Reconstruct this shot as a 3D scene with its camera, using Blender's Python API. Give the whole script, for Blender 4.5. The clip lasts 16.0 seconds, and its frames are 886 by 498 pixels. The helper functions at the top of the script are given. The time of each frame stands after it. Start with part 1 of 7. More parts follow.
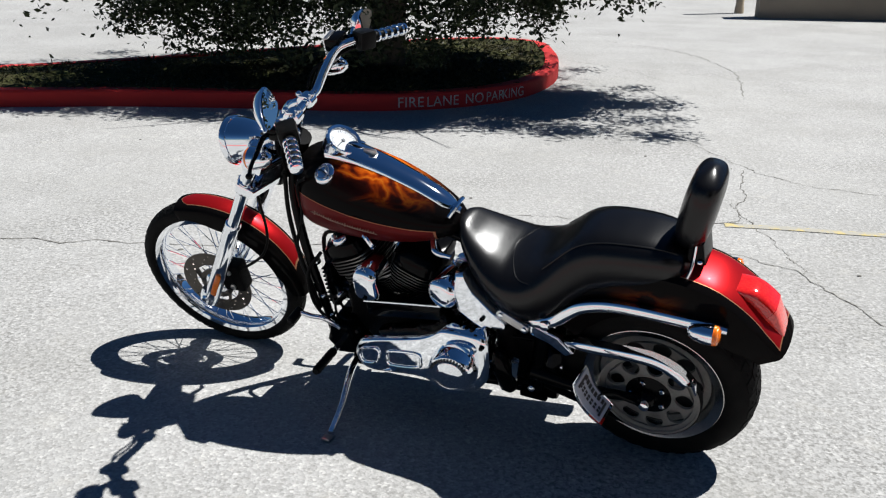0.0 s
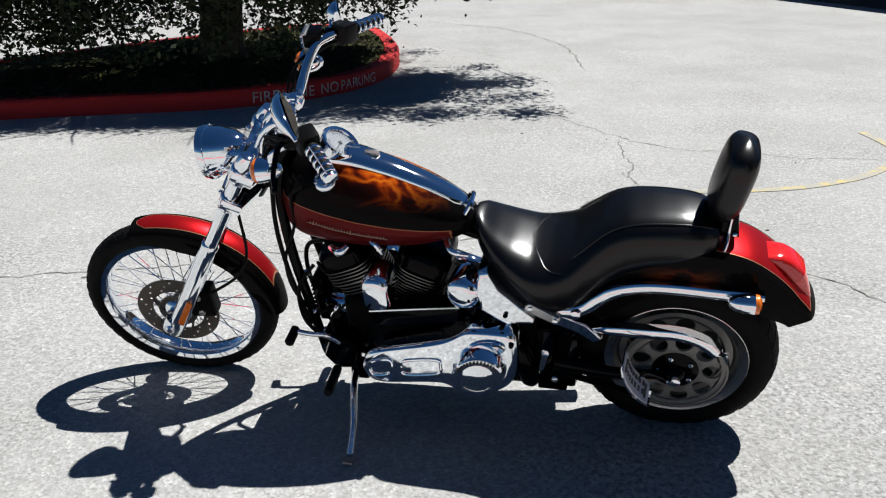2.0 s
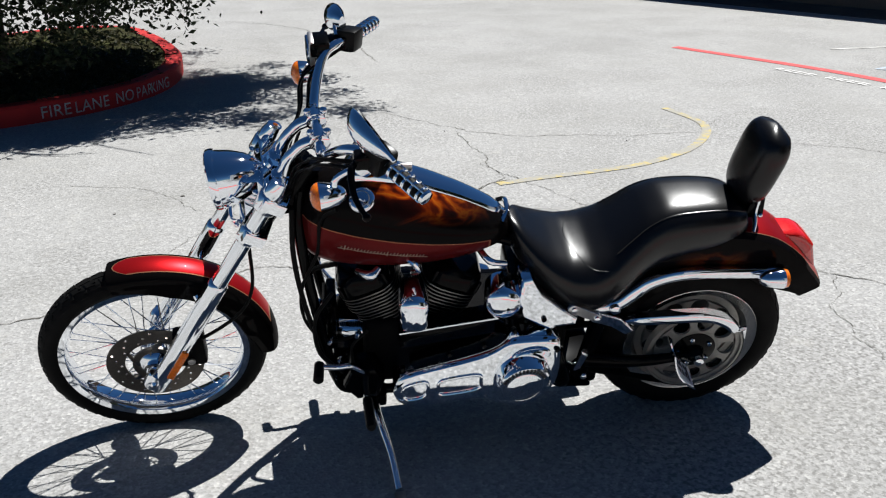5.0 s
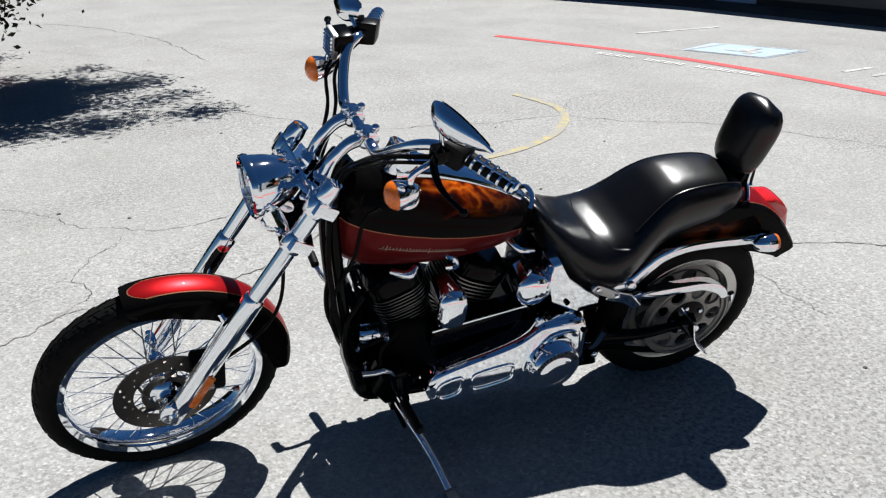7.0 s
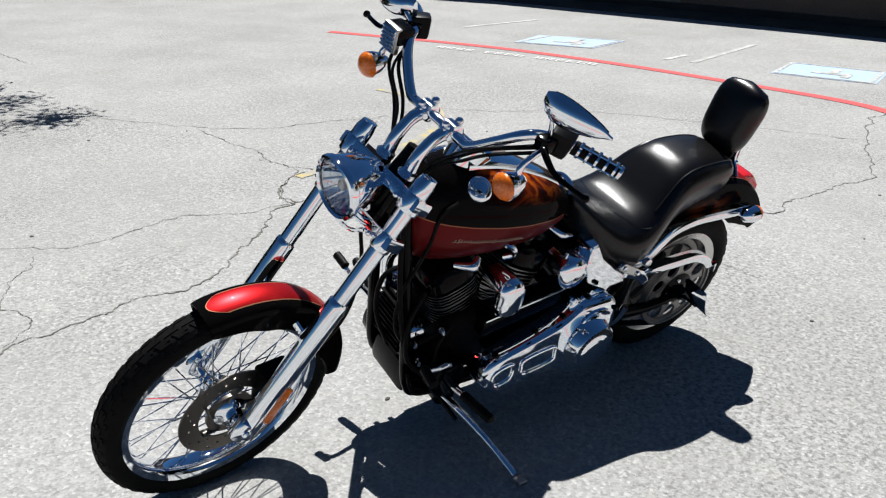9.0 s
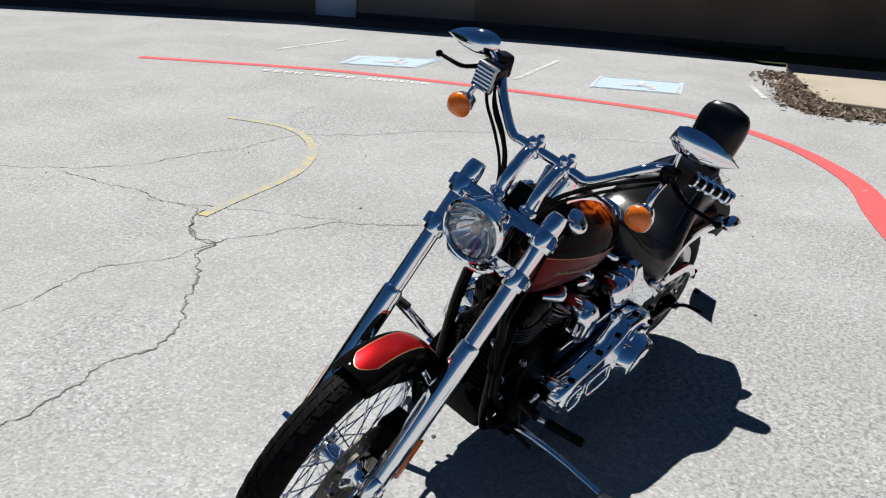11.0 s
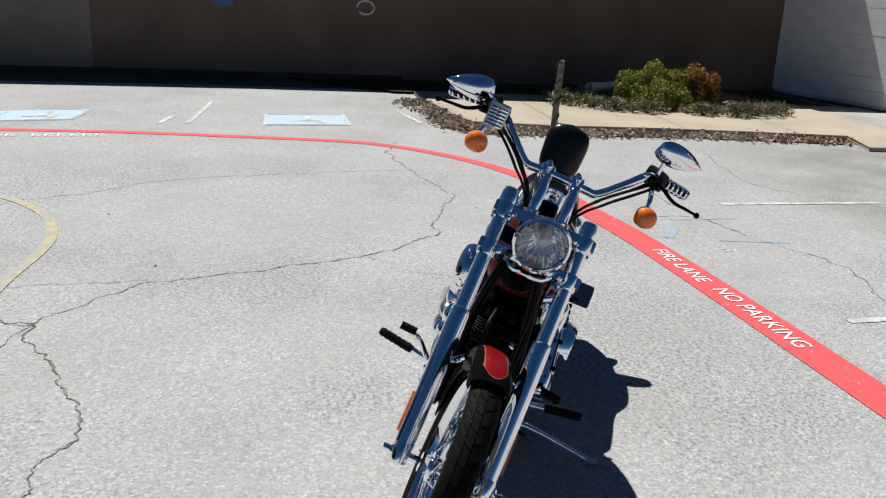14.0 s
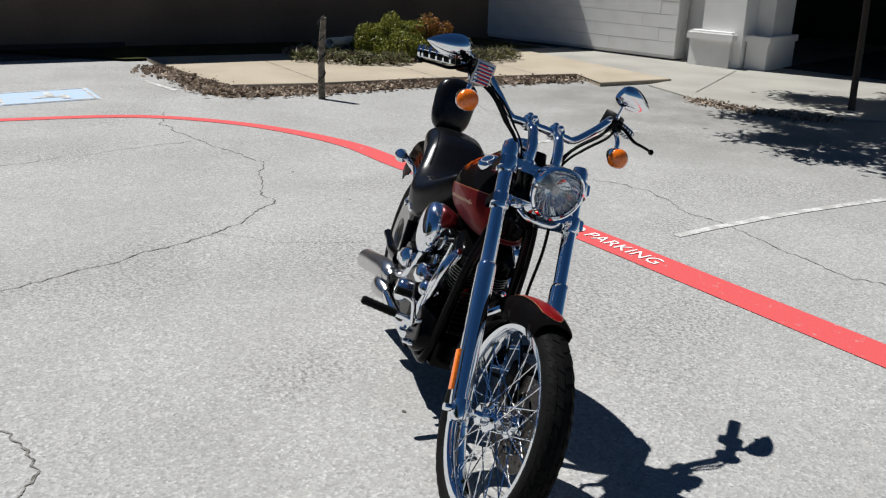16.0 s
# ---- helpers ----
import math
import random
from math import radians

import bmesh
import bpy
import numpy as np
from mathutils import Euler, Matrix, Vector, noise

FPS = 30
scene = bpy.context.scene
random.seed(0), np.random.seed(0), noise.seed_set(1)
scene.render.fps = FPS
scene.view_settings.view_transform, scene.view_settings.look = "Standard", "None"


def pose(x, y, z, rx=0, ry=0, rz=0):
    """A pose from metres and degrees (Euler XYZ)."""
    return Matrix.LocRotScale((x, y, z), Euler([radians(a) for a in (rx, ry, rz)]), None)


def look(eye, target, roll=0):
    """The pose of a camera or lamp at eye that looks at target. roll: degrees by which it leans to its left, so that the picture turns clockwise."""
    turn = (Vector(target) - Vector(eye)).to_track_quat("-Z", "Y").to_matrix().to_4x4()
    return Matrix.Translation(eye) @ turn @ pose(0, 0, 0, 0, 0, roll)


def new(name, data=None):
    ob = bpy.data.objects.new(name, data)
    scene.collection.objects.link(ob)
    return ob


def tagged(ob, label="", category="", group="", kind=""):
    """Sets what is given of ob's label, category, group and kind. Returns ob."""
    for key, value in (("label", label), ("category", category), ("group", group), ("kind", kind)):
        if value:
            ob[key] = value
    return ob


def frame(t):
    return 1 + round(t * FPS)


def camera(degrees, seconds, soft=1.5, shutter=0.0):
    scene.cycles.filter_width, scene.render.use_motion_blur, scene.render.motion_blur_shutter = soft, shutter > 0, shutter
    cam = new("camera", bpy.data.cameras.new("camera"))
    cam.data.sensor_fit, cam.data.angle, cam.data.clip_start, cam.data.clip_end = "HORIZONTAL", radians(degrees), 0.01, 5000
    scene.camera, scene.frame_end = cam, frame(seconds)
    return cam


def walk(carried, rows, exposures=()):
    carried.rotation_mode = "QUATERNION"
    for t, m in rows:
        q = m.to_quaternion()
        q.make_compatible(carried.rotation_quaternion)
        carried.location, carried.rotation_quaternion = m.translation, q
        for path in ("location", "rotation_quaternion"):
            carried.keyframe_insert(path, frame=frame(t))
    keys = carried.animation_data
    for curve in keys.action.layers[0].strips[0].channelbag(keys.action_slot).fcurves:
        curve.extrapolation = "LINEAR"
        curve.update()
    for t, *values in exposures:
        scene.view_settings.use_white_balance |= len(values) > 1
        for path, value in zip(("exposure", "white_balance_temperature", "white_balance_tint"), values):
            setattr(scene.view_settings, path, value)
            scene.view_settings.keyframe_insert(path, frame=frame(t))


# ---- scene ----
cam = camera(52.1, 16.0, 1.2)
PATH = [
    (0, (0.620, 0.338, 1.669), (0.356, 2.201, 0.987), 0.8),
    (0.5, (0.456, 0.345, 1.683), (0.303, 2.218, 0.998), 0.4),
    (1, (0.267, 0.384, 1.668), (0.232, 2.260, 0.979), -0.1),
    (1.5, (0.095, 0.426, 1.658), (0.167, 2.298, 0.957), -0.6),
    (2, (-0.054, 0.462, 1.665), (0.118, 2.324, 0.952), -0.6),
    (2.5, (-0.205, 0.511, 1.678), (0.065, 2.355, 0.954), -0.3),
    (3, (-0.330, 0.553, 1.685), (0.022, 2.381, 0.952), -0.3),
    (3.5, (-0.464, 0.616, 1.687), (-0.020, 2.420, 0.946), -0.6),
    (4, (-0.598, 0.689, 1.686), (-0.062, 2.470, 0.950), -0.8),
    (6.5, (-1.390, 1.111, 1.679), (-0.325, 2.632, 0.937), 0.5),
    (7, (-1.515, 1.238, 1.666), (-0.361, 2.692, 0.921), 0.2),
    (7.5, (-1.641, 1.333, 1.665), (-0.404, 2.714, 0.914), 0.2),
    (8, (-1.793, 1.431, 1.673), (-0.473, 2.729, 0.917), 0.7),
    (8.5, (-1.957, 1.601, 1.667), (-0.544, 2.796, 0.910), 1.5),
    (9, (-2.081, 1.781, 1.651), (-0.596, 2.894, 0.905), 1.5),
    (9.5, (-2.206, 1.954, 1.669), (-0.659, 2.984, 0.930), 1.8),
    (10, (-2.318, 2.164, 1.668), (-0.701, 3.085, 0.934), 2.3),
    (12.3, (-2.810, 3.144, 1.699), (-0.930, 3.411, 1.072), 2.9),
    (12.5, (-2.854, 3.219, 1.691), (-0.963, 3.426, 1.074), 3.0),
    (13, (-2.928, 3.431, 1.687), (-1.020, 3.487, 1.089), 3.3),
    (13.5, (-2.972, 3.635, 1.694), (-1.062, 3.545, 1.107), 3.2),
    (14, (-2.974, 3.888, 1.684), (-1.077, 3.640, 1.102), 2.9),
    (14.5, (-2.943, 4.117, 1.678), (-1.074, 3.721, 1.083), 2.1),
    (15, (-2.902, 4.370, 1.676), (-1.083, 3.815, 1.057), 2.1),
    (15.5, (-2.851, 4.596, 1.678), (-1.096, 3.882, 1.039), 2.2),
    (16, (-2.734, 4.824, 1.667), (-1.056, 3.946, 1.021), 1.9),
]
walk(cam, [(t, look(eye, target, roll)) for t, eye, target, roll in PATH],
     [(0, 0.65), (3.5, 0.59), (7, 0.56), (10, 0.53), (12.3, 0.36), (14, 0.38), (16, 0.30)])

# ---- light ----
SUN = Vector((0.452, 0.258, 1.0)).normalized()
world = bpy.data.worlds.new("sky")
scene.world = world
world.use_nodes = True
wn = world.node_tree.nodes
sky = wn.new("ShaderNodeTexSky")
sky.sky_type, sky.sun_disc = "NISHITA", False
sky.sun_elevation, sky.sun_rotation = math.asin(SUN.z), math.atan2(SUN.x, SUN.y)
sky.air_density, sky.dust_density, sky.ozone_density = 1.0, 0.25, 5.0
sky.altitude = 2500
wn["Background"].inputs[1].default_value = 0.030
deep = wn.new("ShaderNodeHueSaturation")
deep.inputs["Saturation"].default_value = 1.18
world.node_tree.links.new(sky.outputs[0], deep.inputs["Color"])
world.node_tree.links.new(deep.outputs[0], wn["Background"].inputs[0])
sun = new("sun", bpy.data.lights.new("sun", "SUN"))
sun.data.energy, sun.data.angle, sun.data.color = 5.0, radians(0.53), (0.985, 0.985, 0.962)
sun.matrix_world = SUN.to_track_quat("Z", "Y").to_matrix().to_4x4()


# ---- materials ----
def mat(name, color, rough=0.5, metal=0.0, coat=0.0, bump=0.0, bscale=60.0, var=0.0, vscale=8.0, fine=0.0, fscale=150.0, second=None, spec=0.5, coords="Object", trans=0.0, stretch=None):
    """A surface: base colour with two scales of variation, roughness change and relief."""
    m = bpy.data.materials.new(name)
    m.use_nodes = True
    nt = m.node_tree
    b = nt.nodes["Principled BSDF"]
    b.inputs["Base Color"].default_value = (*color, 1)
    b.inputs["Roughness"].default_value, b.inputs["Metallic"].default_value = rough, metal
    b.inputs["Coat Weight"].default_value, b.inputs["Coat Roughness"].default_value = coat, 0.03
    b.inputs["Specular IOR Level"].default_value = spec
    if spec < 0.3:
        b.inputs["IOR"].default_value, b.inputs["Coat IOR"].default_value = 1.3, 1.35
    b.inputs["Transmission Weight"].default_value = trans
    tc = nt.nodes.new("ShaderNodeTexCoord")
    src = tc.outputs[coords]
    if stretch:
        mp = nt.nodes.new("ShaderNodeMapping")
        mp.inputs["Scale"].default_value = stretch
        nt.links.new(src, mp.inputs[0])
        src = mp.outputs[0]

    def tex(scale, detail=4.0):
        n = nt.nodes.new("ShaderNodeTexNoise")
        n.inputs["Scale"].default_value, n.inputs["Detail"].default_value = scale, detail
        nt.links.new(src, n.inputs["Vector"])
        return n
    if var or fine:
        dark = second or tuple(c * 0.55 for c in color)
        mix = nt.nodes.new("ShaderNodeMix")
        mix.data_type = "RGBA"
        mix.inputs[6].default_value, mix.inputs[7].default_value = (*color, 1), (*dark, 1)
        fac = None
        for amount, scale in ((var, vscale), (fine, fscale)):
            if not amount:
                continue
            ramp = nt.nodes.new("ShaderNodeMapRange")
            ramp.inputs[1].default_value, ramp.inputs[2].default_value, ramp.inputs[4].default_value = 0.38, 0.68, amount
            nt.links.new(tex(scale).outputs[0], ramp.inputs[0])
            if fac is None:
                fac = ramp.outputs[0]
            else:
                add = nt.nodes.new("ShaderNodeMath")
                add.operation, add.use_clamp = "ADD", True
                nt.links.new(fac, add.inputs[0])
                nt.links.new(ramp.outputs[0], add.inputs[1])
                fac = add.outputs[0]
        nt.links.new(fac, mix.inputs[0])
        nt.links.new(mix.outputs[2], b.inputs["Base Color"])
    if bump:
        bp = nt.nodes.new("ShaderNodeBump")
        bp.inputs["Strength"].default_value, bp.inputs["Distance"].default_value = bump, 0.01
        nt.links.new(tex(bscale, 6.0).outputs[0], bp.inputs["Height"])
        nt.links.new(bp.outputs[0], b.inputs["Normal"])
    return m


def node_math(nt, op, a, b=None, c=None, clamp=False):
    n = nt.nodes.new("ShaderNodeMath")
    n.operation, n.use_clamp = op, clamp
    for k, v in enumerate((a, b, c)):
        if v is None:
            continue
        if isinstance(v, (int, float)):
            n.inputs[k].default_value = v
        else:
            nt.links.new(v, n.inputs[k])
    return n.outputs[0]


def node_mix(nt, fac, a, b):
    n = nt.nodes.new("ShaderNodeMix")
    n.data_type = "RGBA"
    for k, v in ((0, fac), (6, a), (7, b)):
        if isinstance(v, (tuple, float, int)):
            n.inputs[k].default_value = (*v, 1) if isinstance(v, tuple) else v
        else:
            nt.links.new(v, n.inputs[k])
    return n.outputs[2]


def paint_base(name, rough=0.34, coat=0.16):
    m = bpy.data.materials.new(name)
    m.use_nodes = True
    nt = m.node_tree
    b = nt.nodes["Principled BSDF"]
    b.inputs["Roughness"].default_value, b.inputs["Coat Weight"].default_value, b.inputs["Coat Roughness"].default_value = rough, coat, 0.02
    b.inputs["Specular IOR Level"].default_value = 0.0
    b.inputs["IOR"].default_value, b.inputs["Coat IOR"].default_value = 1.2, 1.35
    tc = nt.nodes.new("ShaderNodeTexCoord")
    sep = nt.nodes.new("ShaderNodeSeparateXYZ")
    nt.links.new(tc.outputs["Object"], sep.inputs[0])
    return m, nt, b, tc, sep.outputs


def flames(nt, tc, scale=(6.5, 11.0, 15.0), low=0.27, high=0.50):
    """Licks of orange and yellow on black, drawn out along the bike."""
    mp = nt.nodes.new("ShaderNodeMapping")
    mp.inputs["Scale"].default_value = scale
    nt.links.new(tc.outputs["Object"], mp.inputs[0])
    n = nt.nodes.new("ShaderNodeTexNoise")
    n.inputs["Scale"].default_value, n.inputs["Detail"].default_value, n.inputs["Distortion"].default_value = 1.0, 3.0, 0.9
    nt.links.new(mp.outputs[0], n.inputs["Vector"])
    # bright filaments where the noise crosses its middle, over a dull red glow
    ridge = node_math(nt, "MULTIPLY", node_math(nt, "ABSOLUTE", node_math(nt, "SUBTRACT", n.outputs[0], 0.5)), 2.0)
    ramp = nt.nodes.new("ShaderNodeValToRGB")
    e = ramp.color_ramp.elements
    e[0].position, e[0].color = 0.0, (0.90, 0.22, 0.014, 1)
    e[1].position, e[1].color = high, (0.004, 0.003, 0.003, 1)
    for pos, col in ((0.08, (0.66, 0.095, 0.005, 1)), (0.18, (0.24, 0.024, 0.003, 1)), (low, (0.075, 0.008, 0.003, 1))):
        k = e.new(pos)
        k.color = col
    nt.links.new(ridge, ramp.inputs[0])
    return ramp.outputs[0]


def tank_paint():
    m, nt, b, tc, (x, y, z) = paint_base("tank_paint")
    M = lambda op, p, q=None, c=None, clamp=False: node_math(nt, op, p, q, c, clamp)
    black = (0.004, 0.0035, 0.0035)
    ay = M("ABSOLUTE", y)
    # flames fill the shoulder behind the cap and fade towards the sides, the nose and the seat
    fade = M("MULTIPLY", M("MULTIPLY", M("SUBTRACT", 1.115, x), 6.0, clamp=True), M("MULTIPLY", M("SUBTRACT", x, 0.72), 3.0, clamp=True), clamp=True)
    shoulder = M("MULTIPLY", M("SUBTRACT", M("SUBTRACT", z, M("MULTIPLY", M("SUBTRACT", x, 0.78), 0.16)), 0.818), 13.0, clamp=True)
    base = node_mix(nt, M("MULTIPLY", fade, shoulder), black, flames(nt, tc))
    # lower panel with a fine gold line round it
    line = M("MULTIPLY_ADD", x, 0.172, 0.632)
    d = M("MINIMUM", M("SUBTRACT", line, z), M("MULTIPLY", M("SUBTRACT", x, 0.738), 0.45))
    d = M("MINIMUM", d, M("MULTIPLY", M("SUBTRACT", 1.292, x), 0.6))
    panel = M("MULTIPLY", M("SUBTRACT", d, 0.0), 900.0, clamp=True)
    flake = nt.nodes.new("ShaderNodeTexNoise")
    flake.inputs["Scale"].default_value = 700.0
    nt.links.new(tc.outputs["Object"], flake.inputs["Vector"])
    maroon = node_mix(nt, flake.outputs[0], (0.072, 0.005, 0.006), (0.140, 0.012, 0.012))
    col = node_mix(nt, panel, base, maroon)
    stripe = M("LESS_THAN", M("ABSOLUTE", M("SUBTRACT", d, 0.0022)), 0.0014)
    col = node_mix(nt, stripe, col, (0.32, 0.13, 0.07))
    nt.links.new(col, b.inputs["Base Color"])
    nt.links.new(M("MULTIPLY", panel, 0.55), b.inputs["Metallic"])
    return m


def fender_paint(name, half, start, end, flame_side=False):
    """Red over black fender paint: a red field on the crown, edged by a gold line."""
    m, nt, b, tc, (x, y, z) = paint_base(name)
    M = lambda op, p, q=None, c=None, clamp=False: node_math(nt, op, p, q, c, clamp)
    ay = M("ABSOLUTE", y)
    d = M("MINIMUM", M("SUBTRACT", half, ay), M("SUBTRACT", x, start))
    tip = M("MULTIPLY", M("MULTIPLY", ay, ay), 0.045 / half ** 2)
    d = M("MINIMUM", d, M("SUBTRACT", M("SUBTRACT", end, x), tip))
    field = M("MULTIPLY", d, 900.0, clamp=True)
    flake = nt.nodes.new("ShaderNodeTexNoise")
    flake.inputs["Scale"].default_value = 700.0
    nt.links.new(tc.outputs["Object"], flake.inputs["Vector"])
    red = node_mix(nt, flake.outputs[0], (0.26, 0.005, 0.007), (0.46, 0.014, 0.017))
    base = (0.004, 0.0035, 0.0035)
    if flame_side:
        spot = M("SUBTRACT", 1.0, M("MULTIPLY", M("ABSOLUTE", M("SUBTRACT", x, 0.03)), 8.0), clamp=True)
        band = M("SUBTRACT", 1.0, M("MULTIPLY", M("ABSOLUTE", M("SUBTRACT", z, 0.695)), 24.0), clamp=True)
        base = node_mix(nt, M("MULTIPLY", M("MULTIPLY", spot, band), 0.15, clamp=True), base, flames(nt, tc, (7.0, 8.0, 12.0), 0.20, 0.36))
    col = node_mix(nt, field, base, red)
    stripe = M("LESS_THAN", M("ABSOLUTE", M("SUBTRACT", d, 0.0016)), 0.0013)
    col = node_mix(nt, stripe, col, (0.42, 0.20, 0.11))
    nt.links.new(col, b.inputs["Base Color"])
    nt.links.new(M("MULTIPLY", field, 0.65), b.inputs["Metallic"])
    return m


def glass_mat(name, color=(1, 1, 1), rough=0.0, ior=1.45):
    m = bpy.data.materials.new(name)
    m.use_nodes = True
    b = m.node_tree.nodes["Principled BSDF"]
    b.inputs["Base Color"].default_value = (*color, 1)
    b.inputs["Roughness"].default_value, b.inputs["IOR"].default_value, b.inputs["Transmission Weight"].default_value = rough, ior, 1.0
    return m


def thin_glass(name):
    """Thin clear pane: see-through, with a faint gloss."""
    m = bpy.data.materials.new(name)
    m.use_nodes = True
    nt = m.node_tree
    nt.nodes.remove(nt.nodes["Principled BSDF"])
    t, g, x = (nt.nodes.new(k) for k in ("ShaderNodeBsdfTransparent", "ShaderNodeBsdfGlossy", "ShaderNodeMixShader"))
    t.inputs[0].default_value, g.inputs["Roughness"].default_value, x.inputs[0].default_value = (0.93, 0.95, 0.97, 1), 0.02, 0.05
    for k, s in enumerate((t, g)):
        nt.links.new(s.outputs[0], x.inputs[k + 1])
    nt.links.new(x.outputs[0], nt.nodes["Material Output"].inputs[0])
    return m


def asphalt():
    """Old, sun-bleached pavement: pale stones in grey binder, broad stains, darker worn patches."""
    m = bpy.data.materials.new("old_pavement")
    m.use_nodes = True
    nt = m.node_tree
    b = nt.nodes["Principled BSDF"]
    tc = nt.nodes.new("ShaderNodeTexCoord")

    def noise_tex(scale, detail=3.0, rough=0.6):
        n = nt.nodes.new("ShaderNodeTexNoise")
        n.inputs["Scale"].default_value, n.inputs["Detail"].default_value, n.inputs["Roughness"].default_value = scale, detail, rough
        nt.links.new(tc.outputs["Object"], n.inputs["Vector"])
        return n.outputs[0]

    def ramp(v, lo, hi, out=1.0):
        r = nt.nodes.new("ShaderNodeMapRange")
        r.inputs[1].default_value, r.inputs[2].default_value, r.inputs[4].default_value = lo, hi, out
        nt.links.new(v, r.inputs[0])
        return r.outputs[0]
    vor = nt.nodes.new("ShaderNodeTexVoronoi")
    vor.inputs["Scale"].default_value = 98.0
    nt.links.new(tc.outputs["Object"], vor.inputs["Vector"])
    sep = nt.nodes.new("ShaderNodeSeparateColor")
    nt.links.new(vor.outputs["Color"], sep.inputs[0])
    stones = node_mix(nt, sep.outputs[0], (0.285, 0.281, 0.275), (0.400, 0.394, 0.386))
    # scattered pale and dark stones
    stones = node_mix(nt, ramp(sep.outputs[1], 0.84, 0.94, 0.45), stones, (0.60, 0.585, 0.565))
    stones = node_mix(nt, ramp(sep.outputs[2], 0.83, 0.94, 0.36), stones, (0.15, 0.143, 0.136))
    pits = ramp(noise_tex(75.0, 2.0), 0.61, 0.73, 0.36)
    col = node_mix(nt, pits, stones, (0.17, 0.166, 0.157))
    col = node_mix(nt, ramp(noise_tex(24.0, 3.0), 0.44, 0.66, 0.30), col, (0.22, 0.215, 0.205))
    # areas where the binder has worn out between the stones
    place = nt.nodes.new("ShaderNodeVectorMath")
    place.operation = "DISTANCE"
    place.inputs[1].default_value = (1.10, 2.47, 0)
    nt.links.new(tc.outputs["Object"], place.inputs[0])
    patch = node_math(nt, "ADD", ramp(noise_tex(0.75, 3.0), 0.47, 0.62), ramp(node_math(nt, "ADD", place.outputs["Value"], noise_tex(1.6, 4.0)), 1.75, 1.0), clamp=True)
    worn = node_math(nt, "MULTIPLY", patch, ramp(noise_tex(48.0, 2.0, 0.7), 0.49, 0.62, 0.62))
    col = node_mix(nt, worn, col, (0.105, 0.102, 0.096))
    col = node_mix(nt, ramp(noise_tex(1.1, 5.0), 0.42, 0.72, 0.42), col, (0.24, 0.235, 0.22))
    col = node_mix(nt, ramp(noise_tex(0.23, 4.0), 0.50, 0.75, 0.30), col, (0.20, 0.198, 0.19))
    col = node_mix(nt, ramp(noise_tex(6.0, 4.0), 0.58, 0.80, 0.35), col, (0.50, 0.48, 0.44))
    # broad old oil and run-off stain before the arcade
    sep2 = nt.nodes.new("ShaderNodeSeparateXYZ")
    nt.links.new(tc.outputs["Object"], sep2.inputs[0])
    M = lambda op, p, q=None, c=None, clamp=False: node_math(nt, op, p, q, c, clamp)
    dx, dy = M("MULTIPLY", M("SUBTRACT", sep2.outputs[0], 4.6), 0.36), M("MULTIPLY", M("SUBTRACT", sep2.outputs[1], -1.9), 0.55)
    near = M("SUBTRACT", 1.25, M("SQRT", M("ADD", M("MULTIPLY", dx, dx), M("MULTIPLY", dy, dy))), clamp=True)
    stain = M("MULTIPLY", M("MULTIPLY", near, 1.3, clamp=True), ramp(noise_tex(0.9, 6.0, 0.7), 0.36, 0.60, 0.75))
    col = node_mix(nt, stain, col, (0.175, 0.168, 0.152))
    nt.links.new(col, b.inputs["Base Color"])
    b.inputs["Roughness"].default_value, b.inputs["Specular IOR Level"].default_value = 0.85, 0.25
    bp = nt.nodes.new("ShaderNodeBump")
    bp.inputs["Strength"].default_value, bp.inputs["Distance"].default_value = 0.30, 0.006
    nt.links.new(node_math(nt, "ADD", vor.outputs["Distance"], noise_tex(75.0, 2.0)), bp.inputs["Height"])
    nt.links.new(bp.outputs[0], b.inputs["Normal"])
    return m


def road_paint(name, color, cover=0.55, scale=9.0, under=(0.36, 0.35, 0.33)):
    """Traffic paint worn through to the pavement."""
    m = mat(name, color, 0.75, bump=0.3, bscale=110, spec=0.3)
    nt = m.node_tree
    b = nt.nodes["Principled BSDF"]
    tc = nt.nodes.new("ShaderNodeTexCoord")
    n = nt.nodes.new("ShaderNodeTexNoise")
    n.inputs["Scale"].default_value, n.inputs["Detail"].default_value = scale, 8.0
    n.inputs["Roughness"].default_value = 0.75
    nt.links.new(tc.outputs["Object"], n.inputs["Vector"])
    r = nt.nodes.new("ShaderNodeMapRange")
    r.inputs[1].default_value, r.inputs[2].default_value = cover, cover + 0.1
    nt.links.new(n.outputs[0], r.inputs[0])
    nt.links.new(node_mix(nt, r.outputs[0], color, under), b.inputs["Base Color"])
    return m


def leaf_mat(name, a, c, rough=0.45):
    m = bpy.data.materials.new(name)
    m.use_nodes = True
    nt = m.node_tree
    b = nt.nodes["Principled BSDF"]
    g = nt.nodes.new("ShaderNodeNewGeometry")
    nt.links.new(node_mix(nt, g.outputs["Random Per Island"], a, c), b.inputs["Base Color"])
    b.inputs["Roughness"].default_value, b.inputs["Specular IOR Level"].default_value = rough, 0.25
    tr = nt.nodes.new("ShaderNodeBsdfTranslucent")
    nt.links.new(node_mix(nt, g.outputs["Random Per Island"], a, c), tr.inputs[0])
    mx = nt.nodes.new("ShaderNodeMixShader")
    mx.inputs[0].default_value = 0.22
    nt.links.new(b.outputs[0], mx.inputs[1])
    nt.links.new(tr.outputs[0], mx.inputs[2])
    nt.links.new(mx.outputs[0], nt.nodes["Material Output"].inputs[0])
    return m


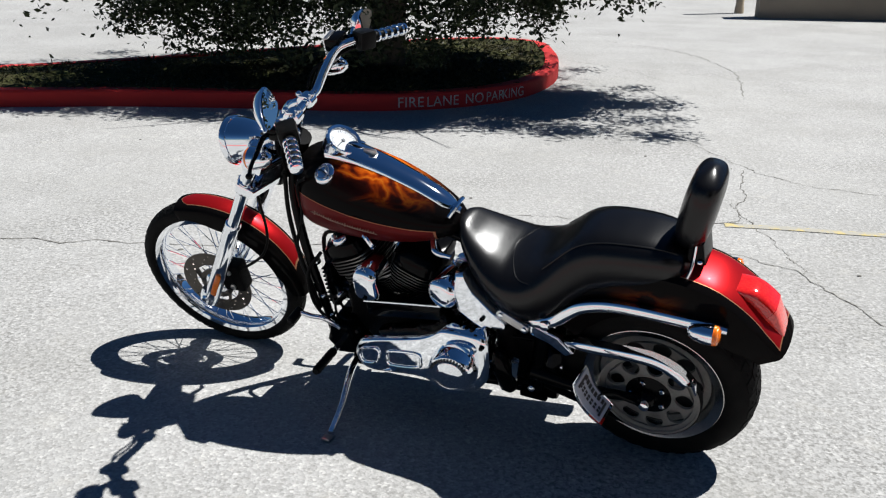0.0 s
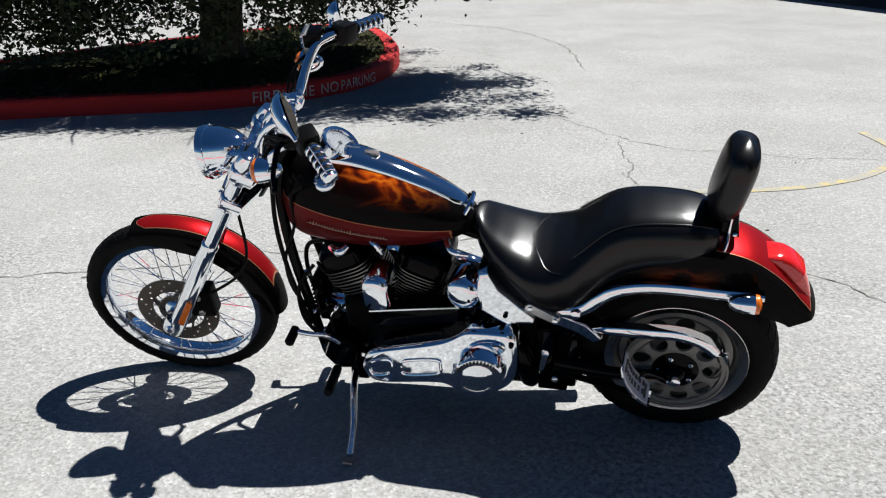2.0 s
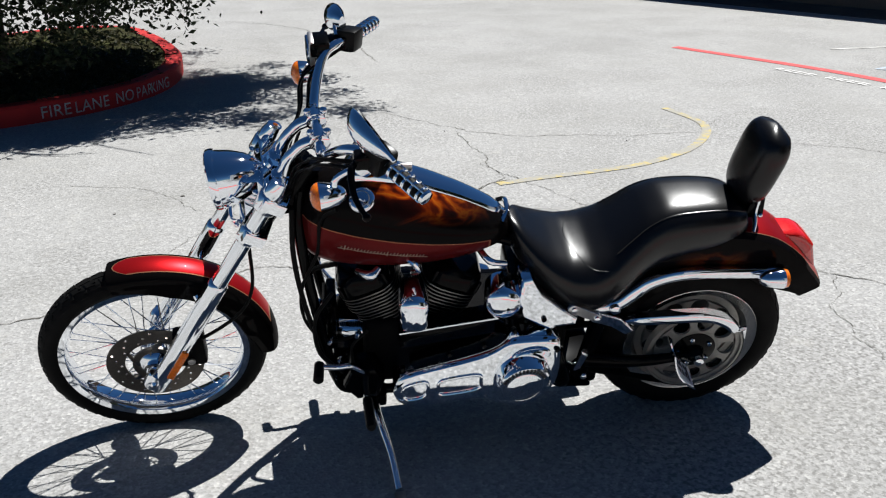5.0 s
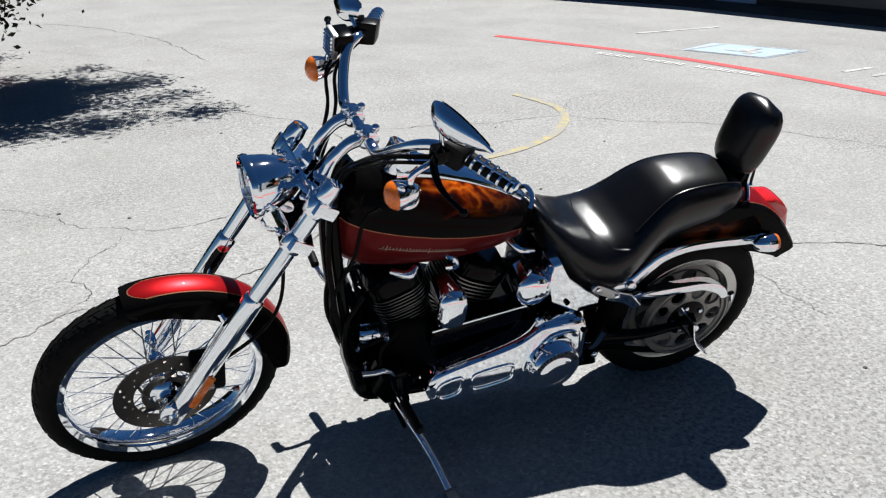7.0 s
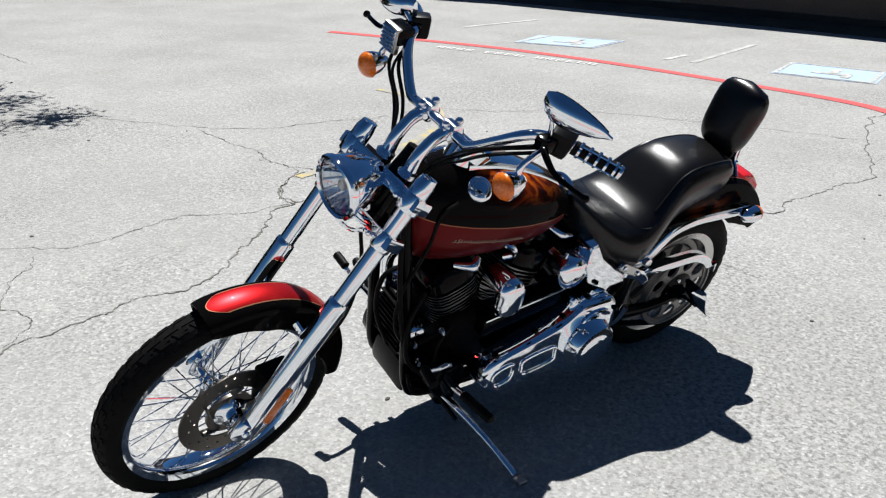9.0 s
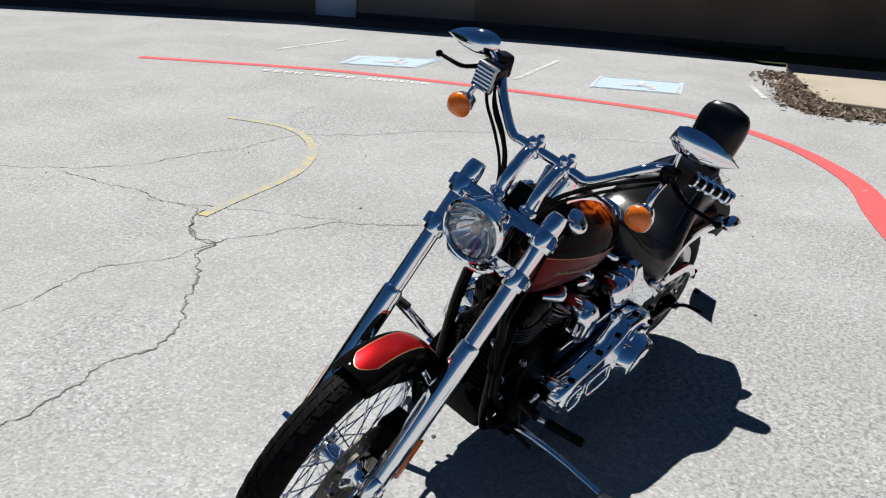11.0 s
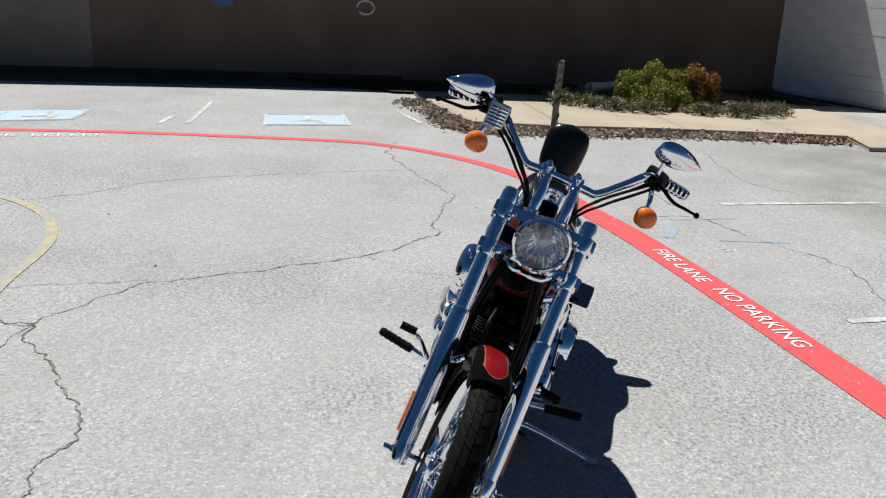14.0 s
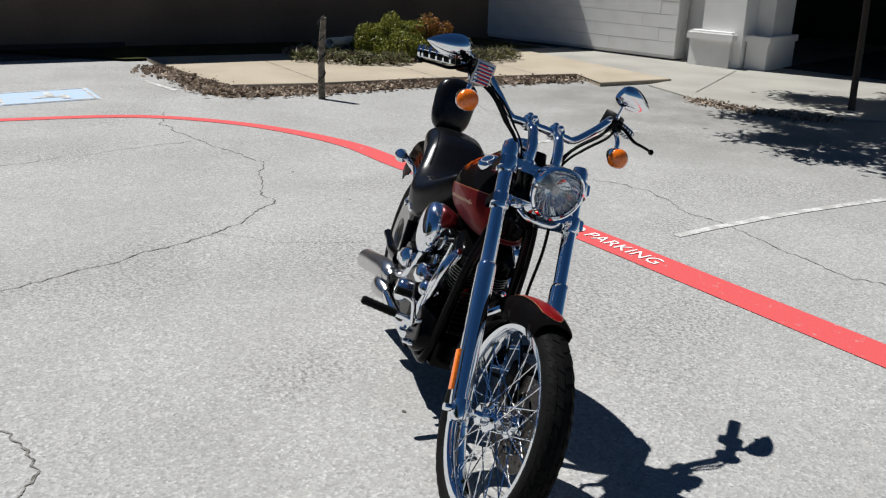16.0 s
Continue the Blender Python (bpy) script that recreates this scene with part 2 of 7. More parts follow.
CHROME = mat("chrome", (0.89, 0.92, 0.96), 0.035, 1.0)
SATIN = mat("polished_aluminium", (0.62, 0.61, 0.60), 0.24, 1.0, fine=0.3, fscale=90, second=(0.48, 0.47, 0.46))
STEEL = mat("brushed_steel", (0.50, 0.49, 0.48), 0.34, 1.0, fine=0.4, fscale=200)
BLACK = mat("black_gloss_enamel", (0.002, 0.002, 0.0022), 0.14, coat=0.10, spec=0.12)
WRINKLE = mat("black_wrinkle_coat", (0.004, 0.004, 0.0043), 0.42, bump=0.35, bscale=420, spec=0.06)
FINEDGE = mat("machined_fin_edge", (0.20, 0.197, 0.19), 0.35, 1.0)
RUBBER = mat("tyre_rubber", (0.007, 0.007, 0.007), 0.6, bump=0.12, bscale=160, var=0.5, vscale=20, second=(0.012, 0.0115, 0.011), spec=0.08)
GRIPRUB = mat("black_rubber", (0.005, 0.005, 0.005), 0.5, bump=0.15, bscale=300, spec=0.18)
LEATHER = mat("black_vinyl", (0.003, 0.003, 0.0035), 0.27, bump=0.05, bscale=300, var=0.5, vscale=9, second=(0.005, 0.005, 0.0055), spec=0.34)
PLASTIC = mat("black_plastic", (0.004, 0.004, 0.004), 0.3, spec=0.25)
AMBER = mat("amber_lens", (0.86, 0.19, 0.008), 0.12, coat=0.6, fine=0.6, fscale=180, second=(0.50, 0.075, 0.004), bump=0.25, bscale=160)
REDLENS = mat("red_lens", (0.62, 0.010, 0.012), 0.10, coat=0.9, fine=0.3, fscale=160, second=(0.85, 0.06, 0.03))
CLEAR = thin_glass("clear_lens")
BOWL = mat("lamp_bowl", (0.78, 0.79, 0.80), 0.07, 1.0)
PULLEY = mat("cast_aluminium", (0.30, 0.29, 0.27), 0.42, 0.55, fine=0.3, fscale=140)
DISC = mat("brake_disc_steel", (0.14, 0.125, 0.11), 0.42, 1.0, fine=0.4, fscale=160)
MIRROR = mat("mirror_glass", (0.82, 0.83, 0.84), 0.01, 1.0)
DIAL = mat("white_dial", (0.24, 0.24, 0.25), 0.4, fine=0.1, fscale=60)
INK = mat("dark_print", (0.02, 0.02, 0.02), 0.5)
SILVERPRINT = mat("silver_print", (0.36, 0.26, 0.19), 0.4, 0.2)
PLATEMAT = mat("plate_face", (0.50, 0.53, 0.60), 0.35, 0.3, fine=0.2, fscale=40)
TANK = tank_paint()
FENDER_F = fender_paint("front_fender_paint", 0.036, 1.395, 1.828)
FENDER_R = fender_paint("rear_fender_paint", 0.088, -0.348, 0.2, True)
PAVE = asphalt()
CRACK = mat("crack_dirt", (0.10, 0.094, 0.085), 0.95, var=0.9, vscale=22, second=(0.27, 0.26, 0.24), spec=0.1)
REDLINE = road_paint("red_line_paint", (0.57, 0.078, 0.080), 0.60, 14.0)
WHITELINE = road_paint("white_line_paint", (0.55, 0.545, 0.53), 0.44, 8.0)
TEXTWHITE = road_paint("white_stencil_paint", (0.78, 0.76, 0.74), 0.64, 30.0, (0.70, 0.16, 0.15))
YELLOWLINE = road_paint("yellow_line_paint", (0.47, 0.375, 0.150), 0.41, 7.0, (0.32, 0.305, 0.265))
BLUELINE = road_paint("blue_pad_paint", (0.36, 0.47, 0.61), 0.50, 7.0, (0.42, 0.44, 0.45))
BLUEWORN = road_paint("worn_blue_paint", (0.27, 0.34, 0.44), 0.42, 14.0, (0.30, 0.30, 0.30))
WORNWHITE = road_paint("worn_white_paint", (0.44, 0.437, 0.43), 0.42, 14.0, (0.31, 0.305, 0.295))
KERBRED = road_paint("red_kerb_paint", (0.46, 0.022, 0.020), 0.66, 12.0, (0.34, 0.20, 0.17))
GREYWALK = mat("grey_concrete", (0.36, 0.345, 0.31), 0.9, bump=0.3, bscale=60, var=0.6, vscale=1.1, fine=0.4, fscale=90, second=(0.25, 0.24, 0.22), spec=0.2)
CONCRETE = mat("pale_concrete", (0.41, 0.350, 0.275), 0.9, bump=0.3, bscale=60, var=0.55, vscale=1.4, fine=0.4, fscale=90, second=(0.31, 0.265, 0.20), spec=0.2)
# soil colour with the shade of tree and wall already in it
SHADED_SOIL = mat("shaded_turf_soil", (0.035, 0.030, 0.018), 0.95, bump=0.8, bscale=30, var=0.8, vscale=3, fine=0.5, fscale=40, second=(0.055, 0.060, 0.022), spec=0.1)
MULCH = mat("leaf_litter", (0.155, 0.130, 0.098), 0.95, bump=1.0, bscale=40, var=0.8, vscale=4, fine=0.7, fscale=45, second=(0.085, 0.058, 0.036), spec=0.1)
CHIP = leaf_mat("dry_leaf", (0.52, 0.42, 0.33), (0.11, 0.075, 0.052), 0.8)
BROWNWALL = mat("brown_painted_brick", (0.20, 0.150, 0.118), 0.85, bump=0.3, bscale=40, var=0.5, vscale=0.8, fine=0.3, fscale=50, second=(0.105, 0.080, 0.062), spec=0.2)
WHITEWALL = mat("white_painted_block", (0.82, 0.815, 0.80), 0.7, bump=0.25, bscale=70, var=0.45, vscale=1.6, second=(0.60, 0.585, 0.56), spec=0.3)
JOINT = mat("painted_joint", (0.66, 0.655, 0.64), 0.9, fine=0.5, fscale=40)
DOORGREY = mat("grey_door_paint", (0.58, 0.62, 0.76), 0.5, var=0.4, vscale=2.0)
# near-black colour stands for the shade inside the arcade
ARCADE_SHADE = mat("dark_interior", (0.03, 0.028, 0.026), 0.9, var=0.4, vscale=1.0)
BARK = mat("oak_bark", (0.075, 0.058, 0.044), 0.95, bump=1.0, bscale=24, var=0.8, vscale=12, second=(0.035, 0.028, 0.022), stretch=(1, 1, 0.25))
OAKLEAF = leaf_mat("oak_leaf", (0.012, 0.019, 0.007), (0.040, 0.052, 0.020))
BUSHLEAF = leaf_mat("shrub_leaf", (0.095, 0.125, 0.018), (0.32, 0.31, 0.055))
RUSTLEAF = leaf_mat("rusty_shrub_leaf", (0.36, 0.12, 0.030), (0.20, 0.15, 0.035))
GRASSY = leaf_mat("strap_leaf", (0.085, 0.105, 0.040), (0.26, 0.23, 0.12))
POSTMAT = mat("weathered_post", (0.075, 0.066, 0.052), 0.8, var=0.9, vscale=14, second=(0.26, 0.225, 0.17), stretch=(1, 1, 1.6), bump=0.5, bscale=40)
PIPEWHITE = mat("white_pipe", (0.70, 0.70, 0.68), 0.4, var=0.3, vscale=6)


# ---- mesh helpers ----
SET = {"body": None, "front": None}  # how the drawn outlines sit on the motorcycle


def part(name, bm, material, parent=None, label="", flat=False, m=None):
    """Links a bmesh as one mesh object, under a thing or a part."""
    me = bpy.data.meshes.new(name)
    if SET["body"]:
        for v in bm.verts:
            v.co = SET["body"](v.co)
    bmesh.ops.recalc_face_normals(bm, faces=bm.faces)
    bm.to_mesh(me)
    bm.free()
    if not flat:
        me.polygons.foreach_set("use_smooth", [True] * len(me.polygons))
        me.set_sharp_from_angle(angle=radians(42))
    for k in material if isinstance(material, tuple) else (material,):
        me.materials.append(k)
    ob = new(name, me)
    if parent:
        ob.parent = parent
    if m is not None:
        ob.matrix_basis = m
    if label:
        ob["label"] = label
    return ob


def thing(name, m, label, category, kind="", group=""):
    ob = new(name)
    ob.empty_display_size = 0.1
    ob.matrix_world = m
    return tagged(ob, label, category, group, kind)


def rings(bm, loops, caps=True, cyclic=True):
    """A skin over closed loops of equal length."""
    vs = [[bm.verts.new(p) for p in loop] for loop in loops]
    n = len(vs[0])
    for a, b in zip(vs, vs[1:]):
        for i in range(n if cyclic else n - 1):
            j = (i + 1) % n
            bm.faces.new((a[i], a[j], b[j], b[i]))
    if caps and cyclic:
        bm.faces.new(vs[0][::-1])
        bm.faces.new(vs[-1])
    return vs


def basis(d):
    d = Vector(d).normalized()
    u = d.cross(Vector((0, 0, 1)) if abs(d.z) < 0.9 else Vector((1, 0, 0))).normalized()
    return d, u, d.cross(u).normalized()


def spline(pts, steps=6):
    """Points along a smooth curve through pts."""
    p = [Vector(q) for q in pts]
    if len(p) < 3:
        return p
    p = [p[0] * 2 - p[1]] + p + [p[-1] * 2 - p[-2]]
    out = []
    for i in range(1, len(p) - 2):
        for k in range(steps):
            t = k / steps
            a, b, c, d = p[i - 1], p[i], p[i + 1], p[i + 2]
            out.append(0.5 * (2 * b + (c - a) * t + (2 * a - 5 * b + 4 * c - d) * t * t + (3 * b - a - 3 * c + d) * t ** 3))
    return out + [p[-2]]


def tube(bm, pts, r, seg=12, smooth=6, flat=1.0):
    """A round bar along pts; r is one radius, or one at each of pts."""
    way = spline(pts, smooth) if smooth > 1 else [Vector(q) for q in pts]
    n = len(way)
    radii = [r] * n if isinstance(r, (int, float)) else list(np.interp(np.linspace(0, len(r) - 1, n), range(len(r)), r))
    d, u, v = basis(way[1] - way[0])
    loops = []
    for i, q in enumerate(way):
        t = (way[min(i + 1, n - 1)] - way[max(i - 1, 0)]).normalized()
        u = (u - t * u.dot(t)).normalized()
        v = t.cross(u)
        loops.append([q + (u * math.cos(a) + v * math.sin(a) * flat) * radii[i] for a in (2 * math.pi * k / seg for k in range(seg))])
    rings(bm, loops)
    return bm


def lathe(bm, profile, origin, axis, seg=32, caps=True):
    """Turns (along, radius) pairs round an axis."""
    d, u, v = basis(axis)
    o = Vector(origin)
    rings(bm, [[o + d * h + (u * math.cos(a) + v * math.sin(a)) * max(r, 1e-4) for a in (2 * math.pi * k / seg for k in range(seg))] for h, r in profile], caps)
    return bm


def hoop(bm, profile, origin, axis, seg=64):
    """Turns a closed (along, radius) profile round an axis into a ring."""
    d, u, v = basis(axis)
    o = Vector(origin)
    vs = [[bm.verts.new(o + d * h + (u * math.cos(a) + v * math.sin(a)) * r) for h, r in profile] for a in (2 * math.pi * k / seg for k in range(seg))]
    n = len(profile)
    for i in range(seg):
        a, b = vs[i], vs[(i + 1) % seg]
        for k in range(n):
            bm.faces.new((a[k], a[(k + 1) % n], b[(k + 1) % n], b[k]))
    return bm


def block(bm, lo, hi, bevel=0.0, m=None, seg=2):
    lo, hi = Vector(lo), Vector(hi)
    k = bmesh.ops.create_cube(bm, size=1.0, matrix=Matrix.Translation((lo + hi) / 2) @ Matrix.Diagonal((*(hi - lo), 1)))
    if bevel:
        es = list({e for v in k["verts"] for e in v.link_edges})
        k = bmesh.ops.bevel(bm, geom=es, offset=bevel, segments=seg, affect="EDGES", profile=0.6)
        verts = list({v for f in k["faces"] for v in f.verts} | {v for v in bm.verts if v.is_valid and False})
    if m is not None:
        bm.verts.ensure_lookup_table()
        bmesh.ops.transform(bm, matrix=m, verts=bm.verts)
    return bm


def slab(bm, outline, y0, y1, bevel=0.004, axis="y", seg=2):
    """A plate of the (x, z) outline between two heights along an axis, with eased edges on the y1 side."""
    put = {"y": lambda p, h: (p[0], h, p[1]), "z": lambda p, h: (p[0], p[1], h), "x": lambda p, h: (h, p[0], p[1])}[axis]
    c = [sum(p[k] for p in outline) / len(outline) for k in (0, 1)]
    size = max(math.hypot(p[0] - c[0], p[1] - c[1]) for p in outline)
    sgn = 1 if y1 > y0 else -1
    loops = [[put(p, y0) for p in outline], [put(p, y1 - sgn * bevel) for p in outline]]
    for k in range(1, seg + 1):
        a = k / seg * math.pi / 2
        f = 1 - bevel * (1 - math.cos(a)) / size * 1.6
        loops.append([put((c[0] + (p[0] - c[0]) * f, c[1] + (p[1] - c[1]) * f), y1 - sgn * bevel * (1 - math.sin(a))) for p in outline])
    f *= 0.985
    loops.append([put((c[0] + (p[0] - c[0]) * f, c[1] + (p[1] - c[1]) * f), y1) for p in outline])
    rings(bm, loops)
    return bm


def ball(bm, centre, r, scale=(1, 1, 1), u=20, v=12):
    bmesh.ops.create_uvsphere(bm, u_segments=u, v_segments=v, radius=r, matrix=Matrix.Translation(centre) @ Matrix.Diagonal((*scale, 1)))
    return bm


def closed(pts, steps=4):
    """A smooth closed outline through 2D points."""
    n = len(pts)
    out = []
    for i in range(n):
        a, b, c, d = (Vector((*pts[(i + k) % n], 0)) for k in (-1, 0, 1, 2))
        for k in range(steps):
            t = k / steps
            q = 0.5 * (2 * b + (c - a) * t + (2 * a - 5 * b + 4 * c - d) * t * t + (3 * b - a - 3 * c + d) * t ** 3)
            out.append((q.x, q.y))
    return out


# ---- the lot ----
bm = bmesh.new()
bmesh.ops.create_grid(bm, x_segments=8, y_segments=8, size=300)
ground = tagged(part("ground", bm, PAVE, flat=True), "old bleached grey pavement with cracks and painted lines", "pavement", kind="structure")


def ribbon(bm, pts, width, z, smooth=6, thin=None):
    """A flat strip; thin(x) scales its width along the way."""
    way = spline(pts, smooth)
    full = width
    vs = []
    for i, q in enumerate(way):
        width = full * (thin(q.x) if thin else 1)
        t = (way[min(i + 1, len(way) - 1)] - way[max(i - 1, 0)])
        s = Vector((-t.y, t.x, 0)).normalized() * width / 2
        vs.append((bm.verts.new((q.x + s.x, q.y + s.y, z)), bm.verts.new((q.x - s.x, q.y - s.y, z))))
    for a, b in zip(vs, vs[1:]):
        bm.faces.new((a[0], a[1], b[1], b[0]))


def flat3(pts):
    return [(x, y, 0) for x, y in pts]


bm = bmesh.new()
RED_WAY = flat3([(-14, 0.55), (-6, 0.98), (-2, 1.25), (-0.43, 1.41), (0.6, 1.52), (1.51, 1.62), (2.76, 1.78), (3.57, 1.94), (4.32, 2.06), (5.05, 2.38), (5.6, 2.79), (6.0, 3.28), (6.2, 3.8), (6.3, 4.8), (6.37, 5.9), (6.33, 7.1), (6.2, 7.9), (6.0, 8.7), (5.8, 9.45)])
ribbon(bm, RED_WAY, 0.230, 0.004, 6, lambda x: 1 - 0.42 * max(0, min(1, (x - 3.2) / 2.2)))
tagged(part("red_line", bm, REDLINE, flat=True), "faded red fire lane line painted on the pavement", "road marking", kind="structure")
bm = bmesh.new()
ribbon(bm, flat3([(1.55, 5.6), (1.9, 5.6), (2.3, 5.58), (2.65, 5.6), (3.1, 5.75), (3.45, 6.0), (3.66, 6.25), (3.74, 6.5), (3.76, 6.9)]), 0.068, 0.004)
tagged(part("yellow_line", bm, YELLOWLINE, flat=True), "worn yellow curved line painted on the pavement", "road marking", kind="structure")
for name, pts in (("blue_pad", [(7.80, 4.66), (7.95, 3.73), (7.18, 3.67), (7.03, 4.63)]), ("blue_pad", [(7.43, 7.55), (7.81, 6.59), (7.03, 6.61), (6.75, 7.47)])):
    bm = bmesh.new()
    bm.faces.new([bm.verts.new((x, y, 0.004)) for x, y in pts])
    pad = tagged(part(name, bm, BLUELINE, flat=True), "pale blue worn parking square painted on the pavement", "road marking", kind="structure", group="blue parking squares")
    bm = bmesh.new()
    o = Vector((*pts[2], 0))
    a, b = Vector((*pts[3], 0)) - o, Vector((*pts[1], 0)) - o
    for u0, u1, v0, v1 in ((0.03, 0.97, 0.03, 0.06), (0.03, 0.97, 0.94, 0.97), (0.03, 0.06, 0.06, 0.94), (0.94, 0.97, 0.06, 0.94), (0.42, 0.50, 0.40, 0.78), (0.36, 0.66, 0.34, 0.42), (0.28, 0.36, 0.18, 0.5)):
        bm.faces.new([bm.verts.new((*(o + a * u + b * v).xy, 0.008)) for u, v in ((u0, v0), (u1, v0), (u1, v1), (u0, v1))])
    part("pad_border", bm, WHITELINE, pad, flat=True)
for pts in ([(7.0, 5.43), (8.7, 5.37)], [(6.99, 5.72), (7.41, 5.66)], [(7.3, 8.57), (8.56, 8.29)], [(7.5, 2.85), (8.3, 3.05)], [(1.28, 1.12), (1.34, 0.6), (1.39, -0.25), (1.38, -2.2)], [(3.85, 0.75), (4.0, -0.75)]):
    bm = bmesh.new()
    ribbon(bm, flat3(pts), 0.062, 0.004)
    tagged(part("white_line", bm, WHITELINE, flat=True), "worn white parking stall line on the pavement", "road marking", kind="structure", group="white stall lines")
for pts, width, paint, label in (
        ([(3.43, 1.42), (3.46, 1.29), (3.45, 1.17)], 0.030, WORNWHITE, "scrap of worn white paint on the pavement"),
        ([(2.59, 1.275), (2.60, 1.235)], 0.022, WORNWHITE, "scrap of worn white paint on the pavement"),
        ([(2.53, 1.28), (2.55, 1.225)], 0.028, WORNWHITE, "scrap of worn white paint on the pavement"),
        ([(3.36, 1.36), (3.38, 1.12), (3.41, 0.97), (3.42, 0.82)], 0.075, BLUEWORN, "faint remains of a blue line on the pavement"),
        ([(2.85, 1.56), (3.0, 1.48), (3.14, 1.41)], 0.09, BLUEWORN, "faint remains of a blue line on the pavement"),
        ([(2.84, 1.20), (2.82, 1.06), (2.80, 0.70)], 0.10, BLUEWORN, "faint remains of a blue line on the pavement")):
    bm = bmesh.new()
    ribbon(bm, flat3(pts), width, 0.0025)
    tagged(part("worn_marking", bm, paint, flat=True), label, "road marking", kind="structure", group="worn paint remains")

CRACKS = (
    ([(1.66, 5.68), (1.27, 5.48), (1.2, 5.28), (1.03, 5.28), (0.92, 5.16), (0.68, 5.04), (0.5, 4.95), (0.36, 4.86), (0.12, 4.81), (-0.05, 4.87), (-0.26, 4.85), (-0.45, 4.88), (-0.68, 4.85), (-0.9, 4.73), (-1.26, 4.72), (-1.96, 4.66), (-3.2, 4.55)], 0.017),
    ([(1.2, 5.28), (1.43, 5.16), (1.79, 4.87), (2.03, 4.35), (2.35, 3.68), (2.84, 3.2), (3.11, 3.16), (3.56, 3.06), (3.92, 2.93), (4.8, 3.17), (5.56, 3.34), (5.87, 3.3), (6.3, 3.22)], 0.015),
    ([(1.0, 8.2), (1.33, 7.95), (1.65, 7.6), (1.86, 7.08), (2.15, 6.64), (2.54, 6.46), (3.06, 6.25), (3.5, 6.12), (3.75, 5.75), (3.95, 5.5), (4.3, 5.15), (4.72, 3.91), (4.9, 3.2)], 0.011),
    ([(1.0, 14.4), (1.87, 13.6), (2.28, 12.8), (2.5, 11.6), (2.46, 10.85), (2.34, 10.0)], 0.018),
    ([(1.86, 6.95), (1.78, 6.4), (1.69, 5.95), (1.62, 5.7), (1.25, 5.44), (1.18, 5.27)], 0.011),
    ([(1.67, 6.1), (1.69, 5.7), (1.77, 5.4), (1.83, 5.0), (1.81, 4.85)], 0.009),
    ([(1.2, 5.28), (0.93, 5.37), (0.68, 5.57), (0.37, 5.56), (0.2, 5.54), (-0.01, 5.66), (-0.26, 5.95), (-0.32, 6.19), (-0.51, 6.41), (-0.9, 6.7)], 0.009),
    ([(1.2, 8.05), (0.6, 8.2), (0.2, 8.1)], 0.009),
    ([(4.5, 1.25), (3.4, 1.1), (2.7, 0.83), (2.25, 0.6), (1.95, 0.63), (1.68, 0.71), (1.32, 0.66), (0.76, 0.71), (0.36, 0.71), (0.19, 0.63), (-0.8, 0.45)], 0.014),
    ([(2.35, 3.68), (2.18, 3.5), (2.04, 3.38), (1.85, 2.9)], 0.006),
    ([(-0.1, 5.62), (-0.44, 5.31), (-0.48, 5.05), (-0.66, 4.87)], 0.007),
    ([(0.5, 12.2), (1.2, 11.6), (1.6, 10.9)], 0.010),
    ([(3.7, 6.25), (4.03, 6.49), (4.59, 6.56)], 0.006),
    ([(6.1, -0.03), (5.03, 0.12), (4.5, 0.05), (4.1, -0.31), (3.6, -1.0)], 0.010),
    ([(-6.5, 11.4), (-4.2, 13.9), (-3.0, 14.3)], 0.016))
for pts, width in CRACKS:
    bm = bmesh.new()
    way = spline(flat3(pts), 26)
    n = len(way)
    vs = []
    for i, q in enumerate(way):
        t = way[min(i + 1, n - 1)] - way[max(i - 1, 0)]
        s = Vector((-t.y, t.x, 0)).normalized()
        q = q + s * (0.045 * noise.noise(q * 5.0) + 0.022 * noise.noise(q * 17.0) + 0.010 * noise.noise(q * 60.0))
        w = width * (0.12 + 0.50 * abs(noise.noise(q * 9.0 + Vector((5, 1, 2))))) * min(1, i / 4 + 0.2, (n - 1 - i) / 4 + 0.2)
        vs.append((bm.verts.new((q.x + s.x * w, q.y + s.y * w, 0.003)), bm.verts.new((q.x - s.x * w, q.y - s.y * w, 0.003))))
    for a, b in zip(vs, vs[1:]):
        bm.faces.new((a[0], a[1], b[1], b[0]))
    tagged(part("pavement_crack", bm, CRACK, flat=True), "thin dark wandering crack in the grey pavement", "crack", kind="structure", group="pavement cracks")


def words(text, m, size, material, label, parent=None, space=1.0):
    """Flat lettering in the built-in font, as a mesh, centred on m."""
    cu = bpy.data.curves.new("lettering", "FONT")
    cu.body, cu.size, cu.align_x, cu.align_y, cu.space_character = text, size, "CENTER", "CENTER", space
    tmp = new("lettering_curve", cu)
    me = bpy.data.meshes.new_from_object(tmp.evaluated_get(bpy.context.evaluated_depsgraph_get()))
    bpy.data.objects.remove(tmp)
    me.materials.clear()
    me.materials.append(material)
    ob = new("lettering", me)
    if parent:
        ob.parent = parent
    ob.matrix_basis = m
    if not parent:
        tagged(ob, label, "lettering", kind="structure")
    return ob


r4 = np.random.default_rng(21)
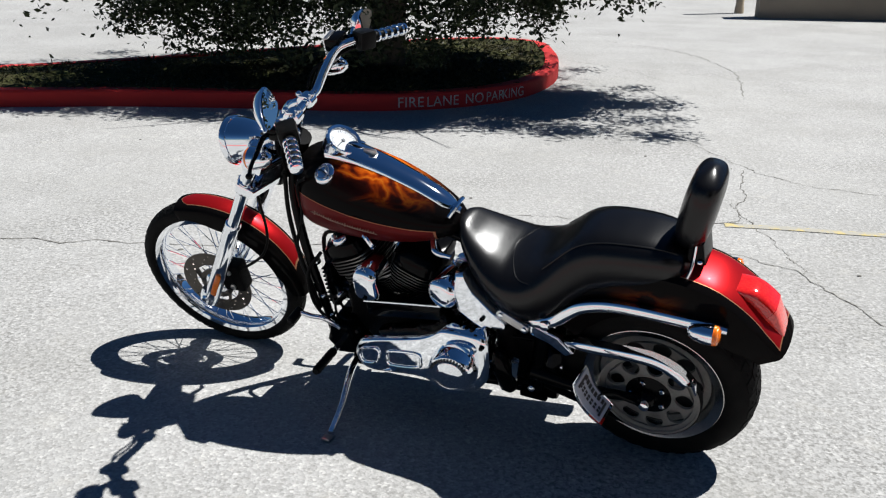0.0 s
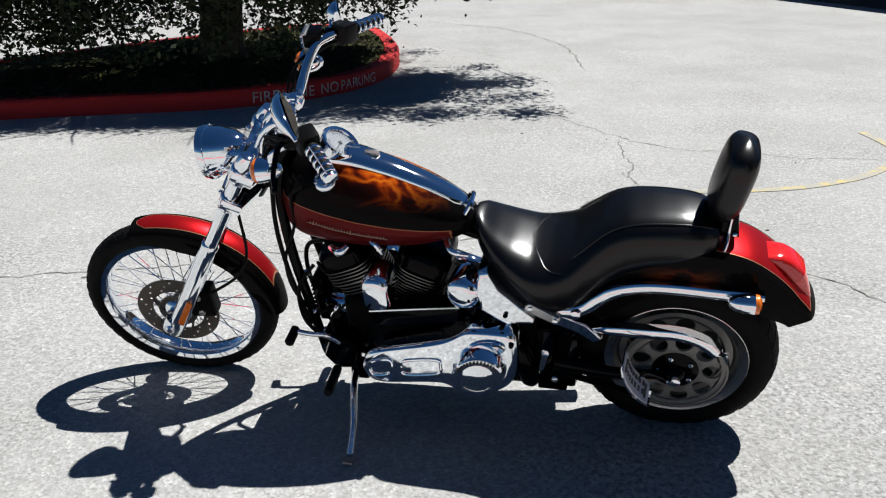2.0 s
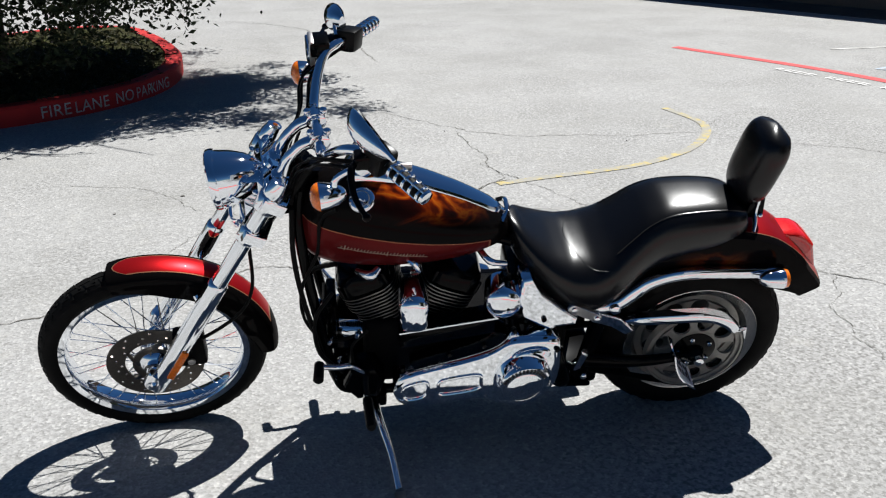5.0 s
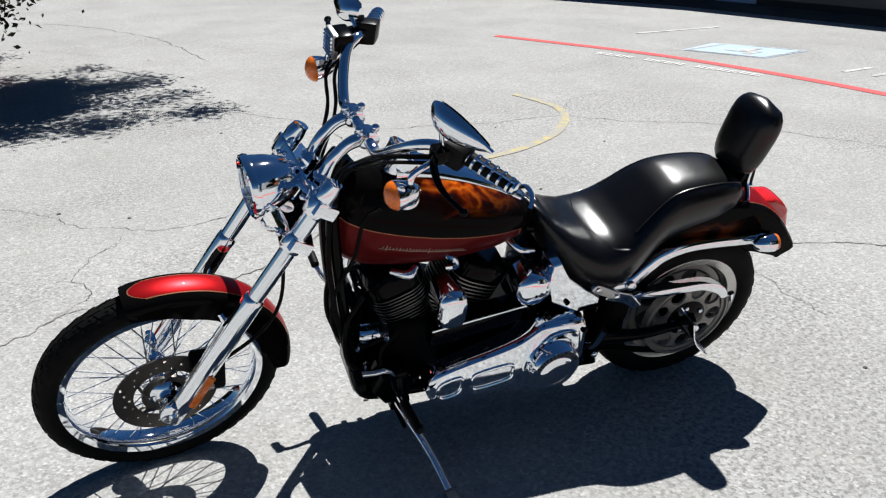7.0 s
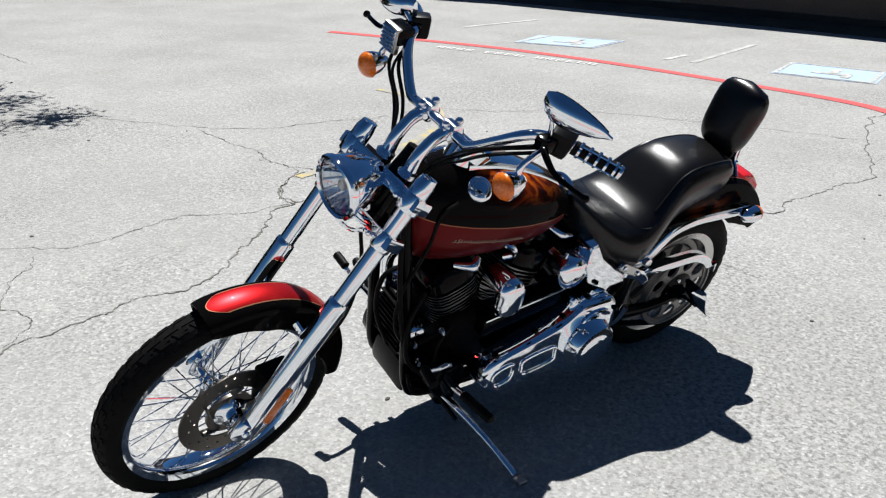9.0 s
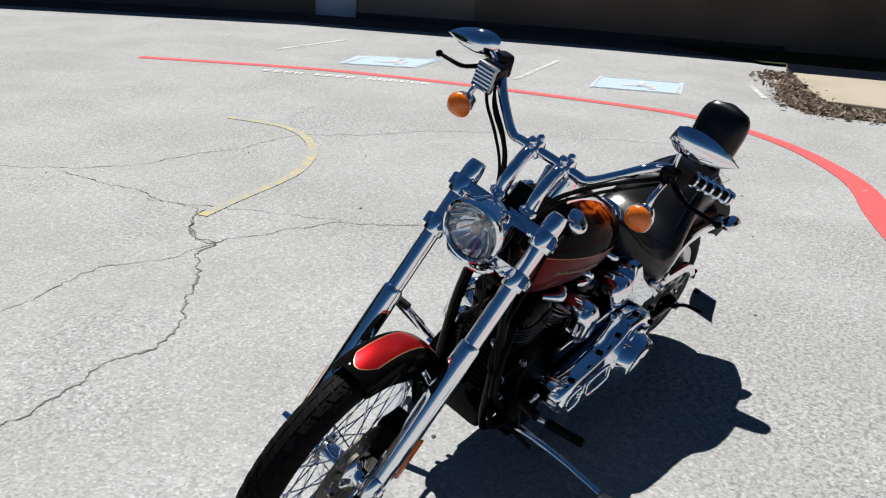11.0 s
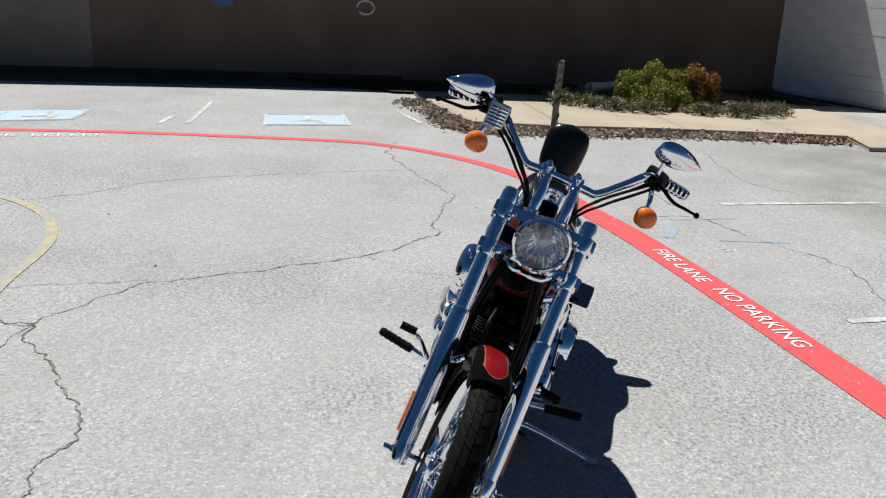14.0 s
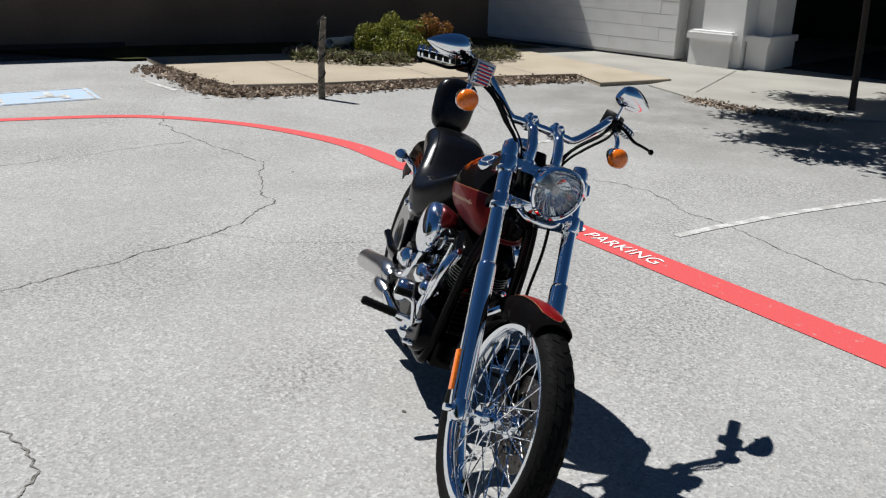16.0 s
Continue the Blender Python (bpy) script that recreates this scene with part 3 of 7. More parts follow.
for k in range(16):
    x, y = r4.uniform(-3.2, 3.6), r4.uniform(1.0, 7.4)
    w = r4.uniform(0.006, 0.017)
    bm = bmesh.new()
    turn = r4.uniform(0, 6.28)
    rings(bm, [[(x + f * w * r4.uniform(0.7, 1.2) * math.cos(turn + b), y + f * w * 0.7 * math.sin(turn + b), z) for b in (2 * math.pi * j / 7 for j in range(7))] for f, z in ((1.0, 0.0005), (0.9, 0.004), (0.5, 0.006))])
    tagged(part("pebble", bm, CRACK), "small dark pebble lying on the pavement", "pebble", group="loose pebbles")


for text, x, y in (("FIRE LANE", 2.22, 1.706), ("NO PARKING", 1.345, 1.600)):
    words(text, pose(x, y, 0.008, 0, 0, 185.5), 0.140, TEXTWHITE, "white stencilled fire lane lettering on the red line", space=1.04)
bm = bmesh.new()
for k in range(16):
    if k in (4, 9):
        continue
    c = Vector((6.03 + 0.0, 6.95, 0)) + Vector((0.17, -0.985, 0)) * (k * 0.115 - 0.9)
    for du, dv, w, h in ((-0.03, 0, 0.022, 0.11), (0.02, 0.035, 0.05, 0.02), (0.02, -0.03, 0.05, 0.02)):
        q = c + Vector((0.17, -0.985, 0)) * du + Vector((0.985, 0.17, 0)) * dv
        e, f = Vector((0.17, -0.985, 0)) * w / 2, Vector((0.985, 0.17, 0)) * h / 2
        bm.faces.new([bm.verts.new((*(q + s * e + r * f).xy, 0.008)) for s, r in ((-1, -1), (1, -1), (1, 1), (-1, 1))])
tagged(part("worn_lettering_bars", bm, TEXTWHITE, flat=True), "worn white unreadable lettering bars on the red line", "lettering", kind="structure")

# ---- planted island with the oak ----
ISLAND = [(-7.5, 7.3), (-4.6, 7.95), (-3.6, 8.2), (-2.6, 8.34), (-1.8, 8.40), (-1.4, 8.44), (-1.0, 8.55), (-0.55, 8.76), (-0.1, 9.15), (0.2, 9.65), (0.38, 10.3), (0.43, 11.0), (0.35, 12.0), (0.1, 12.9), (-0.76, 13.1), (-2.4, 12.0), (-5.1, 9.6), (-7.2, 8.2)]
edge = closed(ISLAND, 4)
cen = (sum(p[0] for p in edge) / len(edge), sum(p[1] for p in edge) / len(edge))


def inset(pts, d):
    """The outline drawn in by d metres."""
    n = len(pts)
    out = []
    for i in range(n):
        a, b = Vector(pts[i - 1]), Vector(pts[(i + 1) % n])
        t = (b - a).normalized()
        out.append((pts[i][0] - t.y * d, pts[i][1] + t.x * d))
    return out


bm = bmesh.new()
rings(bm, [[(x, y, -0.05) for x, y in edge], [(x, y, 0.135) for x, y in edge], [(x, y, 0.155) for x, y in inset(edge, 0.02)], [(x, y, 0.155) for x, y in inset(edge, 0.16)], [(x, y, -0.05) for x, y in inset(edge, 0.16)]], caps=False)
kerb = tagged(part("kerb", bm, KERBRED), "red painted concrete kerb round the tree island", "kerb", kind="structure")
bm = bmesh.new()
inner = inset(edge, 0.155)
c0 = (sum(p[0] for p in inner) / len(inner), sum(p[1] for p in inner) / len(inner))
loops = []
for f in (1.0, 0.8, 0.55, 0.3, 0.1):
    loops.append([(c0[0] + (x - c0[0]) * f, c0[1] + (y - c0[1]) * f, 0.145 + 0.10 * (1 - f) + 0.03 * noise.noise(Vector((x * f * 2, y * f * 2, 3)))) for x, y in inner])
vs = rings(bm, loops, caps=False)
bm.faces.new(vs[-1])
turf = tagged(part("island_soil", bm, SHADED_SOIL), "dark shaded soil with sparse turf inside the kerb", "soil", kind="structure")
rng = np.random.default_rng(5)


def scatter(name, place, n, size, material, label, category, parent=None, slim=0.5, droop=0.0):
    """n small leaf blades, each two triangles bent along the middle; place(k) gives the spots."""
    c = place(n)
    d = rng.normal(size=(n, 3))
    d[:, 2] = d[:, 2] * 0.7 - droop
    d /= np.linalg.norm(d, axis=1)[:, None]
    s = np.cross(d, rng.normal(size=(n, 3)))
    s /= np.linalg.norm(s, axis=1)[:, None]
    L = size * rng.uniform(0.6, 1.3, (n, 1))
    W = L * slim / 2
    up = np.cross(d, s) * L * 0.10
    v = np.stack([c - d * L / 2, c + s * W + up, c + d * L / 2, c - s * W + up], 1).reshape(-1, 3)
    f = np.arange(n * 4).reshape(-1, 4)
    me = bpy.data.meshes.new(name)
    me.from_pydata(v.tolist(), [], np.concatenate([f[:, [0, 1, 2]], f[:, [0, 2, 3]]]).tolist())
    me.materials.append(material)
    ob = new(name, me)
    if parent:
        ob.parent = parent
    if label:
        tagged(ob, label, category, kind="" if parent else "stuff")
    return ob


def turf_spots(n):
    a = rng.uniform(0, 1, n) ** 0.5
    i = rng.integers(0, len(inner), n)
    p = np.array(inner)[i] + rng.normal(size=(n, 2)) * 0.1
    q = np.array(c0) + (p - np.array(c0)) * a[:, None] * 0.97
    return np.column_stack([q, 0.165 + 0.10 * (1 - a)])


# blade colours are darkened as well, for the shade below the oak
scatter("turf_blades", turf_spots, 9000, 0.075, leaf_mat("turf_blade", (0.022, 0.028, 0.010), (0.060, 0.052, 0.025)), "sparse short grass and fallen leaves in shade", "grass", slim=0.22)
for text, x in (("FIRE", -0.875), ("LANE", -0.595), ("NO", -0.32), ("PAR", -0.14), ("KING", 0.02)):
    k = min(range(len(edge)), key=lambda i: abs(edge[i][0] - x) + (100 if edge[i][1] > 9.6 else 0))
    p0, p1 = Vector(edge[k - 1]), Vector(edge[(k + 1) % len(edge)])
    d = (p1 - p0).normalized()
    f = (x - p0.x) / (p1.x - p0.x)
    q = p0.lerp(p1, f) + Vector((d.y, -d.x)) * 0.012
    words(text, pose(q.x, q.y, 0.072, 90, 0, math.degrees(math.atan2(d.y, d.x))), 0.135, WHITELINE, "white stencilled fire lane lettering on the red kerb", space=1.05)


def tree(name, base, height, spread, trunk_r, limbs, clumps, leaves, size, label, seed, low, skirt=0, shift=(0, 0)):
    r2 = np.random.default_rng(seed)
    t = thing(name, pose(*base), label, "tree")
    bm = bmesh.new()
    top = Vector((0.1, 0.05, height * 0.5))
    tube(bm, [(0, 0, -0.15), (0.02, 0.01, 0.15), (0.06, 0.0, height * 0.25), top], [trunk_r * 1.5, trunk_r * 1.1, trunk_r, trunk_r * 0.8], 14)
    part("trunk", bm, BARK, t)
    spots = []
    bm = bmesh.new()
    for k in range(limbs):
        a = 2 * math.pi * k / limbs + r2.uniform(-0.25, 0.25)
        reach = r2.uniform(0.7, 1.0)
        tip = Vector((shift[0] + math.cos(a) * spread[0] * reach, shift[1] + math.sin(a) * spread[1] * reach, r2.uniform(low, height * 0.9)))
        mid = tip * 0.55 + Vector((0, 0, height * 0.28))
        way = spline([top * 0.8, mid * 0.5 + top * 0.5, mid, tip], 5)
        tube(bm, way, [trunk_r * 0.45, trunk_r * 0.3, trunk_r * 0.18, 0.012], 7, 1)
        for q in way[6:]:
            for _ in range(3):
                end = q + Vector(r2.normal(size=3) * (0.45, 0.45, 0.35)) * spread[0] / 4
                end.z = max(end.z, 1.7 if skirt and end.x > 1.9 else 0.6)
                tube(bm, [q, (q + end) / 2 + Vector((0, 0, 0.05)), end], [0.014, 0.009, 0.004], 5, 2)
                spots.append(end)
            spots.append(q)
    part("branchwork", bm, BARK, t)
    while len(spots) < clumps:
        a, rr = r2.uniform(0, 2 * math.pi), r2.uniform(0, 1) ** 0.5
        hz = low + (height - low) * r2.uniform(0, 1) * (1 - 0.45 * rr)
        spots.append(Vector((shift[0] + math.cos(a) * rr * spread[0], shift[1] + math.sin(a) * rr * spread[1], hz)))
    for k in range(skirt):
        a, rr = r2.uniform(0, 2 * math.pi), r2.uniform(0.45, 1.0)
        q = Vector((math.cos(a) * rr * spread[0] * 0.86, math.sin(a) * rr * spread[1] * 0.70, 0))
        q.z = 0.42 + 0.30 * noise.noise(q * 1.3 + Vector((seed, 2, 0))) + r2.uniform(0, 1.1)
        spots.append(q)
    if skirt:
        # the heavy bough over the lot, and a crown cut back along the drive
        for k in range(110):
            spots.append(Vector((r2.uniform(0.9, 4.2), r2.uniform(-1.45, 0.7), r2.uniform(2.1, 3.2))))
        for q in spots:
            if 1.1 < q.x <= 1.9:
                q.z = max(q.z, 0.92 + 0.22 * math.sin(q.x * 9 + q.y * 4))
            if q.x > 1.9:
                q.z = max(q.z, 1.75 + 0.3 * math.sin(q.y * 3))
            q.y = max(q.y, -2.0 + 0.28 * q.z)
        # sprays of hanging twigs towards the drive
        for k in range(9):
            f = r2.uniform(0, 1)
            o = Vector((1.85 + 0.75 * f, r2.uniform(-1.0, 0.0), r2.uniform(1.0 + 0.3 * f, 1.7)))
            for j in range(14):
                spots.append(o + Vector(r2.normal(size=3) * (0.10, 0.10, 0.12)))
    P = np.array([tuple(s) for s in spots])

    def crown(n):
        weight = np.random.default_rng(seed + 1).uniform(0.15, 1.0, len(P)) ** 2.2
        i = r2.choice(len(P), n, p=weight / weight.sum())
        off = r2.normal(size=(n, 3)) * np.array([0.12, 0.12, 0.17])
        q = P[i] + off
        q[:, 2] = np.maximum(q[:, 2], 0.25 if skirt else low * 0.72)
        return q
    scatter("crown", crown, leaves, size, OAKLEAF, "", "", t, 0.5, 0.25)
    return t


tree("oak_tree", (-1.42, 9.95, 0.2), 4.0, (3.9, 2.6), 0.20, 15, 620, 215000, 0.062, "live oak with low hanging leafy branches on the kerbed island", 3, 0.75, 330, (0.0, 0.3))
tree("young_tree", (4.08, -3.80, 0.0), 4.4, (2.3, 2.5), 0.034, 11, 320, 62000, 0.11, "slender young tree with a thin dark trunk beside the walk", 8, 2.3, 0, (-0.2, 0.7))

# ---- long brown building ----
WALL_H = 2.6
FAR, BEND, MID, END = Vector((8.0, 19.4, 0)), Vector((10.86, 10.31, 0)), Vector((11.34, 5.79, 0)), Vector((11.74, -3.69, 0))


def wall_slab(bm, p, q, a0, a1, b0, b1, z0, z1):
    """A block on the run from p to q: a metres along it, b metres behind its face."""
    e = (q - p).normalized()
    n = Vector((-e.y, e.x, 0))
    lo = [p + e * a + n * b for a, b in ((a0, b0), (a1, b0), (a1, b1), (a0, b1))]
    rings(bm, [[(v.x, v.y, z0) for v in lo], [(v.x, v.y, z1) for v in lo]])


LA, LB, LC = (BEND - FAR).length, (MID - BEND).length, (END - MID).length
bm = bmesh.new()
wall_slab(bm, FAR, BEND, 0, LA + 0.05, 0, 0.3, -0.1, WALL_H)
wall_slab(bm, BEND, MID, 0, 0.25, 0, 0.3, -0.1, WALL_H)
wall_slab(bm, BEND, MID, 0.25, 0.98, 0, 0.3, 2.1, WALL_H)
wall_slab(bm, BEND, MID, 0.98, LB + 0.02, 0, 0.3, -0.1, WALL_H)
wall_slab(bm, MID, END, 0, LC + 0.6, 0, 0.3, -0.1, WALL_H)
tagged(part("wall_long", bm, BROWNWALL, flat=True), "long shaded brown painted brick wall of the building", "wall", kind="structure")
# sheet coloured dark to deepen the shade at the wall foot
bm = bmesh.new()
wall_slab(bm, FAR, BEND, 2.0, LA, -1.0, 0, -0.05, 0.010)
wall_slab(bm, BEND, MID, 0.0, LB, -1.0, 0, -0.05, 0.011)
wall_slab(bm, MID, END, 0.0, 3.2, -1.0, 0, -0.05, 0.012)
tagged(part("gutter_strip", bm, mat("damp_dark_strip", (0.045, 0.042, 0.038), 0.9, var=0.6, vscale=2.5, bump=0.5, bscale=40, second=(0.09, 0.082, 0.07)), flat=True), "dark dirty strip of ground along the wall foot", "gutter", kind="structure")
bm = bmesh.new()
wall_slab(bm, BEND, MID, 0.25, 0.98, 0.06, 0.12, -0.1, 2.1)
door = tagged(part("door_1", bm, DOORGREY, flat=True), "flat grey painted steel door in the brown wall", "door", kind="structure")
bm = bmesh.new()
wall_slab(bm, BEND, MID, 0.85, 0.93, 0.03, 0.06, 0.98, 1.02)
part("door_handle", bm, STEEL, door)
bm = bmesh.new()
wall_slab(bm, BEND, MID, 1.02, 2.93, -0.02, 0.0, 0.0, 2.5)
tagged(part("wall_panel", bm, mat("brown_patch_paint", (0.225, 0.19, 0.155), 0.85, var=0.4, vscale=1.2, bump=0.2, bscale=50), flat=True), "lighter brown repainted patch of the wall", "wall", kind="structure")
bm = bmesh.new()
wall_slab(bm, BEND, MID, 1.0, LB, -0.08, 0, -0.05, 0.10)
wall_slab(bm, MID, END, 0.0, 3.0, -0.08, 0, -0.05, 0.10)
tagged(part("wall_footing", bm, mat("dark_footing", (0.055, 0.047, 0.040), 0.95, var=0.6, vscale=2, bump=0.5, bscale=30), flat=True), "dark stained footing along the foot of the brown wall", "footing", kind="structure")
bm = bmesh.new()
for p, q, length in ((FAR, BEND, LA), (BEND, MID, LB), (MID, END, LC)):
    wall_slab(bm, p, q, -0.05, length + 0.05, -0.03, 6, WALL_H, WALL_H + 0.2)
# eave added out of view, only to cast shade on the white wall
wall_slab(bm, MID, END, 2.4, LC + 0.05, -0.95, -0.03, WALL_H, WALL_H + 0.2)
tagged(part("roof", bm, BROWNWALL, flat=True), "flat brown roof edge of the long building", "roof", kind="structure")
bm = bmesh.new()
wall_slab(bm, MID, END, 0.12, 0.42, -0.025, -0.02, 1.06, 1.50)
sign = tagged(part("blue_sign", bm, mat("blue_sign_paint", (0.03, 0.10, 0.34), 0.4), flat=True), "small blue parking sign fixed to the brown wall", "sign", kind="structure")
tap = thing("hose_loop", pose(*(MID + (END - MID).normalized() * 2.40 + Vector((-0.08, 0, 1.12)))), "pale hose loop hanging on the brown wall", "hose")
bm = bmesh.new()
tube(bm, [(0.02, math.cos(k * 0.55) * 0.13, math.sin(k * 0.55) * 0.10) for k in range(11)], 0.014, 8, 3)
part("hose", bm, PIPEWHITE, tap)
bm = bmesh.new()
rings(bm, [[(4.0, 18.7, z), (8.4, 19.0, z), (8.4, 19.4, z), (4.0, 19.1, z)] for z in (-0.1, 1.5)])
tagged(part("wall_end", bm, mat("tan_wall_paint", (0.30, 0.255, 0.20), 0.9, var=0.5, vscale=0.8, bump=0.2, bscale=40), flat=True), "tan end wall of the long building beyond the lot", "wall", kind="structure")

# ---- walk, planting and the white arcade ----
WALK = [(10.05, 2.72), (9.6, 2.69), (7.9, 2.38), (7.45, 2.25), (7.32, 1.28), (7.35, 0.0), (7.28, -1.2), (7.19, -2.27), (6.44, -2.10), (6.46, -3.25), (10.05, -3.0)]
bm = bmesh.new()
rings(bm, [[(x, y, -0.05) for x, y in WALK], [(x, y, 0.045) for x, y in WALK], [(8.6 + (x - 8.6) * 0.996, -0.4 + (y + 0.4) * 0.996, 0.052) for x, y in WALK]])
walkway = tagged(part("walk", bm, CONCRETE, flat=True), "low tan concrete walk beside the building", "walk", kind="structure")
for p, q in (((7.34, -0.3), (10.04, -0.2)), ((7.36, 1.2), (10.04, 1.35)), ((7.25, -1.7), (10.04, -1.6))):
    bm = bmesh.new()
    ribbon(bm, flat3([p, q]), 0.007, 0.056)
    tagged(part("walk_joint", bm, CRACK, flat=True), "narrow dark joint across the tan walk", "joint", kind="structure", group="walk joints")
APRON = [(10.05, -3.02), (6.48, -3.27), (6.3, -2.75), (5.15, -2.58), (4.6, -2.62), (4.05, -2.9), (3.4, -3.75), (2.0, -5.6), (1.5, -14.0), (12.5, -14.0), (12.5, -4.0), (10.05, -4.0)]
bm = bmesh.new()
rings(bm, [[(x, y, -0.05) for x, y in APRON], [(x, y, 0.018) for x, y in APRON], [(7 + (x - 7) * 0.997, -7 + (y + 7) * 0.997, 0.024) for x, y in APRON]])
tagged(part("apron", bm, GREYWALK, flat=True), "worn grey concrete apron in front of the arcade", "walk", kind="structure")
bm = bmesh.new()
ribbon(bm, flat3([(5.6, -2.9), (7.0, -4.9)]), 0.016, 0.028)
tagged(part("walk_joint", bm, CRACK, flat=True), "narrow dark joint across the grey apron", "joint", kind="structure", group="walk joints")
# bare soil in the dark shade colour, where the wall's shadow lies
bm = bmesh.new()
bm.faces.new([bm.verts.new((x, y, 0.036)) for x, y in [(10.052, 3.0), (10.052, -3.7), (12.4, -3.0), (12.2, -2.5), (11.6, 5.0)]])
tagged(part("wall_bed", bm, SHADED_SOIL, flat=True), "dark bare soil along the foot of the wall", "soil", kind="structure")
bm = bmesh.new()
ribbon(bm, flat3([(7.4, 2.5), (7.05, 2.2), (7.08, 1.2), (7.14, -0.2), (7.08, -1.3), (7.0, -2.15)]), 0.38, 0.012)
tagged(part("litter_strip", bm, MULCH, flat=True), "dry leaf litter gathered along the walk edge", "leaf litter", kind="structure")


def strip_spots(n):
    way = np.array([tuple(q) for q in spline(flat3([(9.2, 2.78), (7.75, 2.5), (7.1, 2.25), (7.05, 1.2), (7.12, -0.3), (7.05, -2.1)]), 10)])
    i = rng.integers(0, len(way), n)
    return way[i] + np.column_stack([rng.normal(size=n) * 0.13 - 0.04, rng.normal(size=n) * 0.12, rng.uniform(0.012, 0.045, n)])


def patch_spots(n):
    way = np.array([tuple(q) for q in spline(flat3([(5.2, -2.56), (4.6, -2.6), (4.15, -2.84), (3.8, -3.1)]), 10)])
    return way[rng.integers(0, len(way), n)] + np.column_stack([rng.normal(size=n) * 0.12, rng.normal(size=n) * 0.09, rng.uniform(0.005, 0.035, n)])


scatter("leaf_drift", patch_spots, 620, 0.06, CHIP, "dry brown leaves drifted along the apron edge", "leaf litter", slim=0.6)
scatter("dry_leaves", strip_spots, 2600, 0.075, CHIP, "dry brown leaves lying along the walk edge", "leaf litter", slim=0.6)
BED = [(9.1, 0.36), (10.0, 0.8), (11.0, -0.2), (11.1, -1.9), (9.95, -2.35), (8.95, -1.95), (8.62, -0.8)]
bm = bmesh.new()
bed = closed(BED, 5)
rings(bm, [[(x, y, 0.03) for x, y in bed], [(9.8 + (x - 9.8) * 0.8, -0.8 + (y + 0.8) * 0.8, 0.11) for x, y in bed], [(9.8 + (x - 9.8) * 0.2, -0.8 + (y + 0.8) * 0.2, 0.14) for x, y in bed]])
tagged(part("planting_bed", bm, MULCH), "mounded bed of brown mulch on the walk", "planting bed", kind="structure")


def bed_spots(n):
    a = rng.uniform(0, 1, n) ** 0.5
    p = np.array(bed)[rng.integers(0, len(bed), n)]
    c = np.array((9.8, -0.8))
    return np.column_stack([c + (p - c) * a[:, None] * 1.03, 0.07 + 0.08 * (1 - a) + rng.uniform(0, 0.03, n)])


scatter("bed_litter", bed_spots, 6500, 0.075, CHIP, "dry leaves and bark chips on the bed", "mulch", slim=0.55)


def shrub(name, base, r, h, n, size, material, label, seed, slim=0.42):
    r3 = np.random.default_rng(seed)
    t = thing(name, pose(*base), label, "shrub")
    bm = bmesh.new()
    for k in range(9):
        a = 2.4 * k
        tube(bm, [(0, 0, -0.05), (math.cos(a) * r * 0.3, math.sin(a) * r * 0.3, h * 0.45), (math.cos(a) * r * 0.7, math.sin(a) * r * 0.7, h * 0.85)], [0.018, 0.012, 0.006], 6, 3)
    part("stem_cluster", bm, BARK, t)

    def spots(n):
        q = r3.normal(size=(n, 3))
        q /= np.linalg.norm(q, axis=1)[:, None]
        lump = 1 + 0.16 * np.sin(q[:, :1] * 7 + seed) + 0.14 * np.sin(q[:, 1:2] * 9 + 1)
        q = q * r3.uniform(0.55, 1.0, (n, 1)) ** 0.5 * lump
        q[:, 2] = np.abs(q[:, 2])
        return q * np.array([r, r, h])
    scatter("foliage", spots, n, size, material, "", "", t, slim, -0.4)
    return t


shrub("green_shrub", (9.42, -0.60, 0.10), 0.55, 0.46, 8600, 0.052, BUSHLEAF, "rounded yellow-green shrub in the mulch bed", 2)
shrub("rusty_shrub", (9.42, -1.20, 0.10), 0.34, 0.48, 3800, 0.052, RUSTLEAF, "smaller rust-orange shrub beside the green one", 4)
for x, y, r in ((9.0, 0.4, 0.33), (8.65, -1.77, 0.36), (8.59, -1.02, 0.22), (9.26, 0.71, 0.26), (8.61, -0.25, 0.24), (8.84, -2.12, 0.26), (8.74, 0.11, 0.22), (8.5, -1.47, 0.22)):
    shrub("grassy_tuft", (x, y, 0.08), r, 0.13, 240, 0.12, GRASSY, "low tuft of strap-leaved grass in the bed", int(x * 10), 0.12)
pipe = thing("white_pipe", pose(9.84, 0.04, 0.22), "short white plastic pipe lying beside the shrub", "pipe")
bm = bmesh.new()
hoop(bm, [(-0.28, 0.07), (0.28, 0.07), (0.28, 0.06), (-0.28, 0.06)], (0, 0, 0), (0.60, -0.78, -0.05), 20)
part("barrel", bm, PIPEWHITE, pipe)
bm = bmesh.new()
hoop(bm, [(0.18, 0.082), (0.30, 0.082), (0.30, 0.068), (0.18, 0.068)], (0, 0, 0), (0.60, -0.78, -0.05), 20)
part("collar", bm, PIPEWHITE, pipe)
post = thing("wooden_post", pose(6.55, 1.50, 0), "leaning weathered wooden post with dark spiral bands", "post")
bm = bmesh.new()
tube(bm, [(0, 0, -0.05), (0.01, 0, 0.3), (0.005, -0.01, 0.60), (-0.02, -0.02, 0.86)], [0.040, 0.036, 0.036, 0.030], 12)
part("shaft", bm, POSTMAT, post)
bm = bmesh.new()
tube(bm, [(math.cos(k * 0.55) * 0.037, math.sin(k * 0.55) * 0.037, 0.14 + k * 0.018) for k in range(42)], 0.0075, 6, 1)
part("band", bm, mat("dark_band", (0.02, 0.018, 0.016), 0.8), post)

# white block wall along the walk, square to the brown wall
CORNER = (8.16, -4.74)
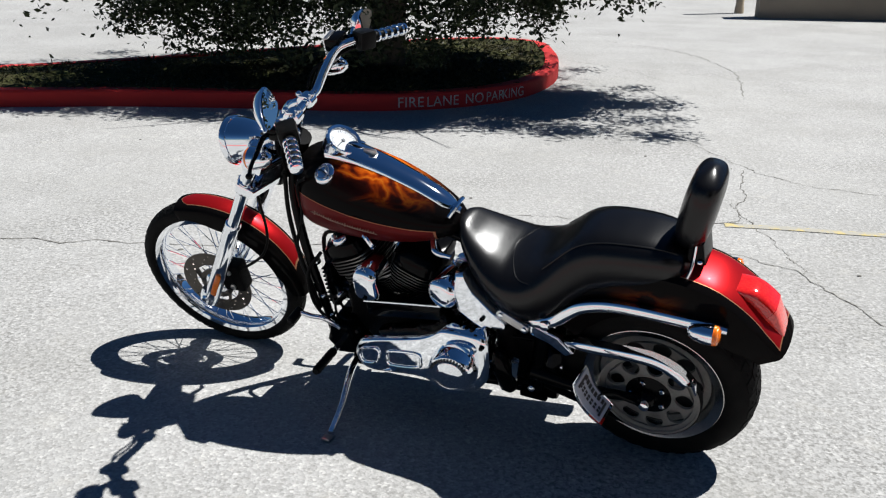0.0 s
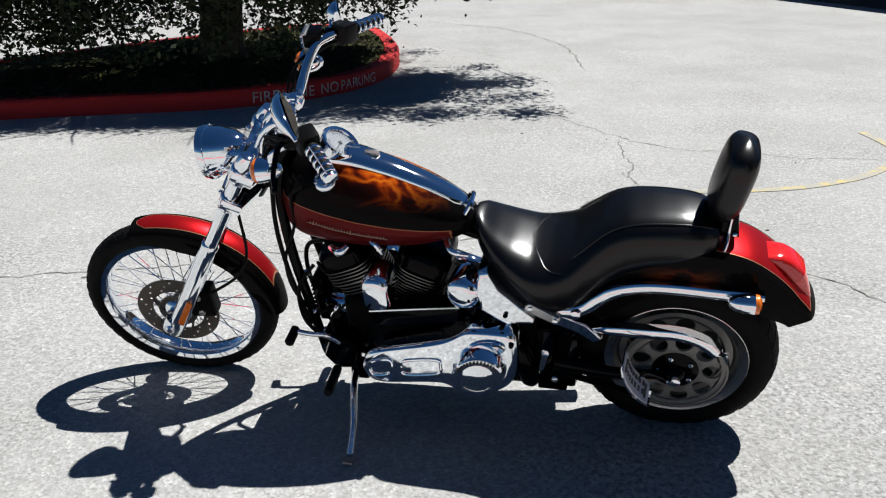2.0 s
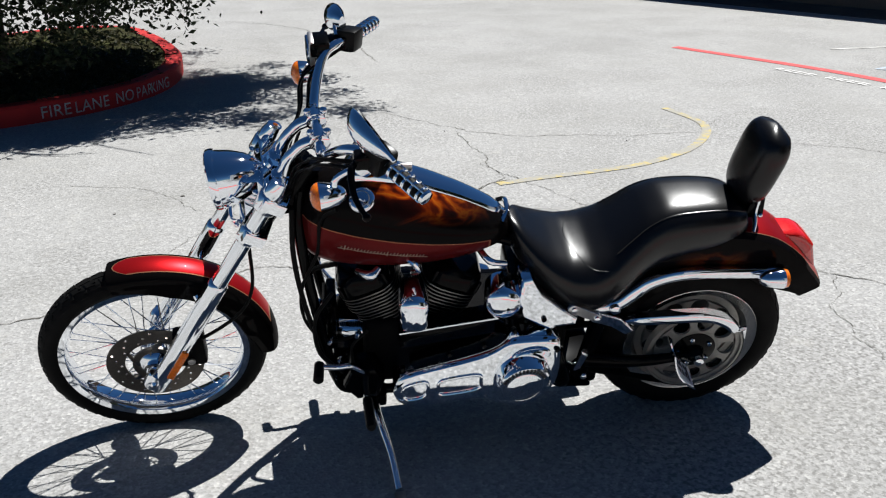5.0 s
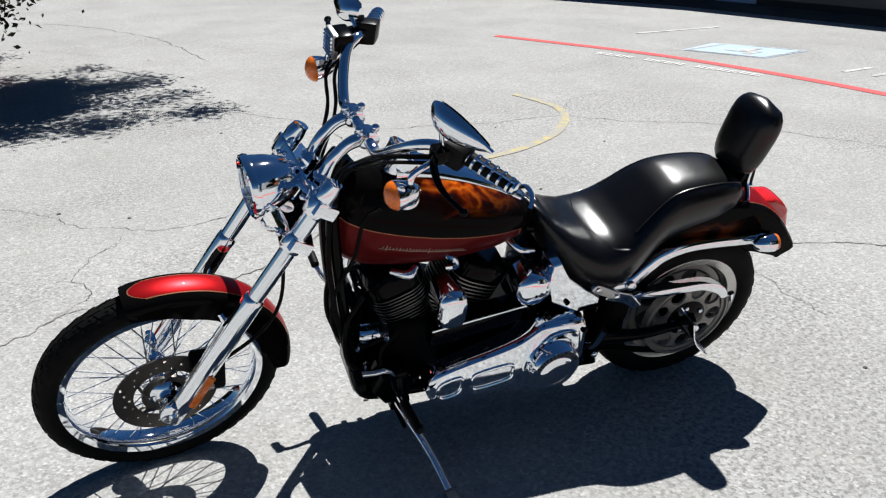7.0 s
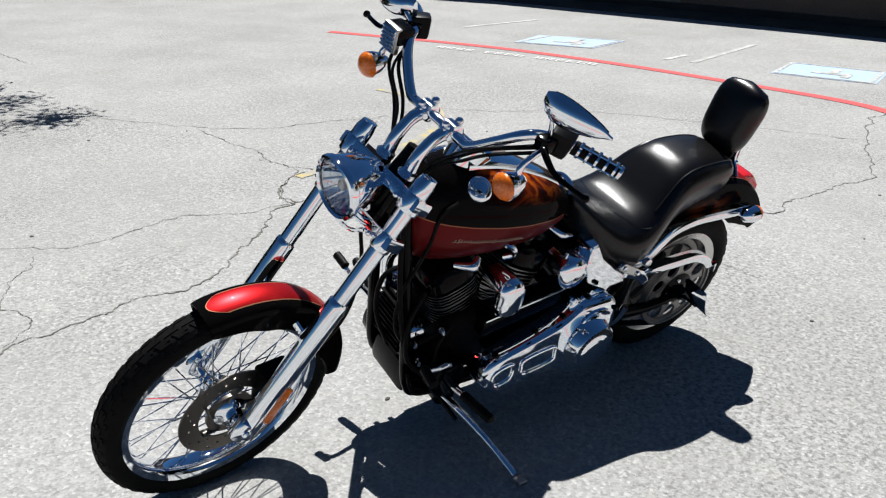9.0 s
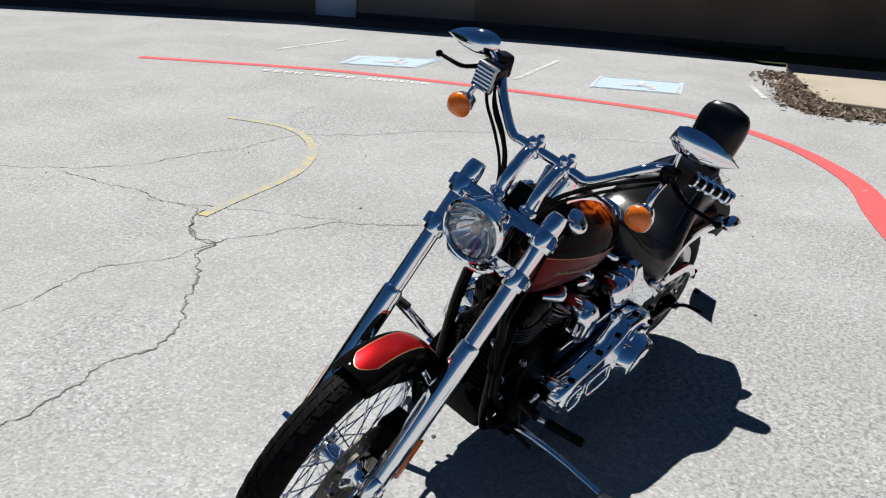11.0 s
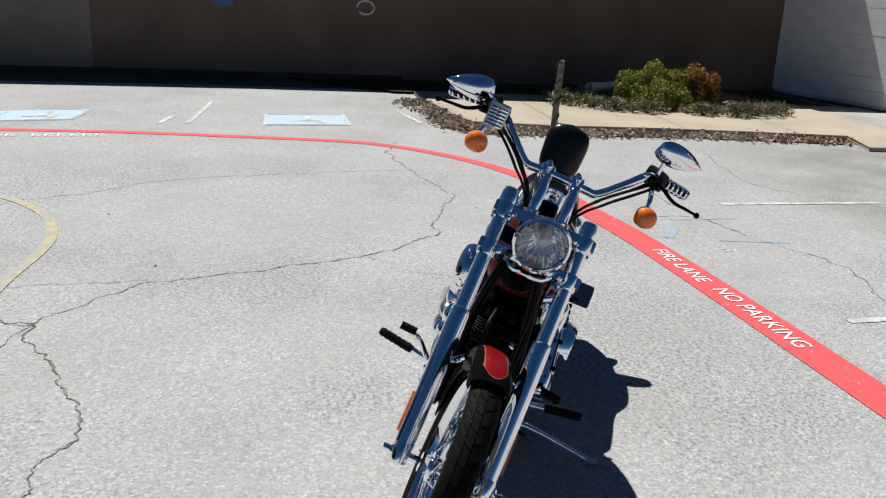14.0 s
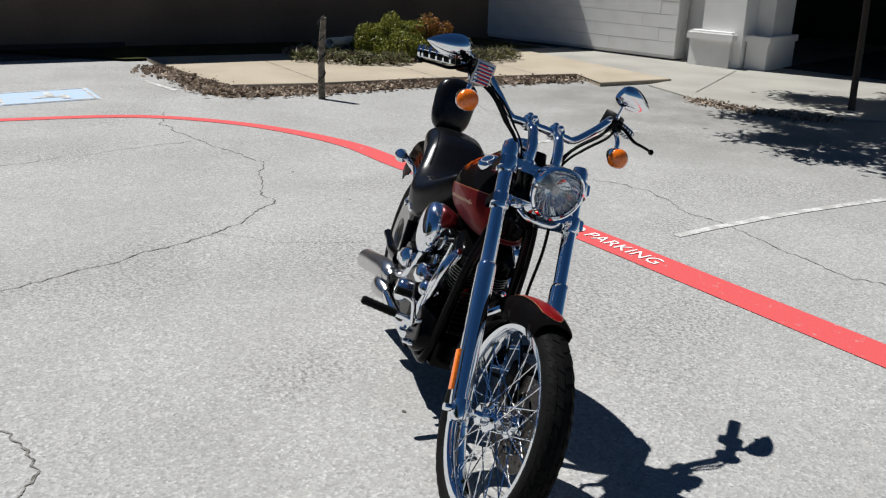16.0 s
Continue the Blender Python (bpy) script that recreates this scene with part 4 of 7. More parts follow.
WU = Vector((0.9455, 0.3256, 0))
WV = Vector((0.3256, -0.9455, 0))


def wbox(bm, u0, u1, v0, v1, z0, z1, o=CORNER):
    lo = [Vector((*o, 0)) + WU * u + WV * v for u, v in ((u0, v0), (u1, v0), (u1, v1), (u0, v1))]
    rings(bm, [[(p.x, p.y, z0) for p in lo], [(p.x, p.y, z1) for p in lo]])


bm = bmesh.new()
wbox(bm, 0.0, 5.2, 0.01, 0.3, 0.05, 4.6)
white_wall = tagged(part("wall_white", bm, JOINT, flat=True), "white painted concrete block wall", "wall", kind="structure")
block_mesh = {}
for row in range(9):
    u = -0.3 * (row % 2)
    while u < 4.55:
        a, b = max(u, 0.0), min(u + 0.5988, 4.6)
        if b - a > 0.05:
            key = round(b - a, 2)
            if key not in block_mesh:
                bmb = bmesh.new()
                lo = [(0, 0), (b - a, 0), (b - a, 0.03), (0, 0.03)]
                rings(bmb, [[(x, y, 0.0) for x, y in lo], [(x, y, 0.196) for x, y in lo]])
                ob = part("wall_block", bmb, WHITEWALL, white_wall, flat=True)
                block_mesh[key] = ob.data
            else:
                ob = new("wall_block", block_mesh[key])
                ob.parent = white_wall
            q = Vector((*CORNER, 0)) + WU * a + WV * (-0.005 + 0.003 * noise.noise(Vector((row * 3.1, u * 2, 0))))
            ob.matrix_basis = Matrix.Translation((q.x, q.y, 0.10 + row * 0.2)) @ Matrix.Rotation(math.atan2(WU.y, WU.x), 4, "Z") @ Matrix.Diagonal((1, -1, 1, 1)) @ Matrix.Translation((0, -0.006, 0))
        u += 0.6

# pier with a stepped base, and the dark arcade beside it
bm = bmesh.new()
wbox(bm, -0.95, -0.30, -0.11, 0.75, 0.0, 0.41)
pier = tagged(part("pier_base", bm, WHITEWALL, flat=True), "white stepped base block of the arcade pier", "pier", kind="structure")
bm = bmesh.new()
wbox(bm, -0.99, -0.26, -0.15, 0.80, 0.41, 0.50)
part("cap_course", bm, WHITEWALL, pier, flat=True)
bm = bmesh.new()
wbox(bm, -0.95, -0.30, -0.11, 0.76, 0.50, 0.53)
part("cap_step", bm, WHITEWALL, pier, flat=True)
bm = bmesh.new()
wbox(bm, -1.42, -1.10, 0.10, 1.0, 0.0, 0.41)
side_base = tagged(part("pier_base", bm, WHITEWALL, flat=True), "smaller white base block beside the archway", "pier", kind="structure")
bm = bmesh.new()
wbox(bm, -1.46, -1.00, 0.06, 1.0, 0.41, 0.50)
part("cap_course", bm, WHITEWALL, side_base, flat=True)
bm = bmesh.new()
wbox(bm, -1.08, -0.43, -0.02, 1.02, 0.0, 4.6)
wbox(bm, -1.34, -1.083, 0.36, 1.02, 0.0, 4.6)
tagged(part("pier", bm, WHITEWALL, flat=True), "white painted masonry pier beside a dark archway", "pier", kind="structure")
bm = bmesh.new()
wbox(bm, -0.44, 0.6, 0.42, 0.65, 0.0, 4.6)
tagged(part("wall_recess", bm, WHITEWALL, flat=True), "white recessed wall between the block wall and the pier", "wall", kind="structure")
bm = bmesh.new()
way = [(-1.34 - 2.6 + 2.6 * math.cos(a), 1.5 + 1.6 * math.sin(a)) for a in (math.pi * k / 20 for k in range(21))]
rows = []
for v in (0.80, 1.10):
    rows.append([[bm.verts.new((*(Vector((*CORNER, 0)) + WU * u + WV * v).xy, h)) for h in (z, 4.6)] for u, z in way])
for row in rows:
    for p, q in zip(row, row[1:]):
        bm.faces.new((p[0], q[0], q[1], p[1]))
for k in range(20):
    bm.faces.new((rows[0][k][0], rows[0][k + 1][0], rows[1][k + 1][0], rows[1][k][0]))
tagged(part("arch", bm, WHITEWALL), "white painted arch over a dark opening", "arch", kind="structure")
bm = bmesh.new()
wbox(bm, -7.7, -6.6, 0.80, 1.10, 0.0, 4.6)
tagged(part("wall_far", bm, WHITEWALL, flat=True), "white arcade wall past the arch", "wall", kind="structure")
# back wall, sides, ceiling and floor, all with the shade in their colour
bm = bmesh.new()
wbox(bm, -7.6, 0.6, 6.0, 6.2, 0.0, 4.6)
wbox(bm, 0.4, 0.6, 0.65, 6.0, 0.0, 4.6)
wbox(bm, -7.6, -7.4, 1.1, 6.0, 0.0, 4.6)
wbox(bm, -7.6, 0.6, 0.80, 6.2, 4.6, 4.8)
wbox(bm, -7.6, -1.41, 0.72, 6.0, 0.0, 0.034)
tagged(part("arcade_interior", bm, ARCADE_SHADE, flat=True), "dark shaded interior of the arcade", "interior", kind="structure")

# far side of the lot
bm = bmesh.new()
rings(bm, [[(-40, 33, -0.1), (20, 33, -0.1), (20, 34, -0.1), (-40, 34, -0.1)], [(-40, 33, 2.2), (20, 33, 2.2), (20, 34, 2.2), (-40, 34, 2.2)]])
tagged(part("wall_distant", bm, mat("distant_tan_wall", (0.30, 0.24, 0.18), 0.9, var=0.6, vscale=0.5), flat=True), "low tan wall at the far side of the lot", "wall", kind="structure")
for x, y, r, h in ((-6.35, 19.6, 0.24, 2.4), (3.80, 19.7, 0.08, 2.4)):
    p = thing("pale_post", pose(x, y, 0), "pale concrete post standing at the edge of the lot", "post")
    bm = bmesh.new()
    lathe(bm, [(-0.1, r * 1.15), (0.1, r * 1.15), (0.14, r), (h, r)], (0, 0, 0), (0, 0, 1), 16)
    part("shaft", bm, CONCRETE, p)


# ---- the motorcycle: x forward from the rear axle, y to its left, z up ----
bike = thing("motorcycle", pose(0.9940, 3.1260, 0, 0, 0, 162.02) @ pose(0, 0, 0, -17.19), "black and red cruiser with flame paint leaning on its stand", "motorcycle")
RAKE = radians(33)
SLOPE = math.tan(RAKE)
AXIS = Vector((-math.sin(RAKE), 0, math.cos(RAKE)))
NECK = Vector((1.262, 0, 0.965))
STEER = Matrix.Translation(NECK) @ Matrix.Rotation(radians(7.2), 4, AXIS) @ Matrix.Translation(-NECK)
FA = Vector((1.763, 0, 0.3497))
RA = Vector((0.020, 0, 0.3213))


def fork_x(z):
    return 1.318 + (0.993 - z) * SLOPE


def front(name, bm, material, parent=None, label="", flat=False):
    """A part of the steered front end."""
    if SET["front"]:
        for v in bm.verts:
            v.co = SET["front"](v.co)
    bmesh.ops.transform(bm, matrix=STEER, verts=bm.verts)
    return part(name, bm, material, parent or bike, label, flat)


def unit(x, lo, hi):
    return max(0.0, min(1.0, (x - lo) / (hi - lo)))


def set_fork(p):
    """Fork, lamp and bars: stretched upwards from the axle."""
    f = unit(p.z, 1.0, 1.08)
    low = Vector((0.006 + 0.010 * unit(p.z, 0.338, 0.985), 0, 0.004 + 0.079 * (p.z - 0.338)))
    high = Vector((0.022 * unit(p.x, 1.0, 1.2), 0, 0.036 + 0.012 * unit(-p.x, -1.15, -1.0)))
    return p + low.lerp(high, f)


def set_body(p):
    """Seat, frame and engine: higher in the middle than at the tail and the sump."""
    rise = 0.022 + 0.022 * unit(p.x, -0.1, 0.45)
    return p + Vector((-0.010 * unit(p.x, 0.3, 0.7), 0, rise * (0.45 + 0.55 * unit(p.z, 0.2, 0.45))))


def set_seat(p):
    return p + Vector((-0.012 * unit(p.x, 0.4, 0.62), 0, 0.034 * unit(p.x, 0.48, 0.64)))


def set_primary(p):
    return p + Vector((-0.004 - 0.03 * (p.x - 0.63), 0.012 if p.y > 0.2 else 0, 0.055 - 0.16 * (p.x - 0.63)))


def set_controls(p):
    return p + (Vector((-0.014, 0, 0.004)) if p.y > 0 else Vector((0.022, 0.02, 0.030)))


def set_wheel(p):
    return RA + Vector(((p.x - RA.x) * 1.042, p.y, (p.z - RA.z) * 1.042))


# front wheel
bm = bmesh.new()
hoop(bm, [(-0.034, 0.271), (-0.036, 0.290), (-0.031, 0.293), (-0.026, 0.288), (-0.018, 0.271), (0.018, 0.271), (0.026, 0.288), (0.031, 0.293), (0.036, 0.290), (0.034, 0.271), (0.020, 0.261), (-0.020, 0.261)], FA, (0, 1, 0), 96)
front_wheel = front("front_wheel", bm, CHROME, None, "chrome rim laced with wire spokes")
bm = bmesh.new()
TY = [(-0.030, 0.285), (-0.043, 0.298), (-0.047, 0.312), (-0.043, 0.328), (-0.032, 0.340), (-0.016, 0.3455), (0, 0.3475), (0.016, 0.3455), (0.032, 0.340), (0.043, 0.328), (0.047, 0.312), (0.043, 0.298), (0.030, 0.285)]
hoop(bm, TY, FA, (0, 1, 0), 96)
tyre = front("tyre", bm, RUBBER, front_wheel, "black rubber tyre")


def tread_blocks(o, profile, rows, count, proud, skew):
    """Raised tread blocks with zigzag gaps between them."""
    ys, rs = zip(*sorted((y, r) for y, r in profile if r > profile[len(profile) // 2][1] - 0.045))
    bm = bmesh.new()
    for n, (y0, y1) in enumerate(rows):
        side = 1 if y0 + y1 > 0 else -1
        for k in range(count):
            a0 = 2 * math.pi * (k + 0.37 * n) / count
            step = 2 * math.pi / count
            loops = []
            for h in (-0.004, proud):
                ring = []
                for f, y in ((0.04, y0), (0.04 + skew, y1), (0.62 + skew, y1), (0.62, (y0 + y1) / 2), (0.86, (y0 + y1) / 2), (0.86, y0)) if side > 0 else ((0.04 + skew, y0), (0.04, y1), (0.86, y1), (0.86, (y0 + y1) / 2), (0.62, (y0 + y1) / 2), (0.62 + skew, y0)):
                    r = float(np.interp(y, ys, rs)) + h
                    ring.append(o + Vector((math.cos(a0 + f * step) * r, y, math.sin(a0 + f * step) * r)))
                loops.append(ring)
            rings(bm, loops)
    return bm


tread = front("tread", tread_blocks(FA, TY, ((-0.042, -0.024), (-0.021, -0.002), (0.002, 0.021), (0.024, 0.042)), 44, 0.0028, 0.22), RUBBER, tyre)
tread["kind"] = "stuff"
bm = bmesh.new()
lathe(bm, [(-0.072, 0.020), (-0.070, 0.030), (-0.045, 0.030), (-0.040, 0.045), (-0.032, 0.048), (-0.028, 0.030), (0.028, 0.030), (0.032, 0.048), (0.042, 0.050), (0.046, 0.036), (0.070, 0.034), (0.072, 0.02)], FA, (0, 1, 0), 32)
front("hub", bm, CHROME, front_wheel)
front("hub_cap", lathe(bmesh.new(), [(0.064, 0.052), (0.070, 0.050), (0.078, 0.036), (0.084, 0.030), (0.100, 0.028)], FA, (0, 1, 0), 28), CHROME, front_wheel)
bm = bmesh.new()
tube(bm, [FA + Vector((0, y, 0)) for y in (-0.185, -0.17, 0.14, 0.15)], [0.011, 0.012, 0.012, 0.010], 12, 1)
front("axle", bm, CHROME, front_wheel)
spoke_mesh = []
for s in (-1, 1):
    for lean in (-1, 1):
        bm = bmesh.new()
        tube(bm, [(math.sin(-lean * 0.9) * 0.043, s * 0.036, math.cos(lean * 0.9) * 0.043), (0, s * 0.006, 0.267)], 0.0021, 6, 1)
        ob = part("spoke", bm, CHROME, front_wheel)
        spoke_mesh.append((s, lean, ob))
for s, lean, ob in spoke_mesh:
    for k in range(10):
        a = 2 * math.pi * (k + {(-1, -1): 0.0, (1, -1): 0.25, (-1, 1): 0.5, (1, 1): 0.75}[(s, lean)]) / 10
        o = ob if k == 0 else new("spoke", ob.data)
        o.parent = front_wheel
        o.matrix_basis = STEER @ Matrix.Translation(FA) @ Matrix.Rotation(a, 4, "Y")


def drilled_ring(bm, o, y0, y1, radii, cols, holes):
    """A flat ring of cells with some cells left open right through."""
    def at(i, j, y):
        a = 2 * math.pi * j / cols
        return o + Vector((math.cos(a) * radii[i], y, math.sin(a) * radii[i]))
    grid = {(i, j, k): bm.verts.new(at(i, j, y)) for i in range(len(radii)) for j in range(cols) for k, y in enumerate((y0, y1))}
    solid = lambda i, j: 0 <= i < len(radii) - 1 and (i, j % cols) not in holes
    for i in range(len(radii) - 1):
        for j in range(cols):
            if not solid(i, j):
                continue
            n = (j + 1) % cols
            for k in (0, 1):
                bm.faces.new((grid[i, j, k], grid[i + 1, j, k], grid[i + 1, n, k], grid[i, n, k]))
            for (di, dj), e in (((-1, 0), ((i, j), (i, n))), ((1, 0), ((i + 1, j), (i + 1, n))), ((0, -1), ((i, j), (i + 1, j))), ((0, 1), ((i, n), (i + 1, n)))):
                if not solid(i + di, j + dj):
                    bm.faces.new((grid[(*e[0], 0)], grid[(*e[1], 0)], grid[(*e[1], 1)], grid[(*e[0], 1)]))
    return bm


HOLES = {(1 + 2 * (k % 3), k * 3) for k in range(32)}
bm = drilled_ring(bmesh.new(), FA, 0.058, 0.063, (0.092, 0.099, 0.106, 0.115, 0.122, 0.131, 0.138, 0.148), 96, HOLES)
for k in range(5):
    a = 2 * math.pi * k / 5
    tube(bm, [FA + Vector((math.cos(a + d) * r, 0.060, math.sin(a + d) * r)) for d, r in ((0, 0.03), (0.25, 0.062), (0.65, 0.095))], [0.015, 0.011, 0.012], 8, 4, 0.35)
disc = front("brake_disc", bm, DISC, front_wheel, "dark drilled steel brake disc")
front("disc_carrier", hoop(bmesh.new(), [(0.056, 0.052), (0.066, 0.052), (0.067, 0.060), (0.066, 0.070), (0.056, 0.070)], FA, (0, 1, 0), 40), DISC, disc)
bm = bmesh.new()
C = FA + Vector((-0.115, 0.075, 0.075))
block(bm, C - Vector((0.048, 0.030, 0.060)), C + Vector((0.046, 0.034, 0.064)), 0.012)
caliper = front("brake_caliper", bm, WRINKLE, None, "black brake caliper behind the fork leg")
for dz in (-0.035, 0.035):
    front("caliper_bolt", lathe(bmesh.new(), [(0.030, 0.012), (0.040, 0.012), (0.042, 0.009)], C + Vector((0, 0, dz)), (0, 1, 0), 12), STEEL, caliper)

# fork
SET["front"] = set_fork
for s in (-1, 1):
    bm = bmesh.new()
    lathe(bm, [(0, 0.0232), (0.55, 0.0232)], (fork_x(1.00), 0.131 * s, 1.00), (SLOPE, 0, -1), 24)
    leg = front("fork_leg", bm, CHROME, None, "polished chrome fork leg")
    bm = bmesh.new()
    L = math.hypot(1, SLOPE)
    lathe(bm, [(0, 0.0235), (0.004, 0.0275), (0.016, 0.0290), (0.060, 0.0300), (0.12, 0.0305), (0.40, 0.0300), (0.455, 0.027), (0.462, 0.024)], (fork_x(0.700), 0.131 * s, 0.700), (SLOPE, 0, -1), 28)
    front("slider", bm, CHROME, leg)
    bm = bmesh.new()
    lathe(bm, [(-0.030, 0.012), (-0.027, 0.022), (0.0, 0.027), (0.050, 0.028), (0.055, 0.024)], (fork_x(1.00), 0.131 * s, 1.00), (SLOPE, 0, -1), 24)
    front("fork_cap", bm, CHROME, leg)
    bm = bmesh.new()
    lathe(bm, [(-0.03, 0.024), (-0.02, 0.027), (0.015, 0.027), (0.026, 0.022), (0.030, 0.010)], FA + Vector((-0.002, 0.131 * s, -0.004)), (SLOPE, 0, -1), 20)
    front("axle_clamp", bm, CHROME, leg)
    bm = bmesh.new()
    z0 = 0.425
    block(bm, (-0.011, -0.004, -0.058), (0.011, 0.004, 0.058), 0.003)
    bmesh.ops.transform(bm, matrix=Matrix.Translation((fork_x(z0) - 0.012, 0.163 * s, z0)) @ Matrix.Rotation(-RAKE, 4, "Y"), verts=bm.verts)
    front("reflector", bm, AMBER, leg, "slim amber side reflector")
    bm = bmesh.new()
    lathe(bm, [(-0.004, 0.014), (0.004, 0.016), (0.010, 0.010)], FA + Vector((-0.006, 0.155 * s, -0.004)), (0, s, 0), 16)
    front("axle_nut", bm, CHROME, leg)
bm = bmesh.new()
for z, hh, dep in ((0.955, 0.017, 0.034), (0.858, 0.016, 0.032)):
    m = Matrix.Translation((fork_x(z) - 0.012, 0, z)) @ Matrix.Rotation(-RAKE, 4, "Y")
    b2 = bmesh.new()
    slab(b2, [(-dep, -0.16), (dep * 0.9, -0.165), (dep * 1.15, -0.13), (dep * 0.9, -0.09), (dep * 0.9, 0.09), (dep * 1.15, 0.13), (dep * 0.9, 0.165), (-dep, 0.16), (-dep * 1.9, 0.06), (-dep * 2.4, 0), (-dep * 1.9, -0.06)], -hh, hh, 0.006, "z")
    bmesh.ops.transform(b2, matrix=m, verts=b2.verts)
    tmp = bpy.data.meshes.new("clamp")
    b2.to_mesh(tmp)
    b2.free()
    bm.from_mesh(tmp)
    bpy.data.meshes.remove(tmp)
clamp = front("triple_clamp", bm, CHROME, None, "chrome upper and lower fork clamps")
for s in (-1, 1):
    for z in (0.955, 0.858):
        bm = bmesh.new()
        r = 0.0325 if z > 0.9 else 0.0290
        lathe(bm, [(-0.024, r - 0.002), (-0.020, r), (0.020, r), (0.024, r - 0.002)], (fork_x(z), 0.131 * s, z), (SLOPE, 0, -1), 24)
        front("clamp_collar", bm, CHROME, clamp)
        front("clamp_bolt", ball(bmesh.new(), (fork_x(z) + 0.030, 0.10 * s, z + 0.012), 0.008, u=12, v=8), CHROME, clamp)
bm = bmesh.new()
tube(bm, [NECK + AXIS * d for d in (0.05, -0.02, -0.14, -0.19)], [0.030, 0.034, 0.034, 0.030], 20, 1)
front("steering_stem", bm, BLACK, clamp)

# headlamp
HL = Vector((1.472, 0.0, 0.950))
HD = Vector((1, 0, -0.10)).normalized()
bm = bmesh.new()
lathe(bm, [(-0.135, 0.004), (-0.130, 0.018), (-0.115, 0.036), (-0.085, 0.057), (-0.045, 0.072), (-0.010, 0.0785), (0.004, 0.0795), (0.003, 0.0758), (-0.030, 0.067), (-0.060, 0.052), (-0.085, 0.020)], HL, HD, 40)
lamp = front("headlamp", bm, CHROME, None, "bullet-shaped chrome headlamp")
bm = bmesh.new()
hoop(bm, [(-0.004, 0.0775), (-0.006, 0.083), (0.004, 0.086), (0.016, 0.0835), (0.020, 0.077), (0.012, 0.073)], HL, HD, 48)
front("trim_ring", bm, CHROME, lamp)
bm = bmesh.new()
lathe(bm, [(0.006, 0.0735), (0.012, 0.073), (0.020, 0.062), (0.026, 0.045), (0.029, 0.022), (0.030, 0.001), (0.027, 0.001), (0.026, 0.022), (0.023, 0.045), (0.017, 0.062), (0.009, 0.071)], HL, HD, 40, False)
front("lens", bm, CLEAR, lamp)
for k in range(9):
    y = -0.056 + 0.014 * k
    hz = math.sqrt(0.066 ** 2 - y * y)
    bm = tube(bmesh.new(), [HL + HD * (0.012 + 0.016 * (1 - (y * y + z * z) / 0.0054)) + Vector((0, y, z)) for z in (-hz * 0.9, -hz * 0.5, 0, hz * 0.5, hz * 0.9)], 0.0012, 5, 1)
    front("lens_flute", bm, CLEAR, lamp)
bm = bmesh.new()
lathe(bm, [(0.004, 0.0725), (-0.012, 0.066), (-0.032, 0.05), (-0.045, 0.030), (-0.050, 0.012)], HL + HD * 0.002, HD, 40, False)
for k in range(18):
    a = 2 * math.pi * k / 18
    q = Vector((0, math.cos(a), math.sin(a)))
    tube(bm, [HL + HD * h + q * r for h, r in ((0.003, 0.070), (-0.012, 0.063), (-0.030, 0.049), (-0.044, 0.028))], 0.0022, 5, 1)
front("reflector_bowl", bm, BOWL, lamp)
bm = bmesh.new()
lathe(bm, [(-0.048, 0.012), (-0.020, 0.012), (-0.012, 0.016), (-0.004, 0.014), (0.0, 0.002)], HL, HD, 16)
front("bulb_shield", bm, STEEL, lamp)
bm = bmesh.new()
tube(bm, [(1.41, 0, 0.895), (1.37, 0, 0.872), (1.375, 0, 0.845)], 0.014, 10, 3)
tube(bm, [(1.43, -0.075, 0.86), (1.45, -0.04, 0.845), (1.45, 0.04, 0.845), (1.43, 0.075, 0.86)], 0.006, 8)
front("lamp_bracket", bm, CHROME, lamp)

# risers and handlebar
for s in (-1, 1):
    bm = bmesh.new()
    tube(bm, [(1.300, 0.048 * s, 0.965), (1.275, 0.048 * s, 1.030), (1.235, 0.049 * s, 1.085), (1.190, 0.050 * s, 1.103)], [0.020, 0.018, 0.017, 0.019], 16)
    riser = front("handlebar_riser", bm, CHROME, None, "curved chrome pullback riser")
    bm = bmesh.new()
    lathe(bm, [(-0.022, 0.020), (-0.019, 0.026), (0.019, 0.026), (0.022, 0.020)], (1.185, 0.050 * s, 1.104), (0, 1, 0), 20)
    ball(bm, (1.205, 0.050 * s, 1.128), 0.011, u=12, v=8)
    ball(bm, (1.165, 0.050 * s, 1.128), 0.011, u=12, v=8)
    front("bar_clamp", bm, CHROME, riser)
    bm = bmesh.new()
    lathe(bm, [(0, 0.026), (0.010, 0.027), (0.016, 0.020)], (1.302, 0.048 * s, 0.972), (-0.3, 0, 1), 18)
    front("riser_nut", bm, CHROME, riser)
BAR = [(1.185, 0, 1.104), (1.185, 0.085, 1.102), (1.182, 0.125, 1.105), (1.165, 0.185, 1.155), (1.140, 0.232, 1.196), (1.105, 0.262, 1.205), (1.056, 0.315, 1.196), (0.994, 0.415, 1.169)]
bm = bmesh.new()
tube(bm, [(x, -y, z) for x, y, z in BAR[:0:-1]] + BAR, 0.0135, 16)
bar = front("handlebar", bm, CHROME, None, "wide swept chrome handlebar")
